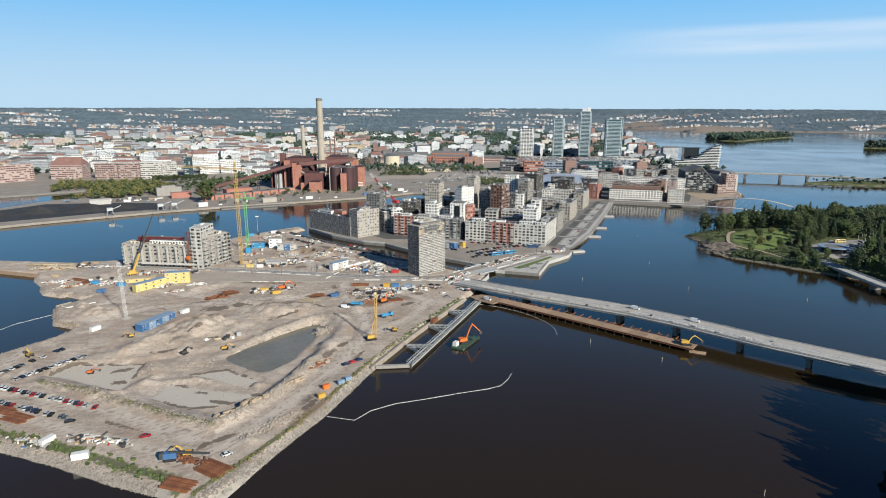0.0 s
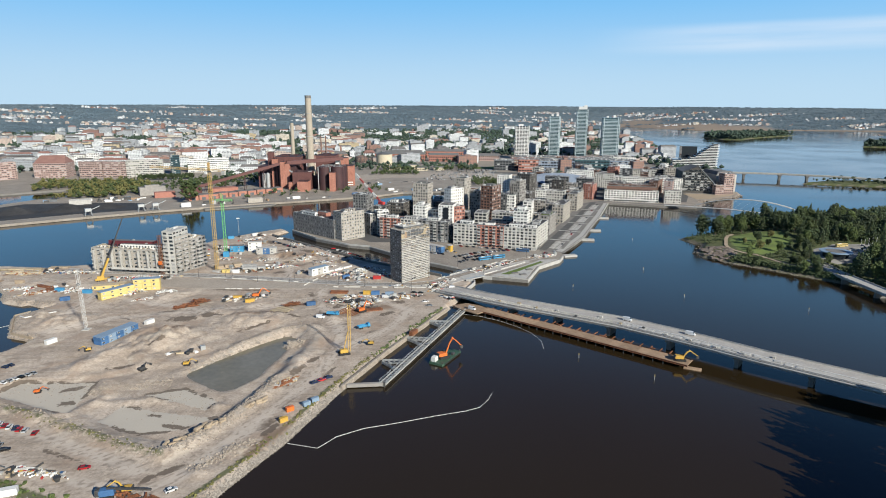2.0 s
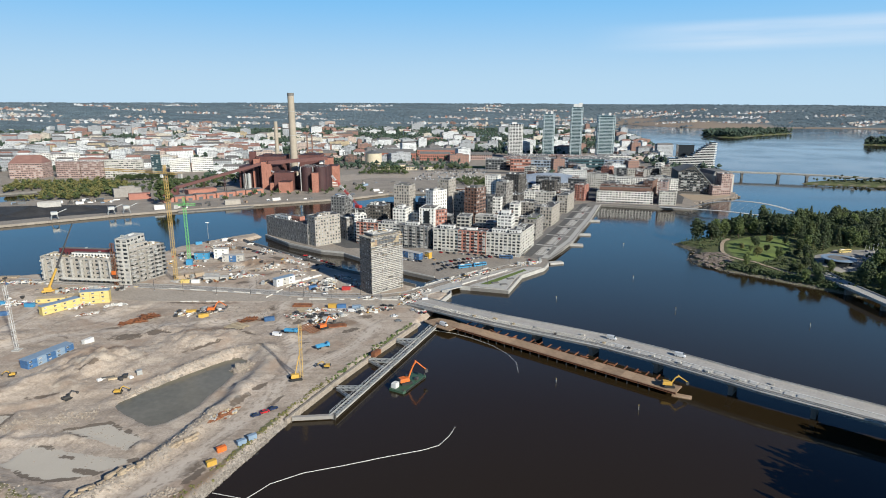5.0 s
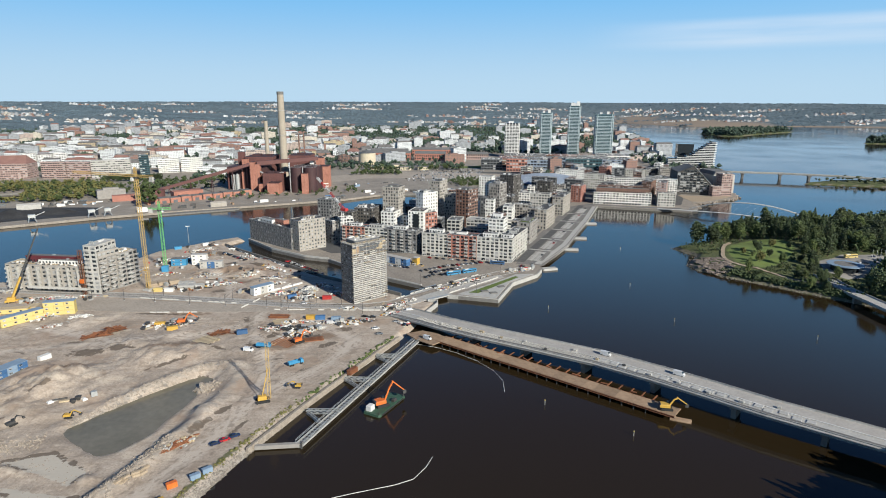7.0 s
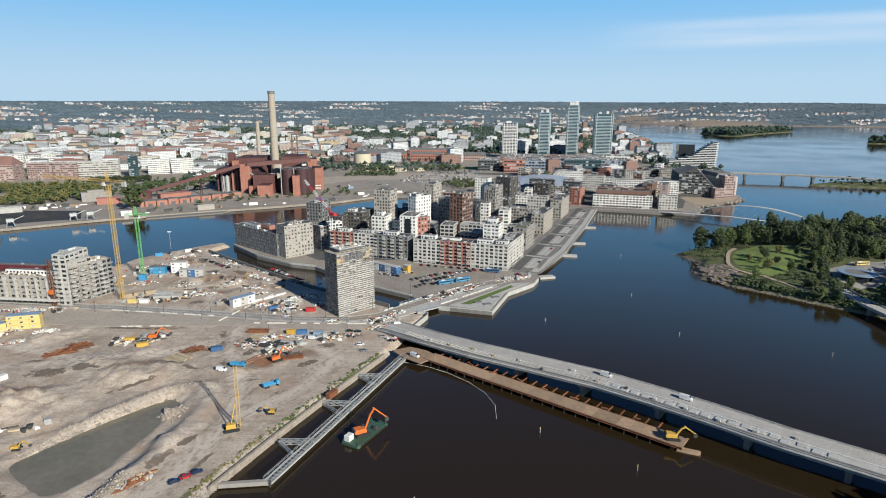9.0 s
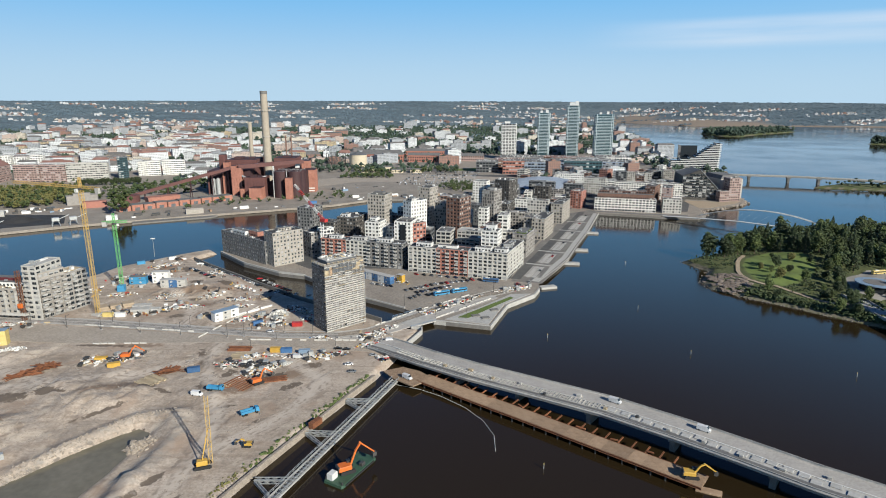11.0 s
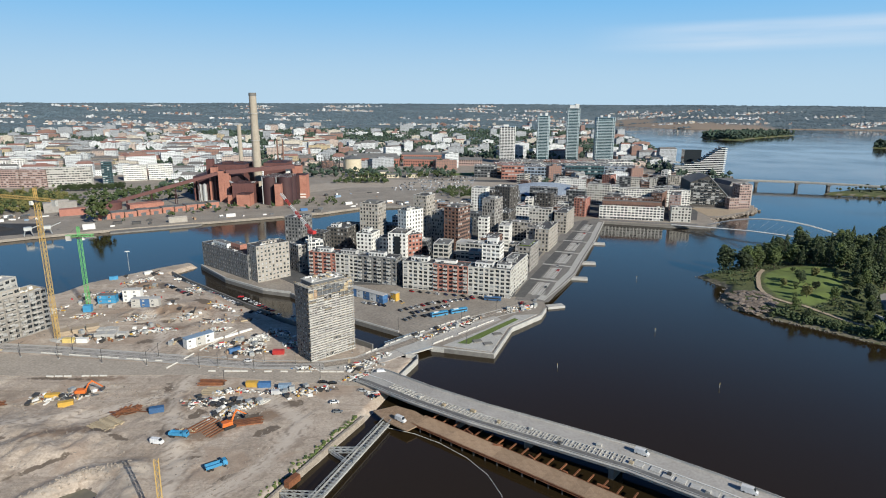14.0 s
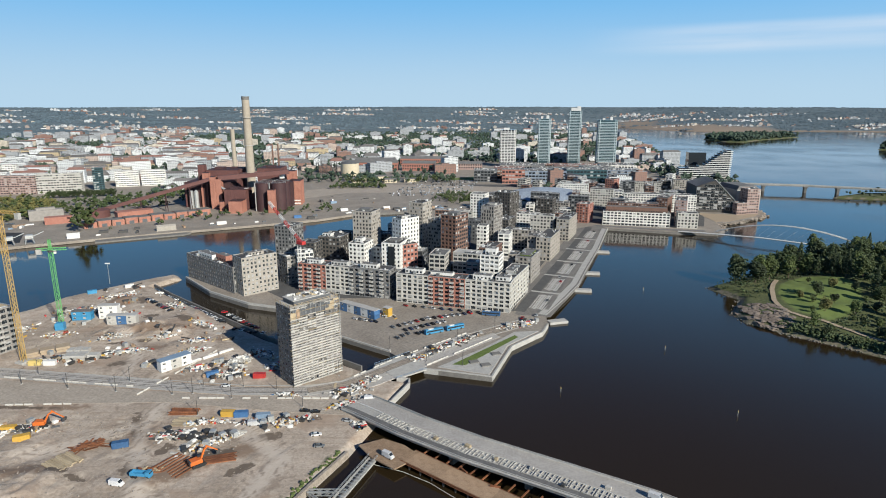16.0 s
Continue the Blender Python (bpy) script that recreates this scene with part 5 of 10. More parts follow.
building((-93, 727), -20, 17, 20, 31.5, 10, "brick_slate", "ten-storey dark grey tower by the channel", ww=1.5, style="white")
building((-66, 700), -18, 15, 15, 22.5, 7, "brick_dark", "dark block with white-framed windows", style="white", ww=1.8)
building((-51.5, 712), -16, 20, 26, 24.5, 7, "brick_dark", "dark brick apartment block", style="white", hut=[(0.3, 0.3, 8, 6, 2.6, "white")])
building((-18, 742), -18, 30, 12, 22, 7, "panel_dark", "dark apartment block with a blue-grey roof")
building((-44, 752), -18, 22, 12, 20, 6, "brick_grey", "grey apartment block by the channel")
building((20, 790), -22, 34, 13, 22, 7, "brick_beige", "sandy brick apartment block")
building((62, 775), -22, 20, 13, 20, 6, "offwhite", "white apartment block behind the towers", roof="roof_pale")
building((70, 812), -22, 36, 13, 21, 6, "panel_dark", "dark blue-grey apartment block")
# row along the promenade
PR = 66.8
building((125.5, 651), PR, 30, 13, 20.5, 6, "brick_grey", "grey brick block along the promenade with a green roof", bay=3.2, ww=1.5, wh=1.9, loggia=(3, 1), hut=[(0.5, 0.5, 20, 8, 0.8, "grass")])
building((109, 664), G, 18, 12, 20.5, 6, "brick_beige", "beige brick wing with a green roof terrace")
building((98, 680), PR, 26, 12, 21, 6, "brick_brown", "brown brick courtyard block")
building((153, 719), PR, 42, 13, 21, 6, "brick_beige", "long beige-grey brick block along the promenade", bay=3.0, ww=1.4, wh=1.9, loggia=(4, 2))
building((134, 731), G, 16, 12, 21, 6, "brick_grey", "grey brick wing with roof terraces")
building((118, 770), G, 26, 12, 19, 6, "brick_grey", "grey courtyard block with rows of balconies", balcony=(0,))
building((125, 800), PR, 26, 12, 22, 7, "brick_dark", "dark grey courtyard block")
building((187, 800), PR, 44, 13, 22, 7, "brick_beige", "beige brick block at the promenade's end", bay=3.2, ww=1.6, loggia=(3, 0))
building((150, 818), G, 24, 12, 24, 7, "panel", "grey panel-clad courtyard block")
building((140, 850), G, 24, 13, 20, 6, "offwhite", "pale apartment block with framed balconies", balcony=(0,))
building((172, 905), -25, 18, 16, 28, 9, "brick_dark", "black square tower block")
building((218, 903), -30, 14, 22, 22, 7, "brick_red", "orange-red brick block at the quay's corner")
building((190, 940), -20, 26, 14, 18, 6, "brick_grey", "grey block behind the quay")

# slab tower on the site's corner, still in its scaffold
tw = thing("slab_tower", 0, 0, 0, 0, "grey concrete slab tower under construction with banded scaffold", "apartment tower")
tc = [(-19.6, 474.6), (0.8, 493.0), (-8.6, 503.4), (-29.0, 485.0)]
s = Solid()
TH = 41.2
for i in range(4):
    a, c = tc[i], tc[(i + 1) % 4]
    k = (Vector(c) - Vector(a)).length
    for q, r, w, h, row, col in facade(s, a, c, 2.6, 2.6 + TH, 15, max(3, round(k / 3.1)), 1.5, 1.55):
        if i != 2:
            part("window", window_mesh(w, h, "white"), [], tw).matrix_basis = pose(*q, 0, 0, r)
part("wall", s, MAT["raw_block"], tw)
part("roof", Solid().prism(tc, 2.6 + TH - 0.3, 2.6 + TH + 0.2), MAT["panel"], tw)
pent = [tuple(Vector(tc[3]) + (Vector(tc[0]) - Vector(tc[3])) * v + (Vector(tc[2]) - Vector(tc[3])) * u) for u, v in ((0.12, 0.9), (0.86, 0.9), (0.86, 0.15), (0.12, 0.15))]
part("penthouse", Solid().prism(pent, 2.6 + TH + 0.2, 2.6 + TH + 2.5), MAT["panel_dark"], tw)
part("penthouse_roof", Solid().prism(corners(Vector(pent[0]) + Vector((-0.4, -0.4)), 42, 21, 10.6), 2.6 + TH + 2.5, 2.6 + TH + 2.9), MAT["concrete"], tw)
litter = Solid()
for k in range(46):
    q = Vector(pent[0]).lerp(Vector(pent[1]), random.random()).lerp(Vector(pent[3]).lerp(Vector(pent[2]), random.random()), random.random())
    litter.box(q.x, q.y, 2.6 + TH + 2.9, random.uniform(0.4, 2.6), random.uniform(0.3, 1.4), random.uniform(0.2, 1.0), random.uniform(0, 90), random.randrange(4), 0.03)
tagged(part("roof_material", litter, [MAT["timber_pale"], MAT["offwhite"], MAT["steel_dark"], MAT["concrete"]], tw), kind="stuff")
frame_ = Solid()
for u in range(9):
    for i, (a, c) in enumerate(((tc[0], tc[1]), (tc[1], tc[2]), (tc[3], tc[0]))):
        q = Vector(a).lerp(Vector(c), u / 8)
        frame_.bar((q.x, q.y, 2.6 + TH), (q.x, q.y, 2.6 + TH + 1.5), 0.12)
for a, c in ((tc[0], tc[1]), (tc[1], tc[2]), (tc[3], tc[0])):
    for z in (0.8, 1.5):
        frame_.bar((*a, 2.6 + TH + z), (*c, 2.6 + TH + z), 0.1)
part("guard_rail", frame_, MAT["timber_pale"], tw)
# pale guard bands of the scaffold, storey by storey, round the two outer sides
d1, d2 = (Vector(tc[1]) - Vector(tc[0])).normalized(), (Vector(tc[2]) - Vector(tc[1])).normalized()
n1, n2 = Vector((d1.y, -d1.x)), Vector((d2.y, -d2.x))
BAND = [Solid().box(0, 0, 0, (4.7, 4.6, 4.4, 2.2, 3.2)[i], 0.1, (0.62, 0.56, 0.42, 1.4, 1.0)[i]).mesh("scaffold_board", MAT[("brick_light", "concrete", "panel", "panel_dark", "timber_pale")[i]]) for i in range(5)]
for k in range(15):
    for half in (0, 1):
        zz = 2.6 + TH / 15 * (k + 0.5 * half) + 0.5
        for (a, d, nrm, length) in ((Vector(tc[0]), d1, n1, 27.5), (Vector(tc[1]), d2, n2, 14.0)):
            an = math.degrees(math.atan2(d.y, d.x))
            nb = int(length / 4.5)
            for j in range(nb):
                if random.random() < (0.93 if k < 12 else 0.5):
                    q = a + d * (length + 1.0) * ((j + 0.5) / nb) - d * 0.5 + nrm * (1.0 + random.uniform(-0.1, 0.1))
                    o = part("scaffold_board", BAND[random.choice((0, 0, 0, 1, 1)) if k < 13 else random.choice((2, 2, 3, 3, 4))], [], tw)
                    o.matrix_basis = pose(q.x, q.y, zz + random.uniform(-0.04, 0.04), 0, 0, an)
            if half == 0:
                m2 = a + d * length / 2 + nrm * 0.5
                part("scaffold_deck", Solid().box(m2.x, m2.y, zz - 0.1, length + 1.8, 1.0, 0.1, an), MAT["timber_pale"], tw)
# insulation and sheeting on the unfinished top storeys
for u, side, w_, h_, z_, mt in ((0.06, 0, 3.0, 3.4, 37.6, "timber_pale"), (0.16, 0, 1.6, 5.4, 37.4, "timber"), (0.86, 0, 3.4, 4.6, 38.2, "timber_pale"), (0.5, 0, 15.0, 4.6, 38.6, "panel_dark"),
                                (0.3, 1, 4.0, 2.6, 40.0, "timber_pale"), (0.7, 1, 3.0, 2.4, 38.0, "panel_dark")):
    a, d, nrm, length = ((Vector(tc[0]), d1, n1, 27.5), (Vector(tc[1]), d2, n2, 14.0))[side]
    q = a + d * length * u + nrm * 0.12
    part("insulation_panel", Solid().box(q.x, q.y, z_, w_, 0.2, h_, math.degrees(math.atan2(d.y, d.x)), 0, 0.03), MAT[mt], tw)
for (a, d, nrm, length) in ((Vector(tc[0]), d1, n1, 27.5), (Vector(tc[1]), d2, n2, 14.0)):
    for j in range(int(length / 2.75) + 1):
        q = a + d * (j * 2.75) + nrm * 1.08
        part("scaffold_post", Solid().bar((q.x, q.y, 2.6), (q.x, q.y, 2.6 + TH + 0.8), 0.09), MAT["steel"], tw)

# stepped block on the western edge of the site
building((-276, 505.5), -7, 72, 15, 19.5, 6, "brick_beige", "pale concrete block under construction with rows of balconies", bay=4.0, ww=1.9, balcony=(0,), name="concrete_block",
         roof="timber_pale", hut=[(0.42, 0.72, 40, 5, 5.0, "maroon"), (0.6, 0.5, 40, 6, 3.0, "offwhite")], group="blocks under construction")
building((-213, 497.5), -7, 9.5, 22, 35, 11, "panel", "pale concrete stair tower with scaffold decks", bay=4.6, ww=2.6, name="concrete_block", roof="roof_pale", group="blocks under construction", balcony=(0,))
building((-203, 497), 66, 32, 14, 25.5, 8, "brick_grey", "grey concrete wing with balconies under construction", bay=3.6, ww=2.3, wh=1.9, name="concrete_block", roof="timber_pale", balcony=(0,), group="blocks under construction")

building((-203, 497), 66, 17, 14, 30.0, 9, "brick_beige", "pale raised end of the concrete wing", bay=3.6, ww=2.2, name="concrete_block", roof="roof_pale", group="blocks under construction")
fin_d, fin_n = Vector((math.cos(radians(-7)), math.sin(radians(-7)))), Vector((math.sin(radians(-7)), -math.cos(radians(-7))))
fin_mesh = Solid().box(0, 0, 0, 0.9, 2.0, 16.6).mesh("facade_fin", MAT["panel"])
for k in range(8):
    q = Vector((-276, 505.5)) + fin_d * (3 + k * 7.8) + fin_n * 1.1
    single("facade_fin", fin_mesh, [], q.x, q.y, 4.6, -7, "pale upright concrete fin on the unfinished block", "facade fin", "fins of the unfinished block")
ledge = Vector((-276, 505.5)) + fin_d * 42 + fin_n * 2.2
single("canopy_ledge", Solid().box(0, 0, 0, 46, 4.2, 0.9, 0, 0, 0.1).box(0, -1.9, 0.9, 46, 0.2, 0.9), MAT["panel"], ledge.x, ledge.y, 6.2, -7, "pale concrete ledge above the ground floor of the unfinished block", "ledge")
litter = Solid()
for k in range(150):
    q = Vector((-276, 505.5)) + fin_d * random.uniform(2, 70) - fin_n * random.uniform(1, 8)
    litter.box(q.x, q.y, 22.2, random.uniform(0.4, 3.0), random.uniform(0.3, 1.2), random.uniform(0.2, 1.2), random.uniform(0, 90), random.randrange(4), 0.03)
single("roof_litter", litter, [MAT["timber_pale"], MAT["offwhite"], MAT["steel_dark"], MAT["concrete"]], label="boards, formwork and wrapped goods on the unfinished roof", category="building material", kind="stuff")
hoist = thing("site_hoist", -214.5, 495.2, 2.6, -7, "rust-brown lattice hoist on the concrete block's front", "hoist")
part("mast", Solid().lattice((0, 0, 0), (0, 0, 33), 1.8, 1.8, 0.18), MAT["rust"], hoist)
part("lift_cage", Solid().box(0, -1.6, 9, 2.6, 1.5, 2.8, 0, 0, 0.1), MAT["orange"], hoist)

# ---- power station ----
ps = thing("power_station", 0, 0, 0, 0, "dark red brick power station with silos and conveyors", "power station")


def slab(name, p, ang, lx, ly, h, mat, label="", z=2.6, roof="plant_dark", rib=4.0):
    """A clad block with upright ribs, a roof of its own colour and a low edge."""
    cs = corners(p, ang, lx, ly)
    line = []
    for i in range(4):
        a, c = Vector(cs[i]), Vector(cs[(i + 1) % 4])
        d = (c - a).normalized()
        out = Vector((d.y, -d.x)) * 0.3
        k = max(1, round((c - a).length / rib))
        for j in range(k):
            q = a + d * ((c - a).length * j / k)
            line += [tuple(q), tuple(q + d * 0.3), tuple(q + d * 0.3 + out), tuple(q + d * 0.9 + out), tuple(q + d * 0.9)]
    s = Solid().prism(line, z, z + h)
    s.prism(corners(Vector(p) + Vector((0.4, 0.4)), ang, lx - 0.8, ly - 0.8), z + h, z + h + 0.6, 1)
    return part(name, s, [MAT[mat], MAT[roof]], ps, label)


slab("boiler_hall", (-271, 1048), 0, 44, 46, 46.5, "plant_red")
slab("boiler_hall", (-204, 1064), 0, 33, 40, 47.5, "plant_red")
slab("lower_hall", (-262, 1018), 0, 34, 30, 34, "plant_dark")
slab("turbine_hall", (-291, 1020), 0, 28, 62, 33, "plant_dark")
slab("cabin", (-281, 1046), 0, 9, 10, 54, "plant_red")
slab("duct_tower", (-272, 1036), 0, 8, 10, 44, "plant_orange")
slab("stair_tower", (-250, 1003), 2, 7, 11, 42.5, "plant_orange")
slab("stair_tower", (-242.6, 1003.4), 2, 7, 11, 39.5, "plant_orange")
slab("annex", (-227, 988), 0, 29, 26, 27.5, "plant_red")
slab("annex", (-215, 966.5), 0, 17, 21, 15.5, "plant_orange")
slab("low_annex", (-233, 985), 0, 5.5, 17, 12, "plant_orange")
# solid dark block put into the dark void between annex and silos
slab("filter_base", (-198, 1006), 0, 16, 26, 19, "plant_dark")
slab("stair_tower", (-165, 969), 2, 9, 9, 29.5, "plant_orange")
slab("hopper_house", (-154, 1035), 2, 17.5, 24, 33, "plant_orange")
slab("hopper_tower", (-162, 1064), 2, 12, 16, 43.5, "plant_orange")
slab("silo_back", (-182, 1020), 0, 36, 20, 33, "plant_dark")
for x, y in ((-175, 988), (-155.5, 990), (-174, 1008), (-154.5, 1010)):
    si = part("silo", Solid().bar((x, y, 2.6), (x, y, 39), 9.6, 28).bar((x, y, 39), (x, y, 39.9), 8.8, 28, 0, 8.0), MAT["plant_dark"], ps)
    rail = Solid()
    for k in range(20):
        t0, t1 = 2 * math.pi * k / 20, 2 * math.pi * (k + 1) / 20
        a, c = Vector((x + 9.2 * math.cos(t0), y + 9.2 * math.sin(t0), 39)), Vector((x + 9.2 * math.cos(t1), y + 9.2 * math.sin(t1), 39))
        rail.bar(a, a + Vector((0, 0, 1.6)), 0.12).bar(a + Vector((0, 0, 1.5)), c + Vector((0, 0, 1.5)), 0.12)
    part("railing", rail, MAT["steel"], si)
for x, y in ((-165.2, 981), (-184.8, 984)):
    part("downpipe", Solid().bar((x, y, 2.6), (x, y, 40), 0.7, 8), MAT["steel"], ps, "pale steel downpipe")
for x, y in ((-279, 1011), (-272.5, 1011.5)):
    part("tank", Solid().bar((x, y, 2.6), (x, y, 25), 2.9, 16).bar((x, y, 25), (x, y, 27), 2.9, 16, 0, 0.8), MAT["steel"], ps, "pale steel tank")
for x in (-288, -283, -266, -259, -254):
    part("wall_pier", Solid().box(x, 1017.0, 2.6, 2.2, 2.0, 32), MAT["plant_orange" if x in (-266, -254) else "plant_red"], ps)
part("conveyor", Solid().bar((-240, 1006, 43.5), (-155, 1046, 47.5), 3.9), MAT["plant_red"], ps, "level red-brown conveyor gallery")
part("conveyor", Solid().bar((-384, 950, 6), (-247, 1007, 43), 3.0), MAT["plant_red"], ps, "sloping red-brown conveyor gallery")
for u in (0.2, 0.4, 0.6, 0.8):
    q = Vector((-384, 950, 6)).lerp(Vector((-247, 1007, 43)), u)
    for dx in (-1.6, 1.6):
        part("conveyor_leg", Solid().bar((q.x + dx, q.y, 2.6), (q.x, q.y, q.z), 0.5), MAT["plant_dark"], ps)
part("cross_duct", Solid().bar((-236, 1006, 31), (-222, 1000, 25), 1.5, 8), MAT["steel"], ps)
part("cross_duct", Solid().bar((-226, 1058, 42), (-206, 1060, 42), 3.4, 10), MAT["plant_dark"], ps)
part("white_cabin", Solid().box(-165, 1050, 38, 6, 6, 7, 0, 0, 0.2), MAT["offwhite"], ps)
part("white_cabin", Solid().box(-201, 1000, 27, 5, 5, 4, 0, 0, 0.2), MAT["offwhite"], ps)
for x, z in ((-152.5, 4), (-152.5, 8)):
    part("window_band", Solid().box(-145, 1034.7, z, 15, 0.4, 1.6, 2), MAT["offwhite"], ps)
frame_ = Solid()
for i in range(4):
    for j in range(2):
        x, y = -151 + i * 5, 1030 + j * 4
        frame_.bar((x - 14, y, 2.6), (x - 14, y, 34), 0.35)
    for z in (10, 18, 26, 33):
        frame_.bar((-165, 1030 + (i % 2) * 4, z), (-150, 1030 + (i % 2) * 4, z), 0.25)
part("pipe_rack", frame_, MAT["steel"], ps)
for x, y, lx, ly, z_, h in ((-256, 1066, 12, 14, 49, 3.5), (-240, 1076, 8, 10, 49, 2.5), (-188, 1082, 12, 12, 50, 3), (-216, 998, 10, 8, 30, 3), (-209, 976, 6, 6, 18, 2)):
    part("roof_house", Solid().box(x, y, z_, lx, ly, h, 0, 0, 0.2), MAT["plant_dark"], ps)
ch = thing("chimney", -212.3, 1061.4, 2.6, 0, "tall tapering pale concrete power station chimney", "chimney")
part("shaft", Solid().bar((0, 0, 0), (0, 0, 147), 6.4, 24, 0, 5.0), MAT["chimney"], ch)
part("rim", Solid().bar((0, 0, 142.6), (0, 0, 147.2), 5.3, 24, 0, 5.3), MAT["concrete_dark"], ch)
for z in (40, 80, 118):
    part("gallery", Solid().bar((0, 0, z), (0, 0, z + 0.6), 6.6, 24), MAT["concrete"], ch)
ch2 = thing("chimney", -263, 1150, 2.6, 0, "slim white steel chimney behind the boiler hall", "chimney")
part("shaft", Solid().bar((0, 0, 0), (0, 0, 99), 3.6, 16, 0, 3.2), MAT["chimney"], ch2)
for x, y in ((-234, 1266), (-225, 1269)):
    single("steel_chimney", Solid().bar((0, 0, 0), (0, 0, 70), 1.6, 10, 0, 1.2), MAT["brick_brown"], x, y, 2.6, 0, "thin brown steel chimney stack", "chimney", "brown stacks")
wr = thing("warehouse_row", 0, 0, 0, 0, "long low orange brick quay warehouse", "warehouse")
for k in range(10):
    u0, u1 = k / 10, (k + 0.95) / 10
    a, b = Vector((-345, 868)).lerp(Vector((-236, 962)), u0), Vector((-345, 868)).lerp(Vector((-236, 962)), u1)
    part("warehouse_bay", Solid().prism(corners(a, 40.8, (b - a).length, 15), 2.6, 9.0 + (k % 2) * 0.6), MAT["plant_orange"], wr)
    part("pilaster", Solid().prism(corners(a - Vector((-0.3, 0.4)), 40.8, 0.9, 0.5), 2.6, 9.4), MAT["brick_brown"], wr)
    part("gate", Solid().prism(corners(a + (b - a) * 0.3 - Vector((-0.1, 0.12)), 40.8, (b - a).length * 0.4, 0.2), 2.6, 6.4), MAT["panel_dark"], wr)
    part("roof", Solid().prism(corners(a + Vector((0.1, 0.4)), 40.8, (b - a).length - 0.4, 14.4), 9.0 + (k % 2) * 0.6, 9.4 + (k % 2) * 0.6), MAT["roof_grey"], wr)
single("coal_silo", Solid().bar((0, 0, 0), (0, 0, 9), 15, 24).bar((0, 0, 9), (0, 0, 11), 15, 24, 0, 3), MAT["plant_red"], -372, 945, 2.6, 0, "round dark red coal silo", "silo")
single("shed", Solid().prism([(-20, -8), (20, -8), (20, 8), (-20, 8)], 0, 11), MAT["plant_orange"], -318, 930, 2.6, 40, "orange brick coal handling shed", "shed")
single("office_block", Solid().prism([(-18, -7), (18, -7), (18, 7), (-18, 7)], 0, 12).box(0, 0, 12, 20, 8, 2.5), MAT["brick_grey"], -425, 930, 2.6, 35, "dark office block by the coal yard", "office")
single("shed", Solid().prism([(-14, -6), (14, -6), (14, 6), (-14, 6)], 0, 8), MAT["brick_red"], -395, 905, 2.6, 30, "small red brick shed by the coal yard", "shed")
single("gas_holder", Solid().bar((0, 0, 0), (0, 0, 24), 18, 28).bar((0, 0, 24), (0, 0, 30), 18.4, 28, 1, 2), [MAT["cream"], MAT["panel_dark"]], -118, 1392, 2.6, 0, "cream round brick gas holder with dark dome", "gas holder")
s = Solid()
for k in range(14):
    t0, t1 = 2 * math.pi * k / 14, 2 * math.pi * (k + 1) / 14
    p0, p1 = (20 * math.cos(t0), 20 * math.sin(t0)), (20 * math.cos(t1), 20 * math.sin(t1))
    s.bar((*p0, 0), (*p0, 26), 0.5)
    for zz in (8, 17, 25.5):
        s.bar((*p0, zz), (*p1, zz), 0.35)
    s.bar((*p0, 0), (*p1, 17), 0.25).bar((*p1, 0), (*p0, 17), 0.25)
single("gasometer", s, MAT["steel_dark"], -165, 1400, 2.6, 0, "open dark steel frame of an old gas holder", "gas holder")

# ---- shopping centre and high towers ----
def tower(x, y, w, d, h, ang, mat, glassy, label, crown):
    b = thing("tower_block", 0, 0, 0, 0, label, "tower", "high-rise towers")
    cs = corners(Vector((x, y)), ang, w, d)
    part("core", Solid().prism(cs, 2.6, h), MAT["glass_blue" if glassy else "glass"], b)
    k = int((h - 14) / 3.4)
    big = corners(Vector((x, y)) - Vector((0.6, 0.6)), ang, w + 1.2, d + 1.2)
    for i in range(k):
        part("floor_band", Solid().prism(big, 14 + i * 3.4, 14 + i * 3.4 + (1.15 if glassy else 1.5)), MAT[mat], b)
    for j in range(5):
        for i in range(4):
            a, c = Vector(big[i]), Vector(big[(i + 1) % 4])
            q = a.lerp(c, (j + 0.5) / 5)
            if not glassy or j in (0, 4):
                part("pillar", Solid().box(q.x, q.y, 8, 1.4, 1.4, h - 8, ang), MAT[mat], b)
    for (u, v, lx, ly, hz) in crown:
        q = Vector(cs[0]) + (Vector(cs[1]) - Vector(cs[0])) * u + (Vector(cs[3]) - Vector(cs[0])) * v
        part("crown", Solid().box(q.x, q.y, h, lx, ly, hz, ang), MAT["white"], b)
    return b


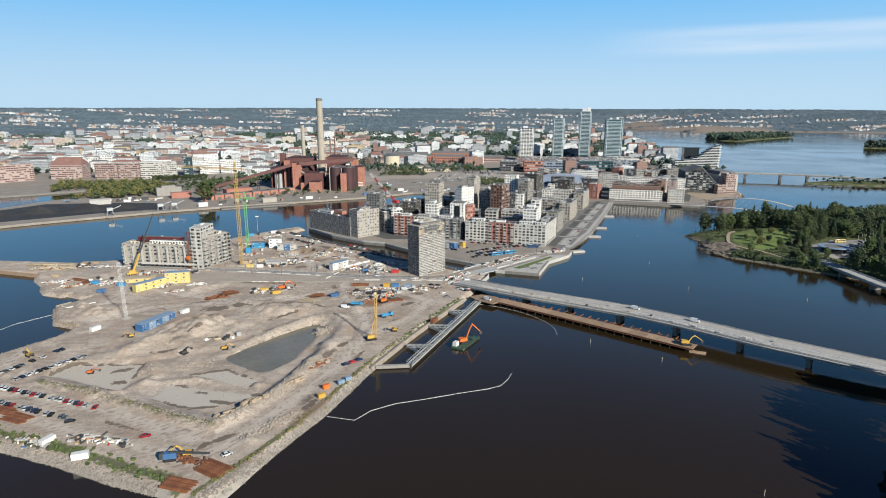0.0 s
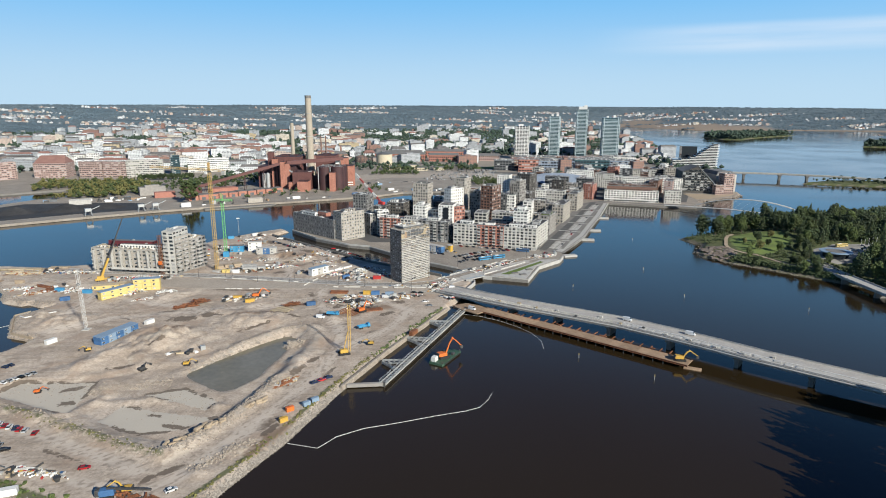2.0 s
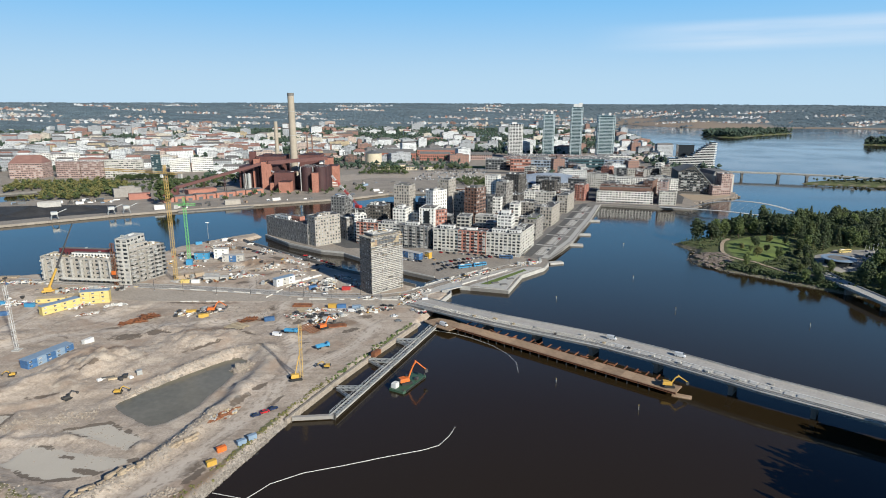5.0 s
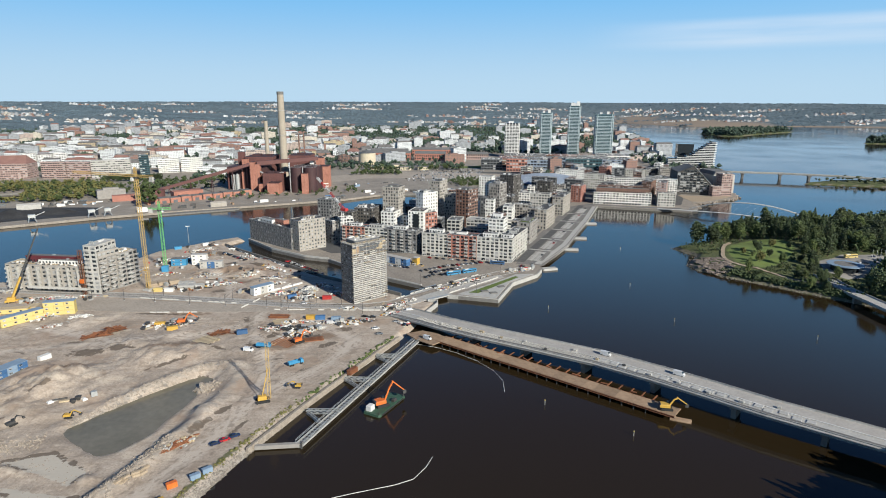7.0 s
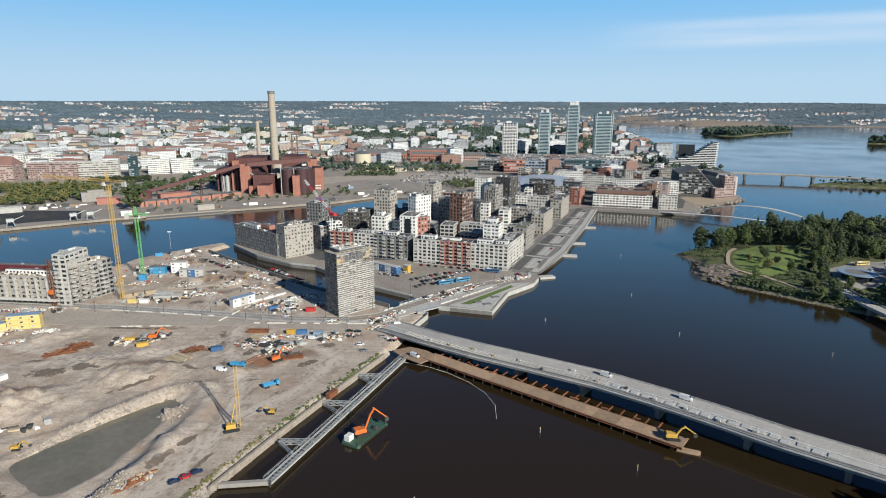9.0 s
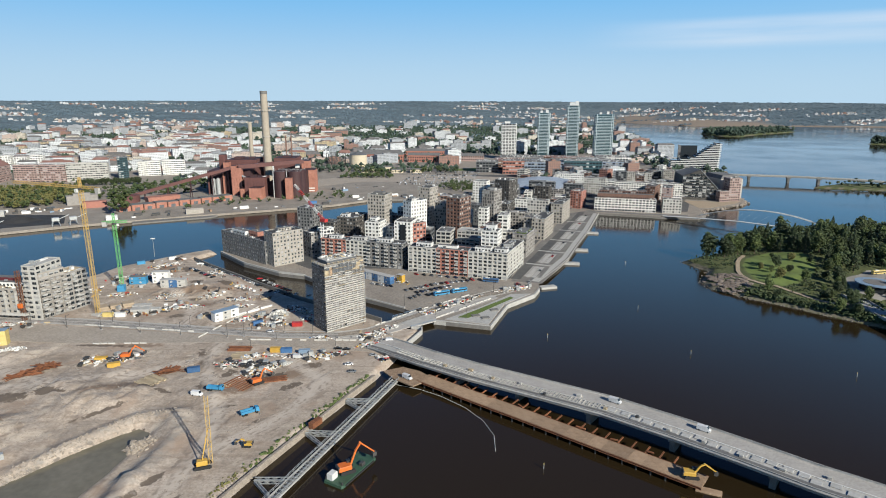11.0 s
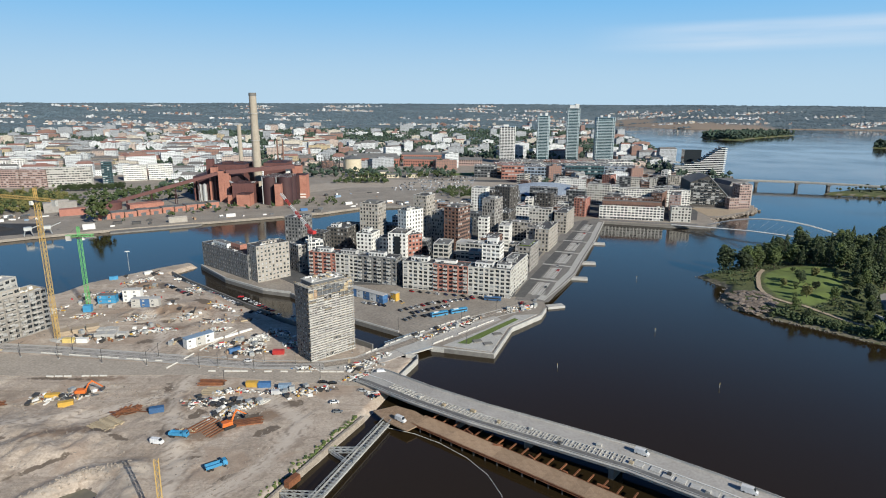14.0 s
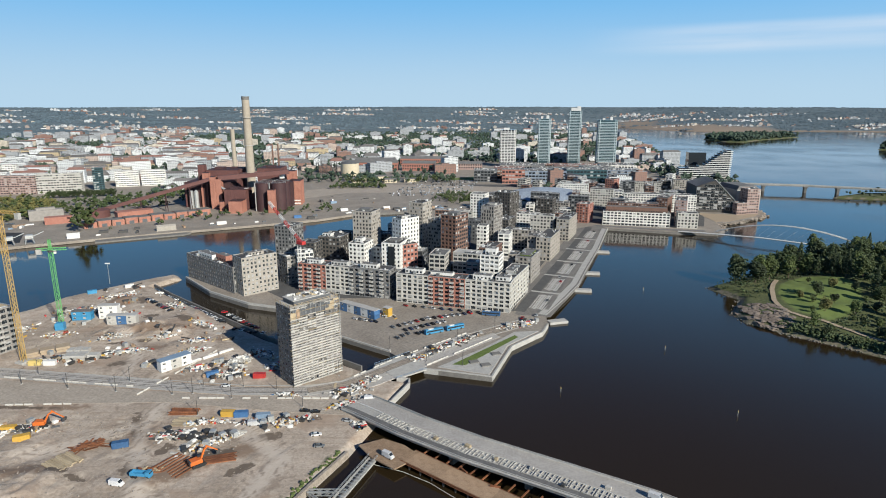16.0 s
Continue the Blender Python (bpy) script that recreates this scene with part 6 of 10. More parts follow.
tower(194, 1550, 33, 26, 84, -8, "white", False, "white residential tower with a dense window grid", [(0.4, 0.5, 12, 10, 4)])
tower(284, 1588, 26, 24, 107, -12, "band", True, "slim blue-grey glass tower", [(0.25, 0.5, 5, 12, 5), (0.75, 0.5, 6, 12, 7)])
tower(352, 1588, 27, 26, 124, -12, "band", True, "tallest blue-green glass tower with a white crown", [(0.5, 0.5, 18, 16, 7), (0.8, 0.5, 8, 18, 10)])
tower(409, 1548, 40, 26, 105, -10, "band", True, "broad blue-green glass tower with white ribs", [(0.3, 0.5, 5, 12, 4), (0.7, 0.5, 5, 12, 6)])
for x, y, a, lx, ly, h, m, lab in ((120, 1288, -5, 42, 40, 20, "panel_dark", "dark glazed wing of the mall"), (168, 1262, -5, 40, 40, 24, "brick_red", "dark red clad mall block"),
                                   (208, 1258, -5, 72, 50, 22, "metal_blue", "grey-blue mall block with a flat roof"), (282, 1262, -5, 70, 45, 24, "glass_blue", "tall glazed hall of the mall"),
                                   (350, 1290, -10, 70, 40, 20, "metal_blue", "vaulted metal mall roof"), (160, 1330, -5, 60, 60, 18, "brick_brown", "red-brown block behind the mall"), (235, 1330, -5, 80, 60, 17, "roof_grey", "low dark deck behind the mall"), (330, 1345, -5, 60, 50, 19, "panel", "pale block behind the mall"), (180, 1420, -8, 90, 60, 16, "brick_grey", "grey car park block below the towers"), (290, 1420, -8, 80, 50, 15, "brick_brown", "brown block below the towers"), (385, 1420, -8, 70, 60, 16, "offwhite", "white block below the towers"), (200, 1510, -8, 250, 34, 10, "brick_brown", "red-brown podium below the towers")):
    building((x, y), a, lx, ly, h, max(2, int(h / 5)), m, lab, bay=6.0, ww=4.4, wh=2.6, roof="roof_grey" if m != "brick_brown" else "roof_red", name="mall_block", category="shopping centre", group="blocks of the mall")
vault = Solid()
vs, nn = [], 12
for i in range(nn + 1):
    for j in range(nn + 1):
        u, v = i / nn * 2 - 1, j / nn * 2 - 1
        vs.append((u * 60, v * 45, 5 + 11 * max(0.0, 1 - u * u) * max(0.0, 1 - v * v) ** 0.6 + (3.4 if (i + j) % 2 else 0)))
vault.add(vs, [(i * (nn + 1) + j, (i + 1) * (nn + 1) + j, (i + 1) * (nn + 1) + j + 1, i * (nn + 1) + j + 1) for i in range(nn) for j in range(nn)], 0)
vault.prism([(-60, -45), (60, -45), (60, 45), (-60, 45)], 0, 5, 1)
single("market_hall", vault, [MAT["metal_blue"], MAT["offwhite"]], 212, 1065, 2.6, -12, "low hall with a faceted silver-blue roof", "hall")

# quarter behind the far quay
building((245.9, 888.5), -15, 74, 13, 15.5, 5, "offwhite", "low white balcony block along the far quay", loggia=(2, 0), shop=True, balcony=(0,), bay=4.2, ww=2.4, hut=[(0.5, 0.62, 68, 8.5, 5.6, "brick_brown")])
building((325, 867), -13, 22, 13, 17, 5, "brick_light", "pale brick end block on the far quay", balcony=(0,))
building((341, 884), 66, 34, 12, 28, 8, "brick_pink", "pink-brown stepped block beside the canal street")
building((262, 930), -15, 60, 13, 19, 6, "brick_brown", "brown brick courtyard block")
building((300, 985), -12, 90, 14, 22, 7, "offwhite", "long white stepped apartment block", balcony=(0,), ww=2.0)
building((340, 940), 60, 40, 13, 22, 7, "brick_brown", "dark red brick courtyard block")
building((258, 1000), -20, 30, 16, 26, 8, "brick_light", "cream and yellow apartment block")
building((311, 1119), -40, 14, 20, 25, 8, "brick_red", "narrow red brick block")
building((240, 1100), -15, 40, 14, 20, 6, "offwhite", "white block with red ends", roof="roof_pale")
building((345, 1120), -15, 50, 16, 20, 6, "panel", "grey block near the mall")
building((420, 1130), -15, 60, 16, 22, 7, "brick_beige", "beige block near the shore")
# dark wedge with a sloping glazed roof on the point
wedge = thing("wedge_building", 0, 0, 0, 0, "dark glazed building with a long sloping roof on the point", "apartment building")
W0 = [(390, 974, 35), (411, 968, 44.5), (436, 963, 18)]
W1 = [(406, 1046, 33), (428, 1040, 41), (454, 1040, 22)]
part("wall", Solid().add([(*q[:2], 2.6) for q in W0 + W1] + W0 + W1, [(0, 1, 7, 6), (1, 2, 8, 7), (2, 5, 11, 8), (5, 4, 10, 11), (4, 3, 9, 10), (3, 0, 6, 9)]), MAT["brick_dark"], wedge)
part("roof", Solid().add([(x, y, z_ + 0.4) for x, y, z_ in W0 + W1], [(0, 1, 4, 3), (1, 2, 5, 4)]), MAT["roof_grey"], wedge, "dark grey sloping metal roof")
part("roof_edge", Solid().bar((411, 967.4, 45), (436.2, 962.2, 18.6), 0.5), MAT["steel"], wedge)
for k in range(5):
    a, c = Vector(W0[1]).lerp(Vector(W1[1]), k / 5 + 0.1), Vector(W0[2]).lerp(Vector(W1[2]), k / 5 + 0.1)
    part("roof_rib", Solid().bar(a + Vector((0, 0, 0.7)), c + Vector((0, 0, 0.7)), 0.35), MAT["steel"], wedge)
for (a, c) in ((W0[0], W0[1]), (W0[1], W0[2])):
    d = Vector(c).xy - Vector(a).xy
    an = math.degrees(math.atan2(d.y, d.x))
    for k in range(5):
        u = (k + 0.5) / 5
        q, hi = Vector(a).xy.lerp(Vector(c).xy, u), a[2] + (c[2] - a[2]) * u - 4
        for zz in np.arange(6, hi, 4.2):
            part("window", window_mesh(4.4, 3.4, "dark"), [], wedge).matrix_basis = pose(q.x, q.y, float(zz), 0, 0, an) @ pose(0, -0.12, 0)
building((434, 951), 2, 13, 14, 14, 4, "brick_pink", "low pink-brown brick end block on the point", ww=1.8)
building((449, 957), 4, 16, 18, 31, 9, "brick_pink", "tall pink-brown brick block on the point", ww=1.8)
single("glazed_hall", Solid().prism(corners((0, 0), 0, 34, 46), 0, 27).prism(corners((0, 0), 0, 34, 46), 27, 32, 1, taper=corners((4, 2), 0, 22, 42)), [MAT["panel"], MAT["roof_grey"]], 448, 984, 2.6, 6, "dark hall with a pale blue metal roof", "hall")
point = [(*q, 0.0) for q in ((357, 836), (372, 850), (384, 900), (400, 899), (452, 935), (470, 955), (482, 1010))]
cs, rs = [], []
for _ in range(620):
    q, _a = along(point, random.uniform(40, 220))
    cs.append((q.x + random.gauss(1.5, 2.2), q.y + random.gauss(-1.5, 2.2), random.uniform(-0.2, 2.2)))
    rs.append(random.uniform(0.6, 1.9))
v, f_ = clumps(cs, rs, 0.4, 0.7)
single("shore_stones", raw_mesh("shore_stones", v, f_, [MAT["rubble"]]), [], label="pale stones piled along the point's shore", category="stones", kind="stuff")
sheet("pavement_point", [(386, 905), (402, 904), (450, 938), (466, 956), (430, 950), (388, 962)], 2.75, MAT["sand"], "bare sandy ground on the point", "ground")
# white stepped terrace building by the bay
st = thing("terraced_building", 0, 0, 0, 0, "white stepped building with long balcony bands", "apartment building")
for k in range(16):
    x0 = 501 + (max(0, k - 5) * 17 if k < 8 else 40 + (k - 7) * 4.6 if k < 15 else 78)
    zz = 4 + k * 3.4
    part("glazing", Solid().prism(corners((x0 + 1, 1314 - (x0 - 501) * 0.2), -12, 588 - x0 - 2, 26), zz, zz + 3.4), MAT["glass"], st)
    part("balcony_band", Solid().prism(corners((x0, 1312.5 - (x0 - 501) * 0.2), -12, 590 - x0, 29), zz, zz + 1.3), MAT["white"], st)
single("black_block", Solid().prism(corners((0, 0), 0, 32, 22), 0, 46), MAT["glass"], 540, 1368, 2.6, -8, "dark glazed office block behind the white terraces", "office")

# footbridge with a white arch to the wooded island, and the road bridge over the strait
fb = thing("foot_bridge", 0, 0, 0, 0, "slim white cable-hung footbridge with a leaning arch", "bridge")
FBL = [(318, 846, 3.4), (340, 832, 4.5), (385, 798, 6.5), (426, 768, 5.5), (455, 742, 4)]
part("deck", ribbon(Solid(), FBL, 4.5, 0.6), MAT["white"], fb)
arch = [Vector((358, 842, 4)).lerp(Vector((463, 737, 5)), i / 16) + Vector((0, 0, 15.0 * (1 - (i / 8 - 1) ** 2))) for i in range(17)]
for side in (-1.2, 1.2):
    s = Solid()
    for a, b in zip(arch[:-1], arch[1:]):
        s.bar(a + Vector((side, side, 0)), b + Vector((side, side, 0)), 0.5, 6)
    part("arch", s, MAT["white"], fb)
s = Solid()
for i in range(2, 15):
    q, _ = along(FBL, 30 + i * 8)
    s.bar(arch[i], q, 0.06)
part("hangers", s, MAT["steel"], fb)
rb = thing("strait_bridge", 0, 0, 0, 0, "long low concrete road bridge across the strait", "bridge")
RBL = [(500, 1215, 11), (577, 1186, 12), (648, 1166, 12), (735, 1128, 11.5), (860, 1070, 8)]
part("deck", ribbon(Solid(), RBL, 16, 2.2), MAT["concrete"], rb)
part("parapet", ribbon(Solid(), [(x, y, z + 1) for x, y, z in RBL], 0.5, 1.0, 0, -7.7), MAT["concrete"], rb)
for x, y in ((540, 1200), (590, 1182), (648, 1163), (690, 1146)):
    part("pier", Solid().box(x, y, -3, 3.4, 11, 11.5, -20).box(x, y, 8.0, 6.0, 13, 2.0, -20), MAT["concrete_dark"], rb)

# smaller infill blocks between the mall and the far quay
SMALL = list(enumerate(("panel_dark", "offwhite", "brick_brown", "brick_dark", "brick_pink", "panel")))
SMALLWORD = ("dark panel", "white rendered", "brown brick", "black brick", "pink-brown brick", "grey panel")
ZONE = [[(228, 905), (372, 905), (395, 1150), (225, 1160)], [(105, 945), (235, 930), (240, 1010), (110, 1030)], [(180, 1130), (420, 1120), (440, 1250), (180, 1250)], [(400, 1060), (480, 1060), (500, 1250), (410, 1250)], [(-60, 640), (110, 610), (200, 860), (215, 930), (60, 910), (-20, 790)], [(-60, 640), (110, 610), (200, 860), (215, 930), (60, 910), (-20, 790)]]
tries, put = 0, 0
while put < 84 and tries < 6000:
    tries += 1
    zone = random.choice(ZONE)
    a = np.asarray(zone, float)
    x, y = random.uniform(a[:, 0].min(), a[:, 0].max()), random.uniform(a[:, 1].min(), a[:, 1].max())
    lx, ly, hz, an = random.uniform(12, 30), random.uniform(9, 14), random.choice((9, 12, 14, 16, 18, 21, 24)), random.choice((-15, 75, 60, -25)) + random.uniform(-3, 3)
    cs = corners((x, y), an, lx, ly)
    mid = (Vector(cs[0]) + Vector(cs[2])) / 2
    if any((mid - Vector(f_[0])).length < 9 for f_ in FOOT) or distance([tuple(mid)], zone)[0] < 4 or min(distance(cs, MAIN)) < 8 or math.hypot(mid.x - 265, mid.y - 1095) < 38:
        continue
    if any(max(distance(cs + [tuple(mid)], f_)) > -1.5 or max(distance(f_, cs)) > -1.5 for f_ in FOOT if (mid - Vector(f_[0])).length < 120):
        continue
    put += 1
    k, mt = random.choice((SMALL[0], SMALL[0], SMALL[1], SMALL[2], SMALL[2], SMALL[3], SMALL[4], SMALL[5]))
    building((x, y), an, lx, ly, hz, max(2, int(hz / 3.1)), mt, "%s block %s" % (SMALLWORD[k], "between the new towers" if y < 920 and x < 225 else "between the mall and the quay"), bay=4.2, ww=3.2, wh=1.9,
             roof=random.choice(("roof_grey", "roof_grey", "roof_pale")), group="blocks behind the far quay")

# ---- things on the building site ----
def at_ground(x, y, rot=0.0, up=0.0):
    return pose(x, y, ground(x, y) + up, 0, 0, rot)


WHEEL = Solid().bar((0, -0.11, 0), (0, 0.11, 0), 0.33, 12).mesh("wheel", MAT["rubber"])
BIGWHEEL = Solid().bar((0, -0.2, 0), (0, 0.2, 0), 0.55, 14).mesh("wheel", MAT["rubber"])


def loft(sections, slot=0, solid=None):
    """Skin through cross-sections given as (x, half width, z low, z high)."""
    s = solid or Solid()
    vs = []
    for x, w, z0, z1 in sections:
        vs += [(x, -w, z0), (x, w, z0), (x, w * 0.93, z1), (x, -w * 0.93, z1)]
    k = len(sections)
    fs = [(0, 1, 2, 3), tuple(4 * (k - 1) + i for i in (3, 2, 1, 0))]
    for i in range(k - 1):
        for j in range(4):
            fs.append((4 * i + j, 4 * i + (j + 1) % 4, 4 * i + 4 + (j + 1) % 4, 4 * i + 4 + j)[::-1])
    return s.add(vs, fs, slot)


def car(paint, label):
    c = thing("car", 0, 0, 0, 0, label, "car", "parked cars")
    part("body", loft([(-2.15, 0.78, 0.4, 0.75), (-2.0, 0.86, 0.28, 0.88), (-0.9, 0.88, 0.22, 0.92), (0.8, 0.88, 0.22, 0.92), (1.9, 0.85, 0.26, 0.78), (2.2, 0.74, 0.38, 0.62)]), MAT[paint], c)
    part("cabin_glass", loft([(-1.75, 0.74, 0.85, 0.95), (-1.1, 0.72, 0.88, 1.38), (0.25, 0.72, 0.88, 1.40), (1.15, 0.74, 0.85, 0.95)]), MAT["glass"], c)
    part("roof_panel", Solid().box(-0.42, 0, 1.37, 1.45, 1.28, 0.06, 0, 0, 0.03), MAT[paint], c)
    for x in (-1.35, 1.35):
        for y in (-0.8, 0.8):
            part("wheel", WHEEL, [], c).matrix_basis = pose(x, y, 0.33)
    return c


def van(paint, label, long=5.4):
    c = thing("van", 0, 0, 0, 0, label, "van", "vans and lorries")
    h = long / 2
    part("body", loft([(-h, 0.98, 0.4, 2.3), (h - 1.5, 0.98, 0.3, 2.35), (h - 0.8, 0.96, 0.3, 1.5), (h, 0.9, 0.4, 1.1)]), MAT[paint], c)
    part("windscreen", loft([(h - 1.42, 0.9, 1.45, 2.3), (h - 0.78, 0.88, 1.4, 1.56)]), MAT["glass"], c)
    for x in (-h + 1.0, h - 1.0):
        for y in (-0.88, 0.88):
            part("wheel", WHEEL, [], c).matrix_basis = pose(x, y, 0.33)
    return c


def bus(paint, label, long=12.0):
    c = thing("bus", 0, 0, 0, 0, label, "bus", "parked buses")
    part("body", Solid().box(0, 0, 0.4, long, 2.5, 2.7, 0, 0, 0.2), MAT[paint], c)
    part("window_band", Solid().box(0, 0, 1.5, long * 0.94, 2.56, 0.95), MAT["glass"], c)
    part("roof_unit", Solid().box(-long * 0.2, 0, 3.1, long * 0.3, 1.7, 0.3, 0, 0, 0.08), MAT["white"], c)
    for x in (-long * 0.3, long * 0.32):
        for y in (-1.1, 1.1):
            part("wheel", BIGWHEEL, [], c).matrix_basis = pose(x, y, 0.55)
    return c


def dump_truck(cab, bed, label):
    c = thing("dump_truck", 0, 0, 0, 0, label, "truck", "lorries on the site")
    part("chassis", Solid().box(0, 0, 0.7, 8.2, 1.2, 0.35), MAT["steel_dark"], c)
    part("cab", loft([(2.5, 1.2, 0.8, 2.9), (3.9, 1.2, 0.7, 2.9), (4.2, 1.15, 0.7, 1.9)]), MAT[cab], c)
    part("windscreen", Solid().box(4.02, 0, 1.9, 0.2, 2.0, 0.8), MAT["glass"], c)
    s = Solid().box(-0.9, 0, 1.1, 6.0, 2.5, 0.15)
    s.box(-0.9, -1.22, 1.2, 6.0, 0.1, 1.1).box(-0.9, 1.22, 1.2, 6.0, 0.1, 1.1).box(-3.9, 0, 1.2, 0.1, 2.4, 1.1).box(2.1, 0, 1.2, 0.1, 2.4, 1.5)
    part("tipper_bed", s, MAT[bed], c)
    for x in (-2.9, -1.6, 3.1):
        for y in (-1.05, 1.05):
            part("wheel", BIGWHEEL, [], c).matrix_basis = pose(x, y, 0.55)
    return c


def excavator(paint, label, reach=1.0, fold=0.0, scale=1.0):
    c = thing("excavator", 0, 0, 0, 0, label, "excavator", "excavators on the site")
    for y in (-1.2, 1.2):
        part("track", loft([(-2.0, 0.3, 0.25, 0.65), (-1.7, 0.3, 0.0, 0.95), (1.7, 0.3, 0.0, 0.95), (2.0, 0.3, 0.25, 0.65)]), MAT["rubber"], c).matrix_basis = pose(0, y, 0)
    part("house", Solid().box(-0.7, 0, 1.05, 3.4, 2.6, 1.15, 0, 0, 0.2), MAT[paint], c)
    part("cab", Solid().box(0.9, 0.75, 1.1, 1.5, 1.0, 1.75, 0, 0, 0.15), MAT["glass"], c)
    part("counterweight", Solid().box(-2.3, 0, 1.15, 0.6, 2.5, 1.1, 0, 0, 0.2), MAT["steel_dark"], c)
    k = Vector((3.4 * reach, 0, 5.0 - fold))
    e = Vector((6.6 * reach, 0, 2.6 - fold * 0.4))
    s = Solid().bar((0.9, -0.2, 1.8), k * 0.55 + Vector((0.3, -0.2, 1.5)), 0.34).bar(k * 0.55 + Vector((0.3, -0.2, 1.5)), k, 0.30)
    part("boom", s, MAT[paint], c)
    part("stick", Solid().bar(k + Vector((-0.4, 0, 0.3)), e, 0.26, 4, 0, 0.2), MAT[paint], c)
    part("bucket", loft([(-0.6, 0.55, -0.9, -0.1), (0.0, 0.6, -1.1, 0.1), (0.5, 0.6, -0.8, 0.0)]), MAT["steel_dark"], c).matrix_basis = pose(*e)
    c.scale = (scale,) * 3
    return c


def container(paint, label, long=6.1, high=2.6, wide=2.44):
    s = Solid().box(0, 0, 0, long, wide, high)
    k = int(long / 0.6)
    for i in range(k):
        for y in (-wide / 2 - 0.03, wide / 2 + 0.03):
            s.box(-long / 2 + (i + 0.5) * long / k, y, 0.2, long / k * 0.5, 0.06, high - 0.4)
    c = thing("container", 0, 0, 0, 0, label, "container", "containers on the site")
    part("shell", s, MAT[paint], c)
    part("door", Solid().box(long / 2 + 0.04, -wide / 4, 0.15, 0.06, wide * 0.46, high - 0.3), MAT[paint], c)
    part("door", Solid().box(long / 2 + 0.04, wide / 4, 0.15, 0.06, wide * 0.46, high - 0.3), MAT[paint], c)
    return c


def barracks(cols, floors, wall, roof, label, unit=6.0, deep=5.0, alt=None):
    c = thing("site_barracks", 0, 0, 0, 0, label, "site office", "site offices")
    for f in range(floors):
        for i in range(cols):
            m = part("module", Solid().box(0, 0, 0, unit - 0.12, deep, 2.8, 0, 0, 0.06), MAT[alt if alt and i % 2 else wall], c)
            m.matrix_basis = pose((i - (cols - 1) / 2) * unit, 0, 0.2 + f * 2.9)
            for y, r in ((-deep / 2 - 0.03, 0), (deep / 2 + 0.03, 180)):
                o = part("window", window_mesh(1.6, 1.2, "white"), [], m)
                o.matrix_basis = pose(-1.0 if r == 0 else 1.0, y, 1.0, 0, 0, r)
    top = 0.2 + floors * 2.9
    part("roof", Solid().box(0, 0, top, cols * unit + 0.4, deep + 0.6, 0.25, 0, 0, 0.05), MAT[roof], c)
    return c


def tower_crane(x, y, high, jib, back, turn, paint, label):
    c = thing("tower_crane", x, y, ground(x, y), turn, label, "tower crane", "tower cranes")
    part("base", Solid().box(0, 0, 0, 6, 6, 1.2, 0, 0, 0.2), MAT["concrete"], c)
    part("mast", Solid().lattice((0, 0, 1.2), (0, 0, high), 2.0, 2.6, 0.17), MAT[paint], c)
    part("slewing_ring", Solid().bar((0, 0, high), (0, 0, high + 1.2), 1.6, 12), MAT["steel_dark"], c)
    part("cab", Solid().box(1.6, 1.8, high - 1.5, 1.8, 1.4, 2.2, 0, 0, 0.15), MAT["white"], c)
    part("jib", Solid().lattice((0, 0, high + 1.8), (jib, 0, high + 1.8), 1.4, 2.4, 0.17), MAT[paint], c)
    if back:
        part("counter_jib", Solid().lattice((0, 0, high + 1.8), (-back, 0, high + 1.8), 1.3, 2.4, 0.14), MAT[paint], c)
        part("counterweight", Solid().box(-back + 1.5, 0, high - 1.4, 3, 1.6, 3.2), MAT["concrete"], c)
    part("apex", Solid().lattice((0, 0, high + 1.2), (0, 0, high + 8), 1.2, 2.0, 0.18), MAT[paint], c)
    if back:
        part("tie", Solid().bar((0, 0, high + 8), (jib * 0.6, 0, high + 2.4), 0.09), MAT["steel_dark"], c)
        part("tie", Solid().bar((0, 0, high + 8), (-back + 1, 0, high + 2.4), 0.09), MAT["steel_dark"], c)
    return c


tower_crane(-174, 506, 82, 62, 16, 158, "crane_yellow", "tall yellow lattice tower crane beside the concrete block")
tower_crane(-185.5, 560, 49, 9, 8, 10, "green", "bright green lattice tower crane by the containers")
single("crane_tarpaulin", Solid().box(0, 0, 0, 5, 4, 4.5, 0, 0, 0.3), MAT["blue_light"], -184, 556, 2.6, 10, "light blue sheeted box at the green crane's foot", "box")
rc = thing("luffing_crane", -53, 646, 2.6, 0, "white and red luffing tower crane between the blocks", "tower crane", "tower cranes")
part("mast", Solid().lattice((0, 0, 0), (0, 0, 34), 2.0, 2.4, 0.24), MAT["white"], rc)
for k in range(6):
    a, b = Vector((1, 0, 36)).lerp(Vector((-28, 26, 62)), k / 6), Vector((1, 0, 36)).lerp(Vector((-28, 26, 62)), (k + 1) / 6)
    part("jib_section", Solid().lattice(a, b, 1.4, 2.2, 0.2), MAT["red" if k % 2 == 0 else "white"], rc)
part("machine_deck", Solid().box(2, -2, 34, 7, 3.5, 2.6, -42, 0, 0.2), MAT["red"], rc)

# crawler rig with yellow mast, pale lattice mast, and the mobile crane
rig = thing("piling_rig", -40, 339, ground(-40, 339), 20, "yellow crawler piling rig with a tall lattice mast", "piling rig")
part("mast", Solid().lattice((0, 0, 1), (0.4, 0, 29), 1.3, 2.0, 0.13), MAT["crane_yellow"], rig)
for y in (-1.8, 1.8):
    part("track", loft([(-3.2, 0.45, 0.3, 0.8), (-2.7, 0.45, 0, 1.2), (2.7, 0.45, 0, 1.2), (3.2, 0.45, 0.3, 0.8)]), MAT["rubber"], rig).matrix_basis = pose(-3, y, 0)
part("house", Solid().box(-3.2, 0, 1.2, 4.0, 2.6, 1.8, 0, 0, 0.25), MAT["yellow"], rig)
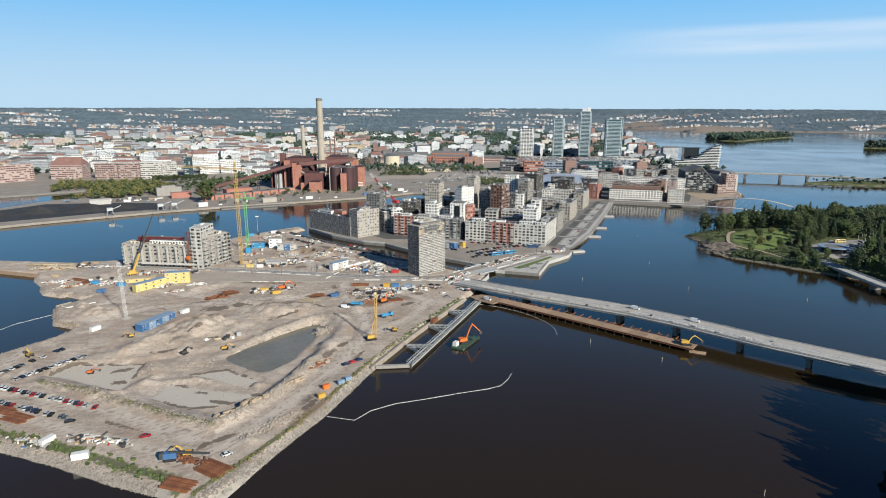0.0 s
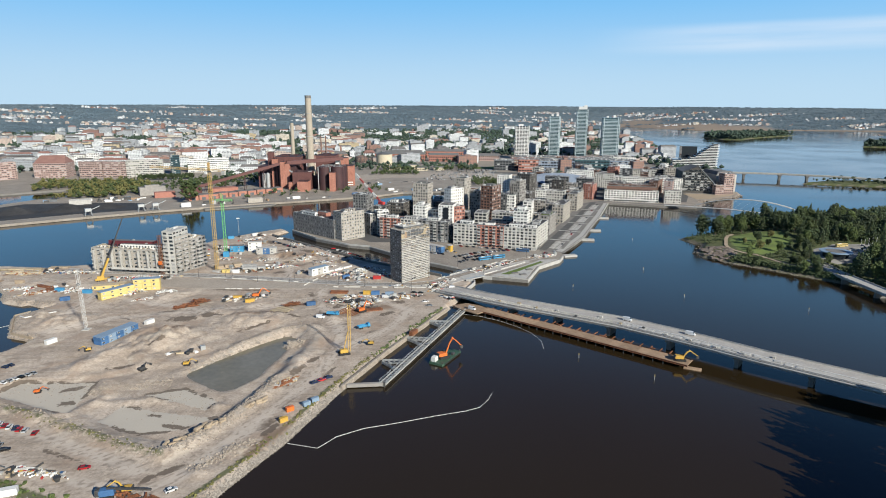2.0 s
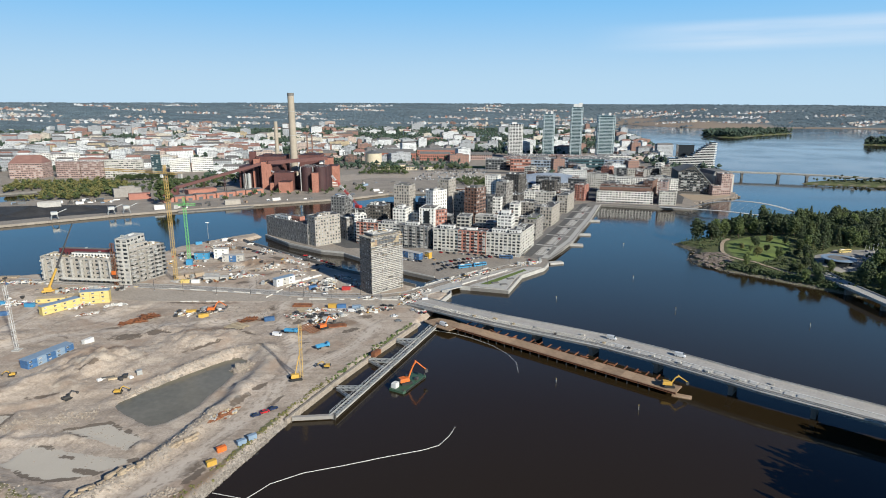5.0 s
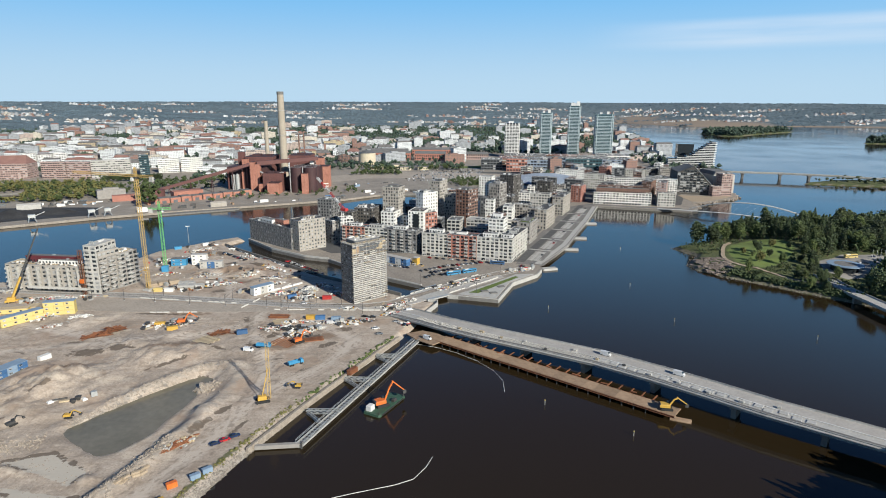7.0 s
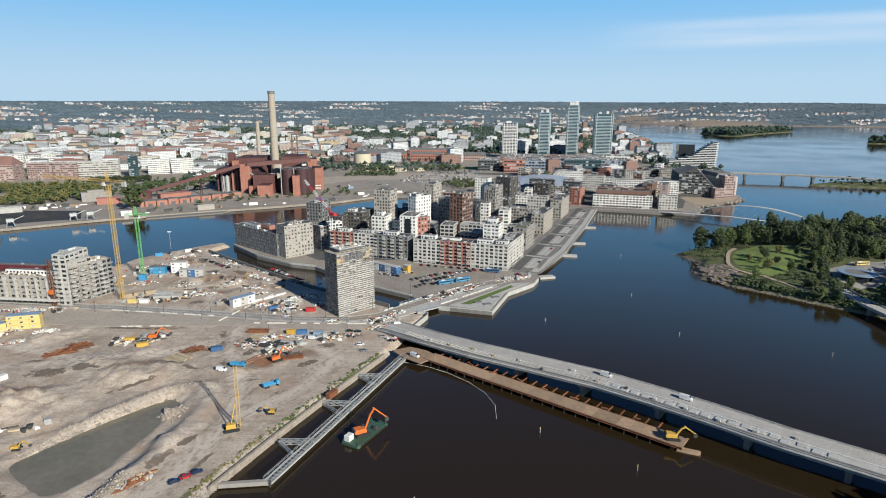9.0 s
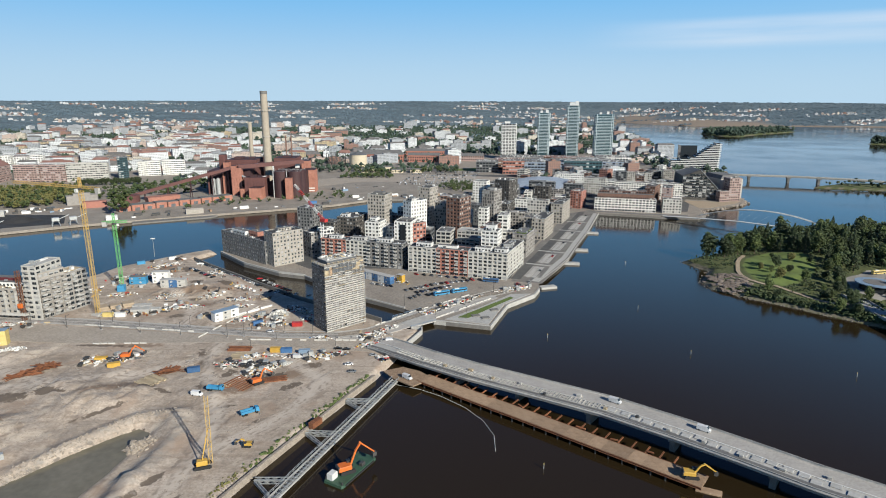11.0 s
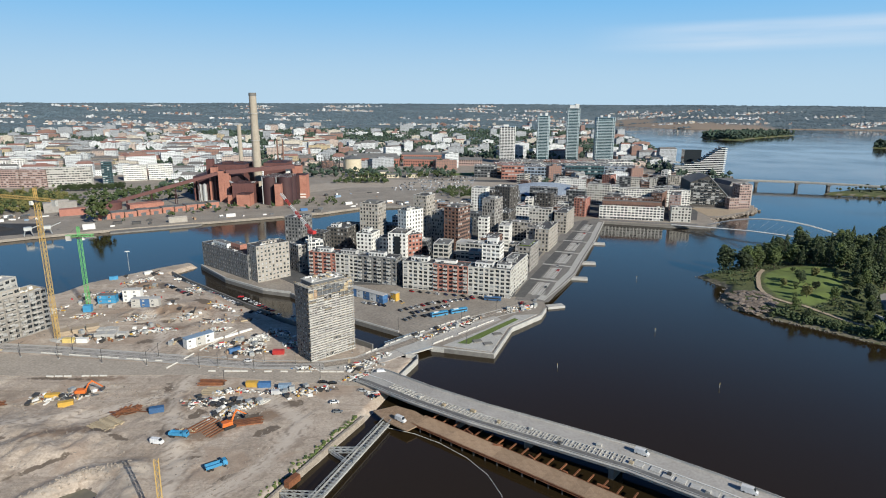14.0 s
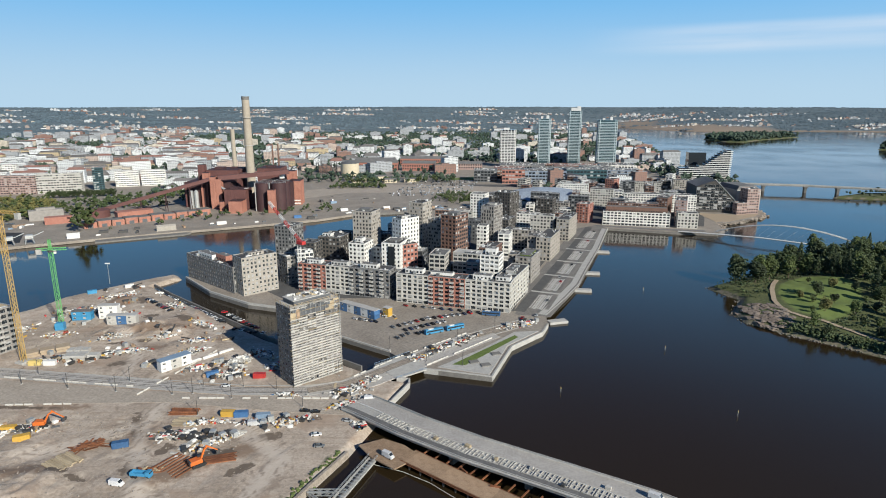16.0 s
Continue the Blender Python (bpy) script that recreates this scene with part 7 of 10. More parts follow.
part("strut", Solid().bar((-3, 0, 3.2), (0.1, 0, 16), 0.25), MAT["yellow"], rig)
gm = thing("lattice_mast", -207, 374, ground(-207, 374), 0, "slender pale lattice mast on a guyed base", "mast")
part("mast", Solid().lattice((0, 0, 0), (-1, 0, 38), 1.4, 3.4, 0.075), MAT["white"], gm)
part("base", Solid().box(0, 0, 0, 4, 4, 0.5), MAT["concrete"], gm)
mc = thing("mobile_crane", -252, 478, ground(-252, 478), 24, "yellow mobile crane with a long dark raised boom", "mobile crane")
part("carrier", Solid().box(0, 0, 0.9, 13, 2.8, 1.2, 0, 0, 0.2), MAT["yellow"], mc)
part("superstructure", Solid().box(-2.5, 0, 2.1, 5, 2.8, 2.0, 0, 0, 0.2), MAT["yellow"], mc)
part("cab", Solid().box(5.2, 0, 1.2, 2.2, 2.6, 1.8, 0, 0, 0.2), MAT["glass"], mc)
part("boom_base", Solid().bar((-2, 0, 3.5), (4, 3.5, 17), 0.95, 4, 0, 0.8), MAT["yellow"], mc)
part("boom", Solid().bar((4, 3.5, 17), (17, 11, 48), 0.7, 4, 0, 0.4), MAT["steel_dark"], mc)
for x in (-5, -3.4, 2.2, 4.0):
    for y in (-1.2, 1.2):
        part("wheel", BIGWHEEL, [], mc).matrix_basis = pose(x, y, 0.55)

# floating excavator
bg_ = thing("work_barge", 13.6, 339, 0, 61, "dark green flat work barge with machinery", "barge")
part("hull", loft([(-11, 4.2, -0.2, 1.1), (-10, 4.6, -0.6, 1.1), (10, 4.6, -0.6, 1.1), (11, 4.2, -0.2, 1.1)]), MAT["green_dark"], bg_)
part("deck_house", Solid().box(-8.3, 2.2, 1.1, 3.2, 2.6, 2.6, 0, 0, 0.15), MAT["white"], bg_)
part("winch", Solid().box(4, -2.6, 1.1, 2.2, 1.6, 1.3, 0, 0, 0.2), MAT["steel_dark"], bg_)
for x, y in ((-10, -3.8), (-10, 3.8), (10, -3.8), (10, 3.8)):
    part("bollard", Solid().bar((x, y, 1.1), (x, y, 2.2), 0.25, 8), MAT["steel_dark"], bg_)
part("tyre_fender", Solid().box(0, -4.7, 0.3, 18, 0.35, 0.6), MAT["rubber"], bg_)
ex = excavator("orange", "long-reach orange excavator standing on the green barge", 1.15, -2.2, 1.5)
ex.matrix_basis = pose(12.5, 337, 1.1, 0, 0, 28) @ Matrix.Diagonal((1.5, 1.5, 1.5, 1))

# other excavators and machines
for k, (x, y, r, paint, reach, fold, sc, lab) in enumerate((
        (-121, 438, 10, "orange", 1.0, 0.0, 1.35, "orange excavator by the scrap heaps"), (-42, 408, 40, "orange", 0.9, 0.0, 1.35, "orange excavator by the pipe racks"),
        (-125, 325, 10, "yellow", 0.9, 1.0, 0.85, "yellow excavator at the pond's edge"), (-188, 342, 200, "yellow", 0.8, 1.2, 0.8, "yellow excavator beside the blue site offices"),
        (-102, 215, 190, "yellow", 1.0, 0.3, 1.0, "yellow excavator by the rusty sheet piles"), (-146, 319, 60, "steel_dark", 0.8, 1.0, 0.9, "dark excavator in the pit"),
        (-30, 352, 180, "yellow", 0.8, 1.4, 0.9, "small yellow loader near the piling rig"), (-229, 312, 150, "yellow", 0.8, 1.2, 1.0, "yellow excavator beside the car rows"),
        (-185, 294, 20, "orange", 0.9, 1.3, 0.75, "red-orange excavator on the pale mud"))):
    e = excavator(paint, lab, reach, fold, sc)
    e.matrix_basis = at_ground(x, y, r) @ Matrix.Diagonal((sc, sc, sc, 1))
e = excavator("yellow", "yellow excavator at the end of the timber platform", 1.0, 0.5, 1.3)
e.matrix_basis = pose(142, 330, 3.1, 0, 0, -10) @ Matrix.Diagonal((1.3, 1.3, 1.3, 1))
single("raft", Solid().box(0, 0, -0.4, 9, 3.4, 1.0, 0, 0, 0.1), MAT["timber"], 147, 325.5, 0, -25, "small brown timber raft by the platform's end", "raft")
dr = thing("drill_rig", -107, 212, ground(-107, 212), 15, "blue drilling rig with a folded dark mast", "drill rig")
part("body", Solid().box(0, 0, 1.0, 5, 2.6, 2.2, 0, 0, 0.2), MAT["blue"], dr)
part("mast", Solid().bar((0, 0, 3.4), (15, -3, 2.4), 0.5), MAT["steel_dark"], dr)
part("counterweight", Solid().box(-3, 0, 1.2, 1.4, 2.6, 2.4, 0, 0, 0.2), MAT["steel_dark"], dr)
for y in (-1.3, 1.3):
    part("track", loft([(-2.4, 0.35, 0.3, 0.7), (-2.0, 0.35, 0, 1.0), (2.0, 0.35, 0, 1.0), (2.4, 0.35, 0.3, 0.7)]), MAT["rubber"], dr).matrix_basis = pose(0, y, 0)

for x, y, r, lab in ((-37, 378, 35, "bright blue dump truck on the bare ground"), (-60, 399.5, -8, "bright blue dump truck on the haul road")):
    dump_truck("blue_light", "blue_light", lab).matrix_basis = at_ground(x, y, r)
for x, y, r, lab in ((-67, 395, -12, "white van on the haul road"), (-28.8, 438, 8, "white van by the scrap rows"), (19.7, 460.5, 5, "white van at the bridgehead")):
    van("car_white", lab).matrix_basis = at_ground(x, y, r)
for x, y, z, r, lab in ((126.5, 376.8, 8.55, -38, "white van on the bridge roadway"), (156, 353, 8.65, -38, "white van on the bridge roadway"), (32, 412, 3.0, -40, "white tank truck on the timber apron")):
    van("car_white", lab).matrix_basis = pose(x, y, z, 0, 0, r)

# parked cars
PAINTS = (("car_white", "white parked car"), ("car_black", "black parked car"), ("car_grey", "dark grey parked car"), ("car_silver", "silver parked car"),
          ("car_red", "red parked car"), ("car_blue", "dark blue parked car"))
PROTO = {}


def put_car(x, y, r, z=None, pick=None, where="on the gravel car park"):
    k = pick if pick is not None else random.choice((0, 0, 0, 1, 1, 1, 2, 2, 2, 3, 3, 4, 5))
    m = pose(x, y, (ground(x, y) if z is None else z), 0, 0, r)
    key = (k, where)
    if key in PROTO:
        return copy_thing(PROTO[key], m)
    PROTO[key] = car(PAINTS[k][0], PAINTS[k][1] + " " + where)
    PROTO[key].matrix_basis = m


for (x0, y0), (x1, y1), n_, gap, turn in (((-228, 292), (-217, 321), 12, 1, 160), ((-217, 283), (-199, 312), 13, 1, 160), ((-219, 274), (-160, 254), 22, 1, 100),
                                         ((-207, 258), (-168, 244), 16, 1, 100), ((-246, 300), (-230, 290), 5, 1, 160), ((-245, 285), (-221, 275), 8, 1, 100), ((-240, 270), (-210, 259), 10, 1, 100)):
    for i in range(n_):
        if random.random() < 0.9:
            u = i / (n_ - 1)
            put_car(x0 + (x1 - x0) * u + random.uniform(-0.3, 0.3), y0 + (y1 - y0) * u + random.uniform(-0.3, 0.3), turn + random.uniform(-4, 4), pick=random.choice((4, 4, 4, 0, 0, 1, 3, 5)) if n_ == 22 else None, where="in the long site rows")
for x, y, r, k in ((-86, 215.5, 40, 0), (-125, 229, 20, 4), (0.1, 429.4, 10, 0), (3, 420.6, 0, 2), (11.7, 441, -20, 3), (17.5, 434.7, -20, 1), (-9, 450, 0, 1), (-4, 449, 5, 1),
                   (-164, 241, 30, 1), (-52, 302, 35, 5), (-49, 305, 35, 4), (-46, 308, 35, 5), (-54, 476, 0, 0), (22, 444, -30, 2), (8, 452, 20, 3)):
    put_car(x, y, r, pick=k, where="standing on the bare site")
for (x0, y0), (x1, y1), n_, turn in (((-163, 646), (-129, 614), 15, 10), ((-129, 614), (-87, 572), 18, 10), ((-156, 618), (-130, 594), 11, 50), ((-92, 590), (-62, 560), 12, 10), ((-80, 560), (-45, 548), 8, 70)):
    for i in range(n_):
        if random.random() < 0.85:
            u = i / (n_ - 1)
            put_car(x0 + (x1 - x0) * u, y0 + (y1 - y0) * u - 4, turn + random.uniform(-5, 5), where="along the canal bank")
for (x0, y0), (x1, y1), n_ in (((24, 556), (46, 572), 7), ((32, 551), (56, 566), 8), ((40, 545), (52, 553), 4), ((28, 538), (34, 545), 3), ((50, 573), (74, 582), 7), ((-2, 572), (12, 566), 5), ((30, 598), (80, 583), 9)):
    for i in range(n_):
        u = i / max(1, n_ - 1)
        put_car(x0 + (x1 - x0) * u, y0 + (y1 - y0) * u, -50 + random.uniform(-8, 8), 2.7, where="on the lot by the brick blocks")
for x, y in ((131, 608), (150, 655), (152, 668), (170, 706), (188, 750), (207, 800), (118, 577), (108, 572), (225, 846)):
    put_car(x, y, 66, 2.75, where="on the promenade street")
s = Solid()
for i in range(230):
    row = random.randrange(9)
    u = random.random()
    s.box(-25 + u * 125 + row * 4, 1120 + row * 21 + u * 8 + random.uniform(-1, 1), 2.66, 1.9, 4.3, 1.4, random.uniform(-8, 8), random.choice((0, 1, 1, 2, 2, 3, 3)), 0.35)
single("lot_cars", s, [MAT["car_white"], MAT["car_grey"], MAT["car_black"], MAT["car_silver"]], label="parked cars on the wide gravel lot", category="cars", kind="stuff")
for x, y, r in ((50, 546.5, 27), (63, 553, 27), (88, 578, -14)):
    bus("blue_light" if x < 80 else "blue", "blue and white bus parked on the gravel lot").matrix_basis = pose(x, y, 2.7, 0, 0, r)

# offices, containers
barracks(5, 2, "blue", "blue_grey", "two-storey blue and white site office with a pale roof", 5.2, 6.0, alt="blue_grey").matrix_basis = at_ground(-182, 362, 68) @ Matrix.Diagonal((1, 1, 0.82, 1))
barracks(4, 2, "yellow_pale", "blue_grey", "two-storey yellow site office with a grey roof").matrix_basis = at_ground(-223, 440, 57)
barracks(3, 3, "yellow_pale", "blue_grey", "three-storey yellow site office with a grey roof").matrix_basis = at_ground(-208, 456, 15)
barracks(3, 1, "yellow_pale", "timber_pale", "low yellow site office").matrix_basis = at_ground(-240, 458, 15)
barracks(3, 2, "offwhite", "blue_grey", "two-storey pale grey site office beside the tram street", 5.5, alt="panel").matrix_basis = pose(-89, 499, 2.65, 0, 0, 48)
barracks(5, 2, "blue", "roof_pale", "two-storey blue and white site office by the canal", 6.4, alt="white").matrix_basis = pose(0, 582, 2.7, 0, 0, -38)
barracks(1, 2, "yellow", "roof_pale", "yellow stair box at the site office", 5, 4).matrix_basis = pose(19, 578, 2.7, 0, 0, -38)
barracks(3, 2, "panel", "roof_pale", "grey and blue stacked site cabins near the shore", alt="blue").matrix_basis = pose(-150, 566, 2.65, 0, 0, 5)
barracks(2, 3, "offwhite", "roof_pale", "pale grey stacked site cabins near the shore").matrix_basis = pose(-164, 577, 2.65, 0, 0, 5)
barracks(2, 2, "blue_light", "roof_grey", "bright blue stacked site cabins near the shore").matrix_basis = pose(-180, 574, 2.65, 0, 0, 5)
for x, y, r, paint, lab in ((-79, 421.5, 20, "blue", "blue skip container on the bare ground"), (-26.5, 444, 5, "blue_grey", "long grey container by the street"), (-37, 446, 5, "blue", "blue container by the street"),
                            (-43, 446.5, 0, "yellow", "yellow power unit by the street"), (-40, 485.7, 0, "red", "red container on the laydown area"), (-65, 488, 30, "blue", "blue skip with timber"),
                            (-134, 435, 10, "yellow", "yellow skip among scrap"), (-123, 427, 25, "yellow", "yellow skip among scrap"), (-166, 503, 5, "yellow_pale", "pale yellow hut near the crane"),
                            (-158, 503, 5, "white", "white hut near the crane"), (-270, 450, 0, "blue_light", "light blue container on the spit"), (-248, 447, 0, "blue_light", "light blue container on the spit"),
                            (-254, 430, 25, "blue", "blue container on the spit"), (-313, 470, 0, "sand", "sand-coloured box on the spit"), (-57.5, 274, 40, "orange", "orange tank on the shore bank"),
                            (-58, 264.5, 40, "yellow", "yellow tank on the shore bank"), (-51, 279, 40, "blue_grey", "grey container on the shore bank"), (-48, 283, 40, "blue_grey", "grey container on the shore bank"),
                            (-5.5, 368, 60, "rust", "rusty red container by the quay"), (-170, 580, 70, "blue", "blue container near the shore"),
                            (-205, 630, 30, "blue_light", "light blue shelter near the northern shore"), (-185, 645, 40, "white", "white hut near the northern shore"), (-143, 213, 20, "white", "white hut on the grassy shore"),
                            (-163, 224, 70, "white", "white hut on the grassy shore"), (-215, 352, 65, "white", "white hut by the site offices"), (-173, 384, 68, "white", "white hut by the site offices")):
    container(paint, lab).matrix_basis = at_ground(x, y, r) @ Matrix.Diagonal((0.6, 0.7, 0.8, 1) if "shore bank" in lab else (1, 1, 1, 1))
# low sheds and formwork decks by the cranes
for x, y, r, lx, ly, h, mt, lab in ((-170, 520, 35, 22, 9, 2.6, "sand", "long sand-coloured formwork table"), (-145, 511, 5, 18, 7, 3.0, "concrete", "grey precast concrete elements in a stack"),
                                    (-152, 520, 5, 12, 6, 2.2, "concrete", "grey precast concrete walls"), (-75, 512, 48, 30, 1.2, 1.4, "white", "pale precast beam stack"),
                                    (-228, 470, 10, 20, 10, 1.2, "timber_pale", "pale timber formwork stack"), (-310, 515, 5, 16, 6, 1.0, "sand", "low sand-coloured stack of building material"),
                                    (-340, 507, 5, 40, 4, 0.9, "timber_pale", "long timber deck on the spit")):
    t = thing("material_stack", x, y, ground(x, y), r, lab, "material stack", "stacks on the site")
    for k in range(6):
        part("board", Solid().box((k % 3 - 1) * lx / 3 + random.uniform(-0.4, 0.4), random.uniform(-0.3, 0.3), h * 0.5 * (k // 3), lx / 3 * random.uniform(0.8, 0.98), ly * random.uniform(0.6, 0.98), h * 0.5, random.uniform(-3, 3), 0, 0.08), MAT[mt], t)

# stacks of steel and timber
pile_bar = Solid().box(0, 0, 0, 12, 0.55, 0.35).mesh("rusty_bar", MAT["rust"])
pale_bar = Solid().box(0, 0, 0, 11, 0.7, 0.5).mesh("timber_bar", MAT["timber_pale"])


def steel_stack(x, y, r, wide, layers, label, mesh=None, name="rusty_bar", gap=0.75):
    t = thing("steel_stack", x, y, ground(x, y), r, label, "material stack", "stacks of steel")
    for k in range(layers):
        for i in range(max(2, wide - k)):
            o = part(name, mesh or pile_bar, [], t)
            o.matrix_basis = pose(random.uniform(-0.8, 0.8), (i - (wide - k - 1) / 2) * gap, 0.02 + k * 0.36, 0, 0, random.uniform(-3, 3))
    return t


for x, y, r, w, ly, lab in ((-88, 206, -28, 12, 2, "rusty sheet piles stacked on the shore"), (-97, 196, -15, 10, 2, "rusty sheet piles stacked on the shore"), (-189, 244, -20, 10, 2, "rusty sheet piles beside the cars"),
                            (-200, 251, -20, 8, 2, "rusty sheet piles beside the cars"), (-64, 450, -2, 8, 3, "rusty sheet piles beside the site road"),
                             
                            (-35, 412, 15, 8, 1, "rusty plates on the ground"), (-68, 300, 55, 6, 2, "rusty steel beams by the bank")):
    steel_stack(x, y, r, w, ly, lab)
steel_stack(-50, 408, 60, 8, 1, "rusty pipes laid out in a spaced row", gap=1.9)
# jagged heap of rusty plates and beams
plate = [Solid().box(0, 0, 0, a, b, 0.12).mesh("rusty_plate", MAT["rust"]) for a, b in ((7, 1.0), (5, 1.6), (9, 0.5), (4, 0.7))]
for x0, y0, a, b, turn, n_, hi in ((-158, 424, 9, 4.5, 38, 60, 2.6), (-166, 416, 5, 2.5, 20, 20, 1.2), (-92, 421, 6, 3, 30, 34, 1.8)):
    t = thing("scrap_steel", x0, y0, ground(x0, y0), turn, "jagged heap of rust-brown steel plates and beams", "scrap steel", "stacks of steel")
    for i in range(n_):
        u, w = random.gauss(0, 0.42), random.gauss(0, 0.42)
        part("rusty_plate", random.choice(plate), [], t).matrix_basis = pose(u * a, w * b, max(0.1, hi * (1 - u * u - w * w)) * random.uniform(0.5, 1), random.uniform(-25, 25), random.uniform(-16, 16), random.gauss(0, 28))
steel_stack(-96, 410, -30, 14, 1, "row of pale timber piles on the sand", pale_bar, "timber_bar")
steel_stack(-60, 441, -3, 10, 1, "row of pale concrete piles by the road", pale_bar, "timber_bar")
slab_stone = Solid().box(0, 0, 0, 2.9, 1.3, 0.9, 0, 0, 0.12).mesh("stone_block", MAT["sand"])
for x, y, r, n_, lab in ((-74, 278, 50, 12, "stacked sand-coloured concrete blocks"), (-87, 258, 45, 10, "stacked sand-coloured concrete blocks"), (-95, 247, 45, 8, "stacked sand-coloured concrete blocks")):
    t = thing("block_stack", x, y, ground(x, y) - 0.1, r, lab, "block stack", "stacks of blocks")
    for i in range(n_):
        o = part("stone_block", slab_stone, [], t)
        o.matrix_basis = pose((i % 4) * 3.4 - 5 + random.uniform(-1.2, 1.2), ((i // 4) % 2) * 2.0 + random.uniform(-0.8, 0.8), 0.9 * (i // 8), random.uniform(-8, 8), random.uniform(-8, 8), random.uniform(-35, 35))

# laid-up boom and long timbers on the spit
single("coiled_boom", Solid().bar((-262, 395, ground(-262, 395) + 0.3), (-256, 391, ground(-256, 391) + 0.4), 0.35, 6).bar((-256, 391, ground(-256, 391) + 0.4), (-242, 401, ground(-242, 401) + 0.4), 0.35, 6), MAT["white"], label="white boom laid up on the sandy spit", category="floating boom")
steel_stack(-276, 452, -25, 6, 3, "long rust-brown beams on the spit")
steel_stack(-290, 462, -25, 6, 3, "long rust-brown beams on the spit")
steel_stack(-322, 500, 20, 10, 2, "sand-coloured timbers stacked on the spit", pale_bar, "timber_bar")
steel_stack(-335, 496, 20, 10, 2, "sand-coloured timbers stacked on the spit", pale_bar, "timber_bar")
# low barriers, street poles
barrier = Solid().prism([(-1.9, -0.25), (1.9, -0.25), (1.9, 0.25), (-1.9, 0.25)], 0, 0.75, taper=[(-1.85, -0.12), (1.85, -0.12), (1.85, 0.12), (-1.85, 0.12)]).mesh("concrete_barrier", MAT["brick_light"])
for a, b in (((-94, 466.5), (-74, 521)), ((-71, 463.2), (0, 462)), ((-172, 487), (-100, 476)), ((46, 499), (88, 541)), ((28, 508), (70, 546)), ((88, 552), (123, 572)), ((-160, 457), (-120, 458)), ((5, 482), (27, 506))):
    d = Vector(b) - Vector(a)
    k = int(d.length / 4.1)
    for i in range(k):
        if random.random() < 0.72:
            q = Vector(a) + d * ((i + 0.5) / k)
            single("concrete_barrier", barrier, [], q.x, q.y, 2.7, math.degrees(math.atan2(d.y, d.x)) + random.uniform(-3, 3), "pale concrete barrier beside the tram street", "barrier", "barriers along the street")
pole = thing("street_pole", -157.7, 479.3, 2.7, 80, "dark overhead-line pole beside the tram street", "street pole", "poles along the street")
part("pole_shaft", Solid().bar((0, 0, 0), (0, 0, 8.5), 0.16, 8, 0, 0.1), MAT["steel_dark"], pole)
part("arm", Solid().bar((0, 0, 7.6), (3.2, 0, 8.0), 0.07, 6), MAT["steel_dark"], pole)
part("foot", Solid().box(0, 0, 0, 0.8, 0.8, 0.3, 0, 0, 0.05), MAT["concrete"], pole)
for x, y in ((-156.7, 491), (-131.4, 474), (-106, 470.7), (-104.6, 481.8), (-77, 467.4), (-67.4, 468), (-57, 447), (-65.3, 476.3), (-47, 463), (-45, 475), (-27.5, 471.6), (-11, 454), (0.8, 487), (24.7, 521), (46, 504), (64, 533), (65.5, 498), (88, 553), (-180, 482), (-205, 487), (-205, 498)):
    copy_thing(pole, pose(x, y, 2.7, 0, 0, random.choice((80, 260))))
lamp = thing("tall_lamp", -205, 655, 2.6, 0, "tall pale floodlight mast on the northern shore", "lamp mast")
part("pole_shaft", Solid().bar((0, 0, 0), (0, 0, 16), 0.25, 8, 0, 0.15), MAT["steel"], lamp)
part("lamp_head", Solid().box(0, 0, 16, 3.6, 0.8, 0.8), MAT["white"], lamp)
# timber platform clutter
for k in range(7):
    q, a = along(PLAT, 24 + k * 15)
    nrm = Vector((-math.sin(radians(a)), math.cos(radians(a)), 0)) * random.uniform(3.5, 7.0)
    single("steel_beam", Solid().box(0, 0, 0, random.uniform(2, 4.5), 0.7, 0.5, 0, 0, 0.08), MAT["rust"], q.x + nrm.x, q.y + nrm.y, 3.05, a + random.uniform(-30, 30), "short rusty steel beam on the timber platform", "steel beam", "beams on the platform")
for k in range(14):
    q, a = along(DECK, 40 + k * 14)
    nrm = Vector((-math.sin(radians(a)), math.cos(radians(a)), 0)) * random.uniform(-5, 2)
    single("crate", Solid().box(0, 0, 0, random.uniform(1.2, 2.6), 1.4, 1.0, 0, 0, 0.06), MAT[random.choice(("timber_pale", "steel_dark", "concrete", "panel"))], q.x + nrm.x, q.y + nrm.y, q.z + 0.13, a, "small material crate on the bridge deck", "crate", "crates on the bridge")

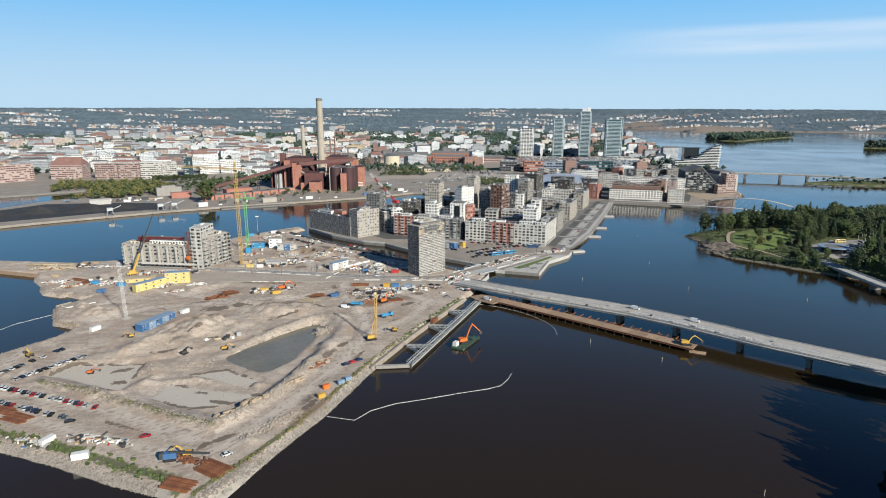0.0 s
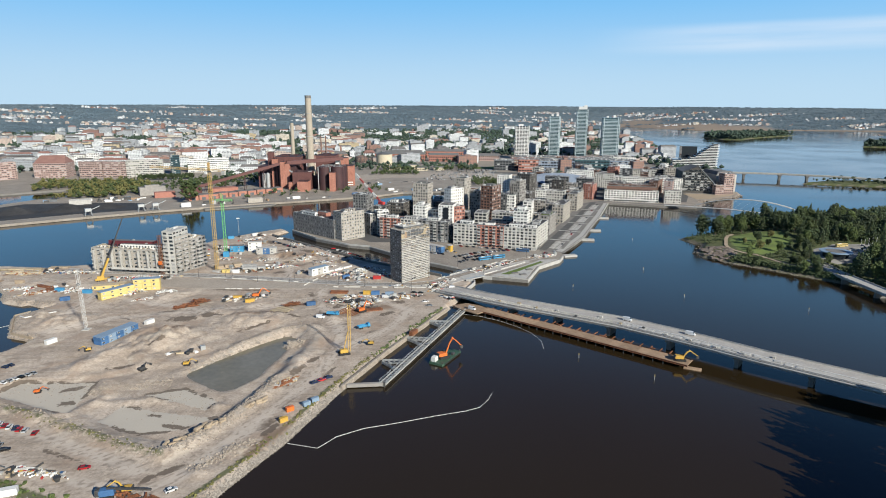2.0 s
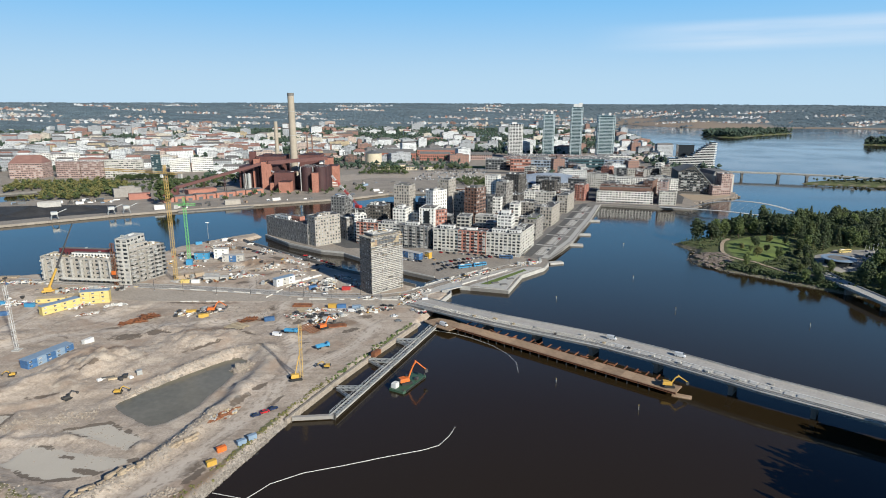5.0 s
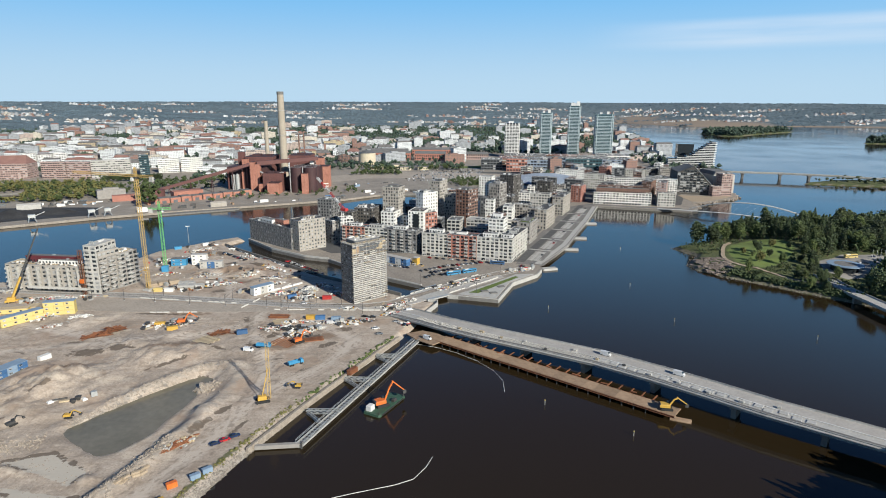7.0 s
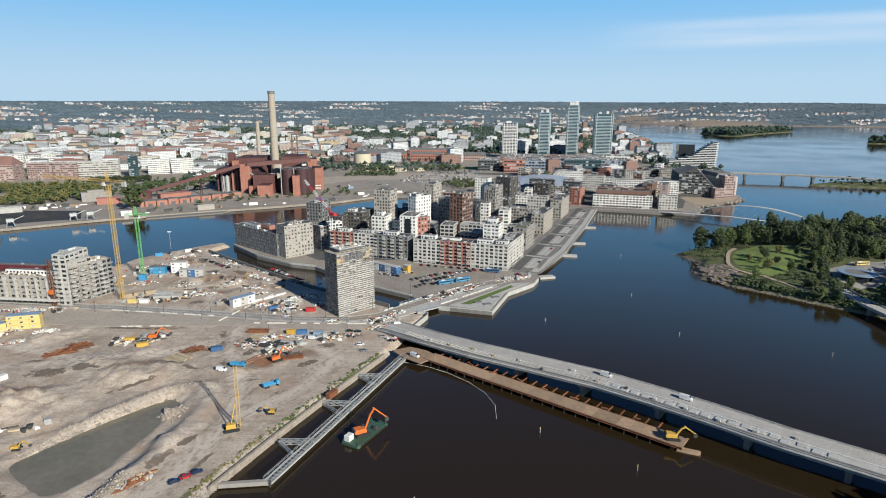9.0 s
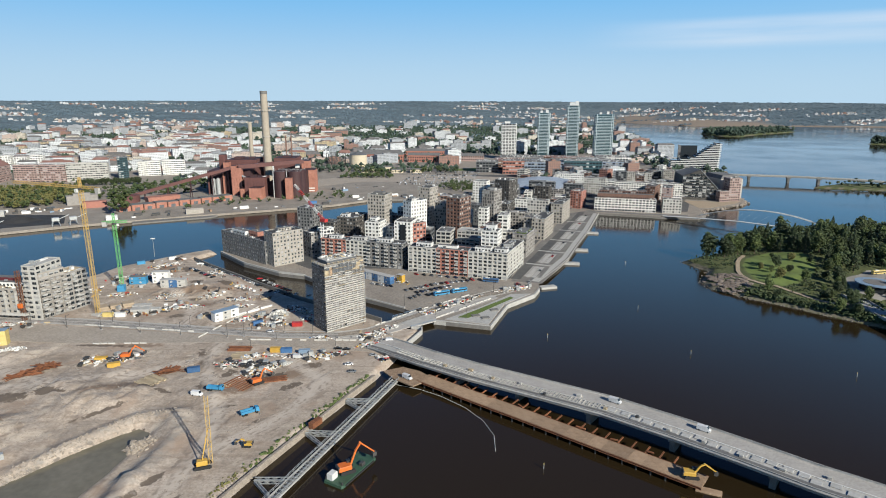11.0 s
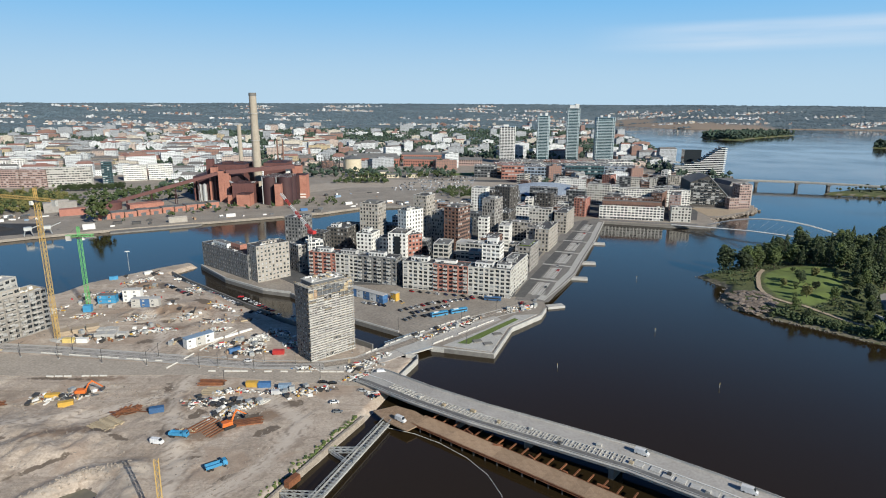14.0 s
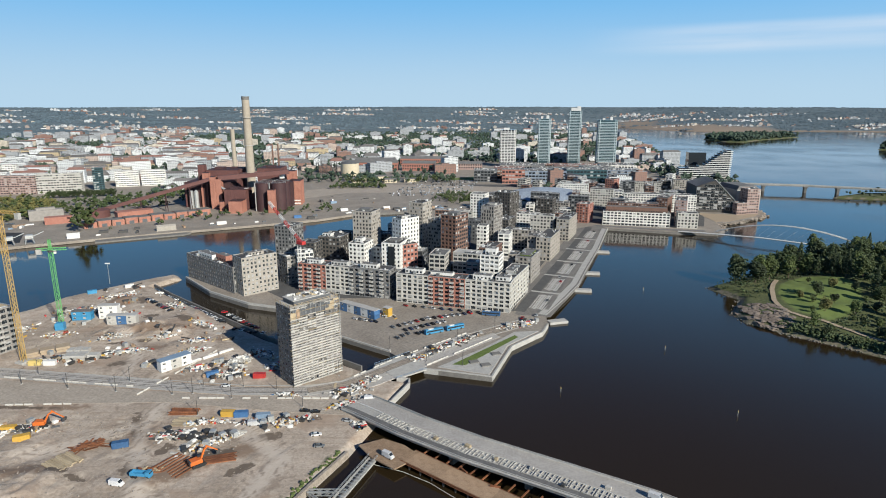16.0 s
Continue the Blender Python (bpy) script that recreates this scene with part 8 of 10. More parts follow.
# loose building clutter, in zones
CRATE = ([("pallet", Solid().box(0, 0, 0, 1.8, 1.3, 0.9, 0, 0, 0.05), "concrete", "wrapped pale pallet"), ("timber_pack", Solid().box(0, 0, 0, 4.2, 1.2, 0.7, 0, 0, 0.04), "timber_pale", "stack of pale boards"), ("skip", Solid().prism([(-1.6, -0.9), (1.6, -0.9), (1.6, 0.9), (-1.6, 0.9)], 0, 1.3, taper=[(-2.1, -1.0), (2.1, -1.0), (2.1, 1.0), (-2.1, 1.0)]), "steel_dark", "open dark steel skip"), ("cable_drum", Solid().bar((0, -0.5, 0.9), (0, 0.5, 0.9), 0.9, 14), "timber", "wooden cable drum"), ("steel_pipe", Solid().bar((-3, 0, 0.4), (3, 0, 0.4), 0.4, 10), "steel_dark", "long dark steel pipe"), ("covered_load", Solid().box(0, 0, 0, 2.4, 2.0, 1.2, 0, 0, 0.5), "white", "heap under white sheeting"), ("cabin_box", Solid().box(0, 0, 0, 2.6, 2.2, 2.4, 0, 0, 0.08), "steel", "small grey site cabin")]
    + [("hopper", Solid().prism([(-0.6, -0.6), (0.6, -0.6), (0.6, 0.6), (-0.6, 0.6)], 0.2, 2.0, taper=[(-1.2, -1.2), (1.2, -1.2), (1.2, 1.2), (-1.2, 1.2)]).box(0, 0, 0, 1, 1, 0.3), "steel_dark", "dark concrete hopper"), ("oil_drum", Solid().bar((0, 0, 0), (0, 0, 0.06), 0.62, 12).bar((0, 0, 0.06), (0, 0, 1.14), 0.58, 12).bar((0, 0, 1.14), (0, 0, 1.2), 0.62, 12), "rust", "rusty steel drum standing"), ("concrete_slab", Solid().box(0, 0, 0, 3.4, 2.2, 0.5, 0, 0, 0.06), "concrete", "grey precast concrete slab")])
CRATE = [(a, b.mesh(a, MAT[c]), d) for a, b, c, d in CRATE]
ZONES = ((((-130, 436), 16, 6, 10, 30), ((-45, 425), 14, 5, 40, 34), ((-58, 430), 14, 5, 0, 22), ((-60, 490), 12, 12, 0, 34), ((-58, 506), 14, 8, 40, 22), ((-150, 510), 22, 10, 0, 40), ((-190, 580), 22, 22, 0, 34), ((-165, 600), 16, 20, 0, 30), ((-120, 530), 26, 14, 30, 26), ((-190, 640), 20, 10, 40, 22), ((-110, 550), 24, 14, -40, 26), ((-80, 545), 16, 10, -40, 14), ((-230, 480), 36, 8, 10, 26), ((-300, 505), 34, 8, 0, 16))
    + (((-205, 520), 14, 12, 0, 18), ((-100, 502), 10, 8, 0, 18), ((-142, 226), 16, 4, -10, 14), ((40, 512), 20, 6, 45, 16), ((70, 535), 22, 5, 40, 20), ((105, 560), 16, 6, 30, 16), ((10, 470), 12, 10, 0, 16), ((-15, 440), 14, 6, 20, 14), ((-280, 455), 22, 14, 0, 18), ((28, 418), 8, 5, -40, 8), ((-80, 590), 12, 5, -40, 10), ((-130, 340), 14, 6, 0, 8), ((-22, 320), 3, 20, -20, 8)))
for (cx, cy), a, b, turn, k in ZONES:
    c_, s_ = math.cos(radians(turn)), math.sin(radians(turn))
    for i in range(k // 2 if cy > 528 else k):
        u, w = random.uniform(-a, a) * 0.8, random.uniform(-b, b) * 0.8
        x, y = cx + u * c_ - w * s_, cy + u * s_ + w * c_
        if distance([(x, y)], SITE)[0] < 5 and distance([(x, y)], MAIN)[0] < 4:
            continue
        nm, me, lab = random.choice(CRATE)
        zz = ground(x, y) if distance([(x, y)], SITE)[0] > 0 else 2.7
        single(nm, me, [], x, y, zz - 0.03, random.uniform(0, 180), lab + " on the building site", nm.replace("_", " "), "loose material on the site")

# rubble, stone slopes and bushes
def strew(name, line, width, n_, size, mat, label, lift=0.0, flat=0.8, base=None):
    L = [Vector((*q, 0)) for q in line]
    seg = [(b - a).length for a, b in zip(L[:-1], L[1:])]
    cs, rs = [], []
    for i in range(n_):
        q, a = along(L, random.uniform(0, sum(seg) * 0.999))
        w = random.gauss(0, width / 2)
        x, y = q.x - math.sin(radians(a)) * w, q.y + math.cos(radians(a)) * w
        if not (xs[0] < x < xs[-1] and ys[0] < y < ys[-1]) or height_at(x, y) < -0.8:
            continue
        r = size * random.uniform(0.45, 1.3)
        cs.append((x, y, height_at(x, y) + lift * r))
        rs.append(r)
    v, t = clumps(cs, rs, 0.45, flat, base or (ICO_V, ICO_F))
    return single(name, raw_mesh(name, v, t, [mat]), [], label=label, category=name.replace("_", " "), kind="stuff")


strew("riprap", [(x + 0.5, y) for x, y in east[:5]], 3.2, 3400, 0.36, MAT["rock"], "loose grey stones of the shore slope")
strew("riprap", south, 4.5, 3000, 0.38, MAT["rock"], "loose grey stones of the southern shore slope")
strew("riprap", [(-250, 317), (-235, 343), (-231, 361), (-247, 366), (-265, 390), (-255, 407), (-262, 427), (-286, 428), (-307, 442), (-327, 464)], 4, 900, 0.5, MAT["rock"], "loose stones along the side basin")
strew("rubble", BANKS[1][0], 5, 800, 0.42, MAT["rubble"], "broken concrete and stones on the spoil bank", 0.2)
strew("rubble", BANKS[3][0], 3.5, 700, 0.36, MAT["rubble"], "broken stones along the pond's bank", 0.2)
strew("rubble", [(-142, 303), (-125, 306), (-160, 293)], 5, 320, 0.42, MAT["rubble"], "rubble heap in the pit", 0.2)
strew("rubble", [(-200, 280), (-170, 268), (-124, 246), (-99, 237)], 5, 420, 0.32, MAT["rubble"], "stones on the spoil bank beside the cars", 0.2)
strew("rubble", [(-84, 227), (-73, 241), (-66, 250)], 4, 260, 0.45, MAT["rubble"], "stone heaps near the shore", 0.3)
strew("rubble", [(-78, 350), (-72, 360)], 4, 120, 0.8, MAT["rubble"], "rubble tip in the pond's corner", 0.3)
strew("rubble", [(-150, 430), (-110, 436), (-60, 428), (-30, 428)], 14, 300, 0.4, MAT["rock"], "scattered stones and scrap on the bare ground", 0.2)
strew("rubble", [(-230, 400), (-160, 395), (-90, 390), (-30, 370)], 30, 260, 0.35, MAT["rock"], "scattered stones on the bare ground", 0.2)
strew("rubble", [(-200, 530), (-130, 560), (-80, 540), (-100, 600)], 30, 500, 0.4, MAT["rock"], "scattered stones on the northern ground", 0.2)
for line, w_, n_, sz in (([(-200, 330), (-165, 350), (-130, 350), (-110, 380)], 26, 900, 0.3), ([(-230, 400), (-160, 400), (-90, 400), (-20, 400)], 26, 900, 0.28), ([(-200, 300), (-160, 300), (-130, 288), (-95, 275)], 14, 800, 0.3),
                         ([(-100, 235), (-70, 280), (-50, 320), (-20, 390)], 9, 900, 0.25), ([(-210, 262), (-160, 245), (-110, 225)], 10, 300, 0.22), ([(-260, 445), (-200, 450), (-140, 445), (-60, 440), (-10, 440)], 14, 900, 0.28), ([(-290, 450), (-330, 500)], 18, 400, 0.4), ([(-260, 410), (-240, 380)], 14, 240, 0.35)):
    strew("gravel", line, w_, n_, sz, MAT["rubble"], "fine broken stones strewn over the bare ground", 0.1, 0.6, OCTA)
strew("bushes", [(x - 3.5, y + 1) for x, y in east[:5]], 2.0, 300, 0.5, MAT["leaf_yellow"], "low green weeds along the shore", 0.3)
strew("bushes", [(x - 2, y + 1) for x, y in east[4:]], 2.0, 140, 0.7, MAT["leaf"], "low green bushes along the quay", 0.3)
strew("bushes", [(x + 1, y + 7) for x, y in south], 4, 300, 0.75, MAT["leaf"], "low green bushes on the southern bank", 0.3)
strew("bushes", BANKS[0][0], 3, 90, 0.4, MAT["leaf_yellow"], "dry bushes on the spoil bank", 0.3)

# scrap and offcuts, strewn in dense patches
SCRAP = [MAT[k] for k in ("offwhite", "concrete", "timber_pale", "rust", "steel_dark", "panel_dark", "blue", "yellow", "panel", "red")]


def scrap(cx, cy, a, b, turn, n_, high=1.2, pick=(0, 0, 0, 1, 1, 1, 1, 0, 0, 2, 3, 8, 4, 8, 5, 1, 0, 4, 8, 5, 6, 1, 0, 9, 7)):
    s = Solid()
    c_, s_ = math.cos(radians(turn)), math.sin(radians(turn))
    for i in range(int(n_ * 0.5) if cy > 528 and cx < -60 else n_):
        u, w = random.gauss(0, a * 0.33), random.gauss(0, b * 0.33)
        x, y = cx + u * c_ - w * s_, cy + u * s_ + w * c_
        if distance([(x, y)], SITE)[0] < 2 and distance([(x, y)], MAIN)[0] < 2:
            continue
        top_ = high * max(0.0, 1 - (u / a) ** 2 - (w / b) ** 2)
        long = random.choice((0.6, 0.9, 1.2, 2.0, 3.2))
        s.box(x, y, ground(x, y) - 0.1 + random.uniform(0, top_), long, random.uniform(0.25, 1.0), random.uniform(0.15, 0.9), random.uniform(0, 180), random.choice(pick), 0.04)
    return single("scrap_heap", s, SCRAP, label="mixed heap of scrap and offcuts on the bare ground", category="scrap", kind="stuff")


for row in (((-20, 466, 14, 2, -5, 50), (8, 456, 12, 4, 30, 80), (-32, 497, 14, 6, -30, 200), (-45, 515, 14, 5, -40, 160), (-20, 512, 10, 4, -38, 120), (-75, 498, 10, 5, 40, 140), (16, 480, 10, 3, 45, 100), (42, 508, 18, 2.5, 45, 140), (20, 436, 8, 5, -40, 110), (-190, 447, 8, 4, 20, 90, 1.5, (0, 0, 1)), (-200, 432, 10, 2, 30, 60, 0.6, (0, 0, 1, 3)), (-305, 455, 16, 5, 30, 140))
    + ((-285, 445, 12, 4, 30, 120, 1.2, (0, 1, 2, 3, 3)), (-330, 495, 22, 5, 5, 180, 1.0, (2, 2, 2, 1, 3)), (-145, 540, 18, 6, 20, 160), (-125, 520, 16, 5, 10, 160), (-205, 555, 10, 12, 10, 120), (-150, 630, 10, 10, 40, 120), (-60, 404, 10, 3, 10, 40, 0.4, (3, 3, 2)), (-131, 436, 17, 5, 10, 240), (-42, 424, 15, 3.5, 42, 260), (-59, 430, 13, 4, 5, 200), (-52, 440, 12, 3, 10, 140), (-58, 490, 11, 7, 10, 200))
    + ((-57, 505, 9, 4, 40, 220, 3.0, (0, 1, 1, 1)), (-88, 520, 12, 6, 30, 160), (-92, 535, 13, 6, 30, 180), (-112, 541, 9, 5, 20, 120), (-148, 512, 18, 6, 5, 200), (-165, 506, 12, 4, 0, 120), (-178, 545, 14, 9, 30, 140), (-190, 590, 22, 12, 30, 260), (-165, 585, 20, 5, 0, 200), (-130, 600, 14, 8, -40, 140), (-100, 565, 14, 5, -40, 160), (-180, 625, 20, 10, 45, 220), (-205, 515, 12, 8, 30, 160))
    + ((-232, 486, 40, 4, 8, 240), (-295, 500, 34, 6, 0, 160), (-262, 452, 20, 8, 10, 160), (-218, 448, 16, 8, 30, 120), (8, 470, 12, 5, 20, 160), (30, 500, 22, 3.5, 45, 200), (62, 530, 26, 4, 42, 240), (104, 560, 18, 5, 30, 160), (24, 417, 8, 5, -40, 90), (-14, 440, 13, 4, 25, 110), (-142, 226, 18, 3, -12, 120), (-170, 224, 14, 3, -15, 120), (-100, 212, 12, 3, -20, 90, 0.6, (3, 3, 3, 4)))
    + ((-66, 302, 10, 2.5, 55, 90, 0.8, (1, 2, 3)), (-70, 582, 16, 4, -40, 120), (-116, 618, 14, 4, -42, 100), (12, 583, 20, 8, -38, 100), (-30, 440, 9, 3, 0, 80))):
    scrap(*row)

# channel marks
for x, y in ((117.6, 194), (113.5, 473), (88.7, 340), (190.5, 448.5), (265.3, 419.4), (210.8, 639.5), (185, 524.7), (122, 312.7)):
    b = thing("channel_mark", x, y, 0, 0, "slim pole buoy with a yellow-green top", "buoy", "channel marks")
    part("spar", Solid().bar((0, 0, -1), (0, 0, 1.8), 0.17, 8), MAT["steel"], b)
    part("top_mark", Solid().bar((0, 0, 1.8), (0, 0, 2.6), 0.2, 8, 0, 0.14), MAT["yellow_pale"], b)

# ---- wooded islands ----
def leaf_crown(n_, rx, rz, z0, size, lobes, seed, cone=False):
    """A crown of many small leaf clumps with gaps and an uneven outline."""
    r_ = np.random.default_rng(seed)
    if cone:
        h = r_.uniform(0, 1, n_) ** 0.8
        rad = rx * (1 - h) ** 0.85 * np.sqrt(r_.uniform(0.25, 1, n_))
        t = r_.uniform(0, 2 * math.pi, n_)
        c = np.stack([rad * np.cos(t), rad * np.sin(t), z0 + h * rz], -1)
        s = size * (1.1 - 0.6 * h) * r_.uniform(0.6, 1.3, n_)
        return c, s
    centres = np.stack([r_.uniform(-0.5, 0.5, lobes) * rx, r_.uniform(-0.5, 0.5, lobes) * rx, z0 + rz * (0.3 + 0.5 * r_.uniform(0, 1, lobes))], -1)
    pick = r_.integers(0, lobes, n_)
    v = r_.normal(size=(n_, 3))
    v /= np.linalg.norm(v, axis=1, keepdims=True)
    v *= (r_.uniform(0.45, 1.0, n_) ** 0.5)[:, None] * np.array([rx * 0.62, rx * 0.62, rz * 0.42])
    return centres[pick] + v, size * r_.uniform(0.55, 1.35, n_)


TREES = []


def make_tree(kind, seed):
    mat, lab, h, rx, cone = {"birch": ("leaf", "tall green broadleaf tree", 14, 4.6, False), "dark": ("leaf_dark", "dense dark green broadleaf tree", 13, 5.2, False),
                             "pine": ("leaf_dark", "dark green conifer", 17, 3.6, True), "autumn": ("leaf_yellow", "yellow-green broadleaf tree", 11, 4.8, False), "bush": ("leaf", "low round green bush", 5, 2.6, False)}[kind]
    t = thing("tree", 0, 0, -50, 0, lab + " on the grassy ground", "tree", "trees")
    s = Solid().bar((0, 0, -0.8), (0.2, 0.1, h * 0.55), 0.32, 7, 0, 0.16)
    r_ = random.Random(seed)
    for k in range(6):
        a, z_ = r_.uniform(0, 6.28), h * r_.uniform(0.22, 0.5)
        s.bar((0.1, 0, z_), (math.cos(a) * rx * 0.55, math.sin(a) * rx * 0.55, z_ + h * 0.24), 0.12, 5, 0, 0.04)
    part("trunk", s, MAT["bark"], t)
    c, sz = leaf_crown(520 if kind != "bush" else 220, rx, h * (0.86 if cone else 0.8), h * (0.16 if cone else 0.2), rx * 0.145, 9, seed, cone)
    v, f_ = clumps(c, sz, 0.5, 0.75, OCTA)
    part("crown", raw_mesh("crown", v, f_, [MAT[mat]]), [], t)
    return t


for k, kind in enumerate(("birch", "birch", "dark", "dark", "pine", "pine", "autumn", "bush")):
    TREES.append(make_tree(kind, 11 + k))
PLACED = set()


def plant(x, y, z, k, s):
    """Puts a tree; the first of each kind is the model itself."""
    m = pose(x, y, z - 0.2, 0, 0, random.uniform(0, 360)) @ Matrix.Diagonal((s, s, s * random.uniform(0.9, 1.15), 1))
    if k not in PLACED:
        PLACED.add(k)
        TREES[k].matrix_basis = m
        return
    o = copy_thing(TREES[k], m)
    o.matrix_basis = m


def islet(name, poly, high, step_, mat, label, layers=(), slope=0.5):
    """A rounded island with a sloping shore. Returns its height at a point."""
    a = np.asarray(poly, float)
    ix, iy = np.arange(a[:, 0].min() - 8, a[:, 0].max() + 8, step_), np.arange(a[:, 1].min() - 8, a[:, 1].max() + 8, step_)
    mx, my = np.meshgrid(ix, iy)
    q = np.stack([mx.ravel(), my.ravel()], -1)
    d = distance(q, poly)
    w = np.array([noise.fractal(Vector((x * 0.02, y * 0.02, 7.0)), 0.9, 2.0, 4) for x, y in q])
    zz = np.where(d > 0, np.minimum(0.5 + d * slope, 2.0 + high * np.clip(d / 60, 0, 1) ** 0.7 * (1 + 0.5 * w)), 0.5 + d * 0.6) + 0.5 * w * (d > 2)
    id_ = np.arange(len(q)).reshape(mx.shape)
    qq = np.stack([id_[:-1, :-1], id_[:-1, 1:], id_[1:, 1:], id_[1:, :-1]], -1).reshape(-1, 4)
    qq = qq[(zz[qq] > -3).any(1)]
    me_ = raw_mesh(name, np.stack([q[:, 0], q[:, 1], np.maximum(zz, -4)], -1), np.concatenate([qq[:, [0, 1, 2]], qq[:, [0, 2, 3]]]), [mat])
    for lay, poly_ in layers:
        at_ = me_.attributes.new(lay, "FLOAT", "POINT")
        val = np.clip(distance(q, poly_) / 3 + 0.5, 0, 1) if poly_ else np.clip(1 - np.abs(d - 1) / 4, 0, 1)
        at_.data.foreach_set("value", val.astype(np.float32))
    me_.polygons.foreach_set("use_smooth", np.ones(len(me_.polygons), bool))
    single(name, me_, [], label=label, category="island", kind="structure")
    H_ = zz.reshape(mx.shape)
    return lambda x, y: float(H_[min(max(int(round((y - iy[0]) / step_)), 0), len(iy) - 1), min(max(int(round((x - ix[0]) / step_)), 0), len(ix) - 1)])


MAT["isle"] = surface("island_ground", (0.065, 0.085, 0.025), (0.12, 0.13, 0.045), 0.06, 0.95, 0.2, space="World", spread=0.2)
masked(MAT["isle"], "lawn", (0.165, 0.225, 0.05), 0.9, 0.3)
masked(MAT["isle"], "shore", (0.24, 0.20, 0.155), 0.7, 0.2)
masked(MAT["isle"], "plaza", (0.34, 0.32, 0.29), 1.0, 0.08)
ISLE = [(263, 646), (274, 616), (255, 586), (255, 568), (271, 547), (289, 530), (306, 511), (335, 482), (372, 440), (470, 380), (800, 420), (1000, 650), (920, 860), (720, 830), (560, 790), (490, 752), (440, 750), (384, 738), (330, 690), (283, 658)]
LAWN = [(300, 614), (320, 644), (345, 658), (365, 645), (367, 624), (344, 587), (318, 566), (303, 558), (291, 576)]
PLAZA = [(345, 545), (360, 575), (392, 596), (430, 590), (440, 565), (400, 548), (368, 528), (350, 525)]
isle_z = islet("ground_island", ISLE, 5.5, 3.0, MAT["isle"], "grassy wooded island with a rocky shore", (("lawn", LAWN), ("shore", None), ("plaza", PLAZA)))
spots = []


def spot(x, y, gap):
    if any((x - a) ** 2 + (y - b) ** 2 < gap * gap for a, b in spots):
        return False
    spots.append((x, y))
    return True


tries = 0
while len(spots) < 215 and tries < 9000:
    tries += 1
    x, y = random.uniform(258, 500), random.uniform(450, 760)
    d = distance([(x, y)], ISLE)[0]
    if d < 4 or distance([(x, y)], LAWN)[0] > -3 or distance([(x, y)], PLAZA)[0] > -3 or x > y * 0.9 + 130:
        continue
    rocky = (x - 274) ** 2 + (y - 582) ** 2 < 24 ** 2
    near_shore = x < 345 and y < 600
    if rocky or (283 < x < 302 and 570 < y < 640) or (x < 300 and y > 560 and random.random() < 0.5) or to_line(np.array([(x, y)]), [(322, 655), (300, 622), (286, 585), (298, 558), (309, 534)])[0] < 5 or not spot(x, y, 5.5 if x < 380 else 7.5):
        continue
    k = random.choice((0, 0, 1, 2, 2, 3, 3, 4, 4, 5, 5)) if x > 320 else random.choice((0, 1, 1, 2, 7, 7, 6))
    plant(x, y, isle_z(x, y), k, random.uniform(0.45, 0.75) if near_shore else random.uniform(0.8, 1.35))
for x, y in ((330, 600), (345, 622), (318, 585), (310, 575), (338, 640), (355, 612), (312, 592), (308, 600), (316, 598), (322, 604), (311, 608), (326, 590), (352, 596), (346, 588), (300, 572), (338, 578)):
    plant(x, y, isle_z(x, y), random.choice((2, 6, 7, 7)), random.uniform(0.45, 0.75))
# path, pavilion, bus, bridge to the island
path_bends = [(322, 655), (312, 641), (300, 622), (290, 600), (286, 585), (285.5, 574), (290, 566), (298, 558), (304, 546), (309, 534), (317, 525), (330, 518)]
sheet_line = []
for a, b in zip(path_bends[:-1], path_bends[1:]):
    sheet_line += [(a[0] + (b[0] - a[0]) * k / 4, a[1] + (b[1] - a[1]) * k / 4) for k in range(4)]
s = Solid()
ribbon(s, [(x, y, isle_z(x, y) + 0.45) for x, y in sheet_line], 3.2, 0.7)
single("path", s, MAT["sand"], label="pale gravel footpath across the lawn", category="path", kind="structure")
pav = thing("pavilion", 362, 545, isle_z(362, 545), 40, "round flat-roofed pale pavilion on the island square", "pavilion")
part("roof", Solid().bar((0, 0, 3.6), (0, 0, 4.2), 13, 32), MAT["blue_grey"], pav)
part("glazing", Solid().bar((0, 0, -1), (0, 0, 3.6), 10, 28), MAT["glass"], pav)
part("inner_disc", Solid().bar((0, 0, 4.2), (0, 0, 4.35), 8, 28), MAT["concrete_dark"], pav)
bus("yellow_pale", "yellow-green bus at the island square").matrix_basis = pose(394, 586, isle_z(394, 586) + 0.05, 0, 0, 10)
for k in range(5):
    x, y = 398 + k * 5, 566 + k * 2
    f_ = thing("flag_pole", x, y, isle_z(x, y), 0, "tall white flag pole on the island square", "flag pole", "flag poles")
    part("pole_shaft", Solid().bar((0, 0, -0.3), (0, 0, 12), 0.14, 6, 0, 0.08), MAT["white"], f_)
for k in range(9):
    x, y = random.uniform(372, 425), random.uniform(552, 590)
    put_car(x, y, random.uniform(0, 180), isle_z(x, y), where="on the island square")
ib = thing("island_bridge", 0, 0, 0, 0, "low concrete road bridge to the wooded island", "bridge")
IBL = [(340, 540, 5.2), (334, 500, 5.8), (336, 440, 6), (345, 380, 6)]
part("deck", ribbon(Solid(), IBL, 11, 1.4), MAT["concrete"], ib)
part("parapet", ribbon(Solid(), [(x, y, z_ + 0.9) for x, y, z_ in IBL], 0.4, 0.9, 0, 5.3), MAT["concrete"], ib)
part("parapet", ribbon(Solid(), [(x, y, z_ + 0.9) for x, y, z_ in IBL], 0.4, 0.9, 0, -5.3), MAT["concrete"], ib)
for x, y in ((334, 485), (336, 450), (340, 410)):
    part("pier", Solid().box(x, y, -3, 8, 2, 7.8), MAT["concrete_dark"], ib)
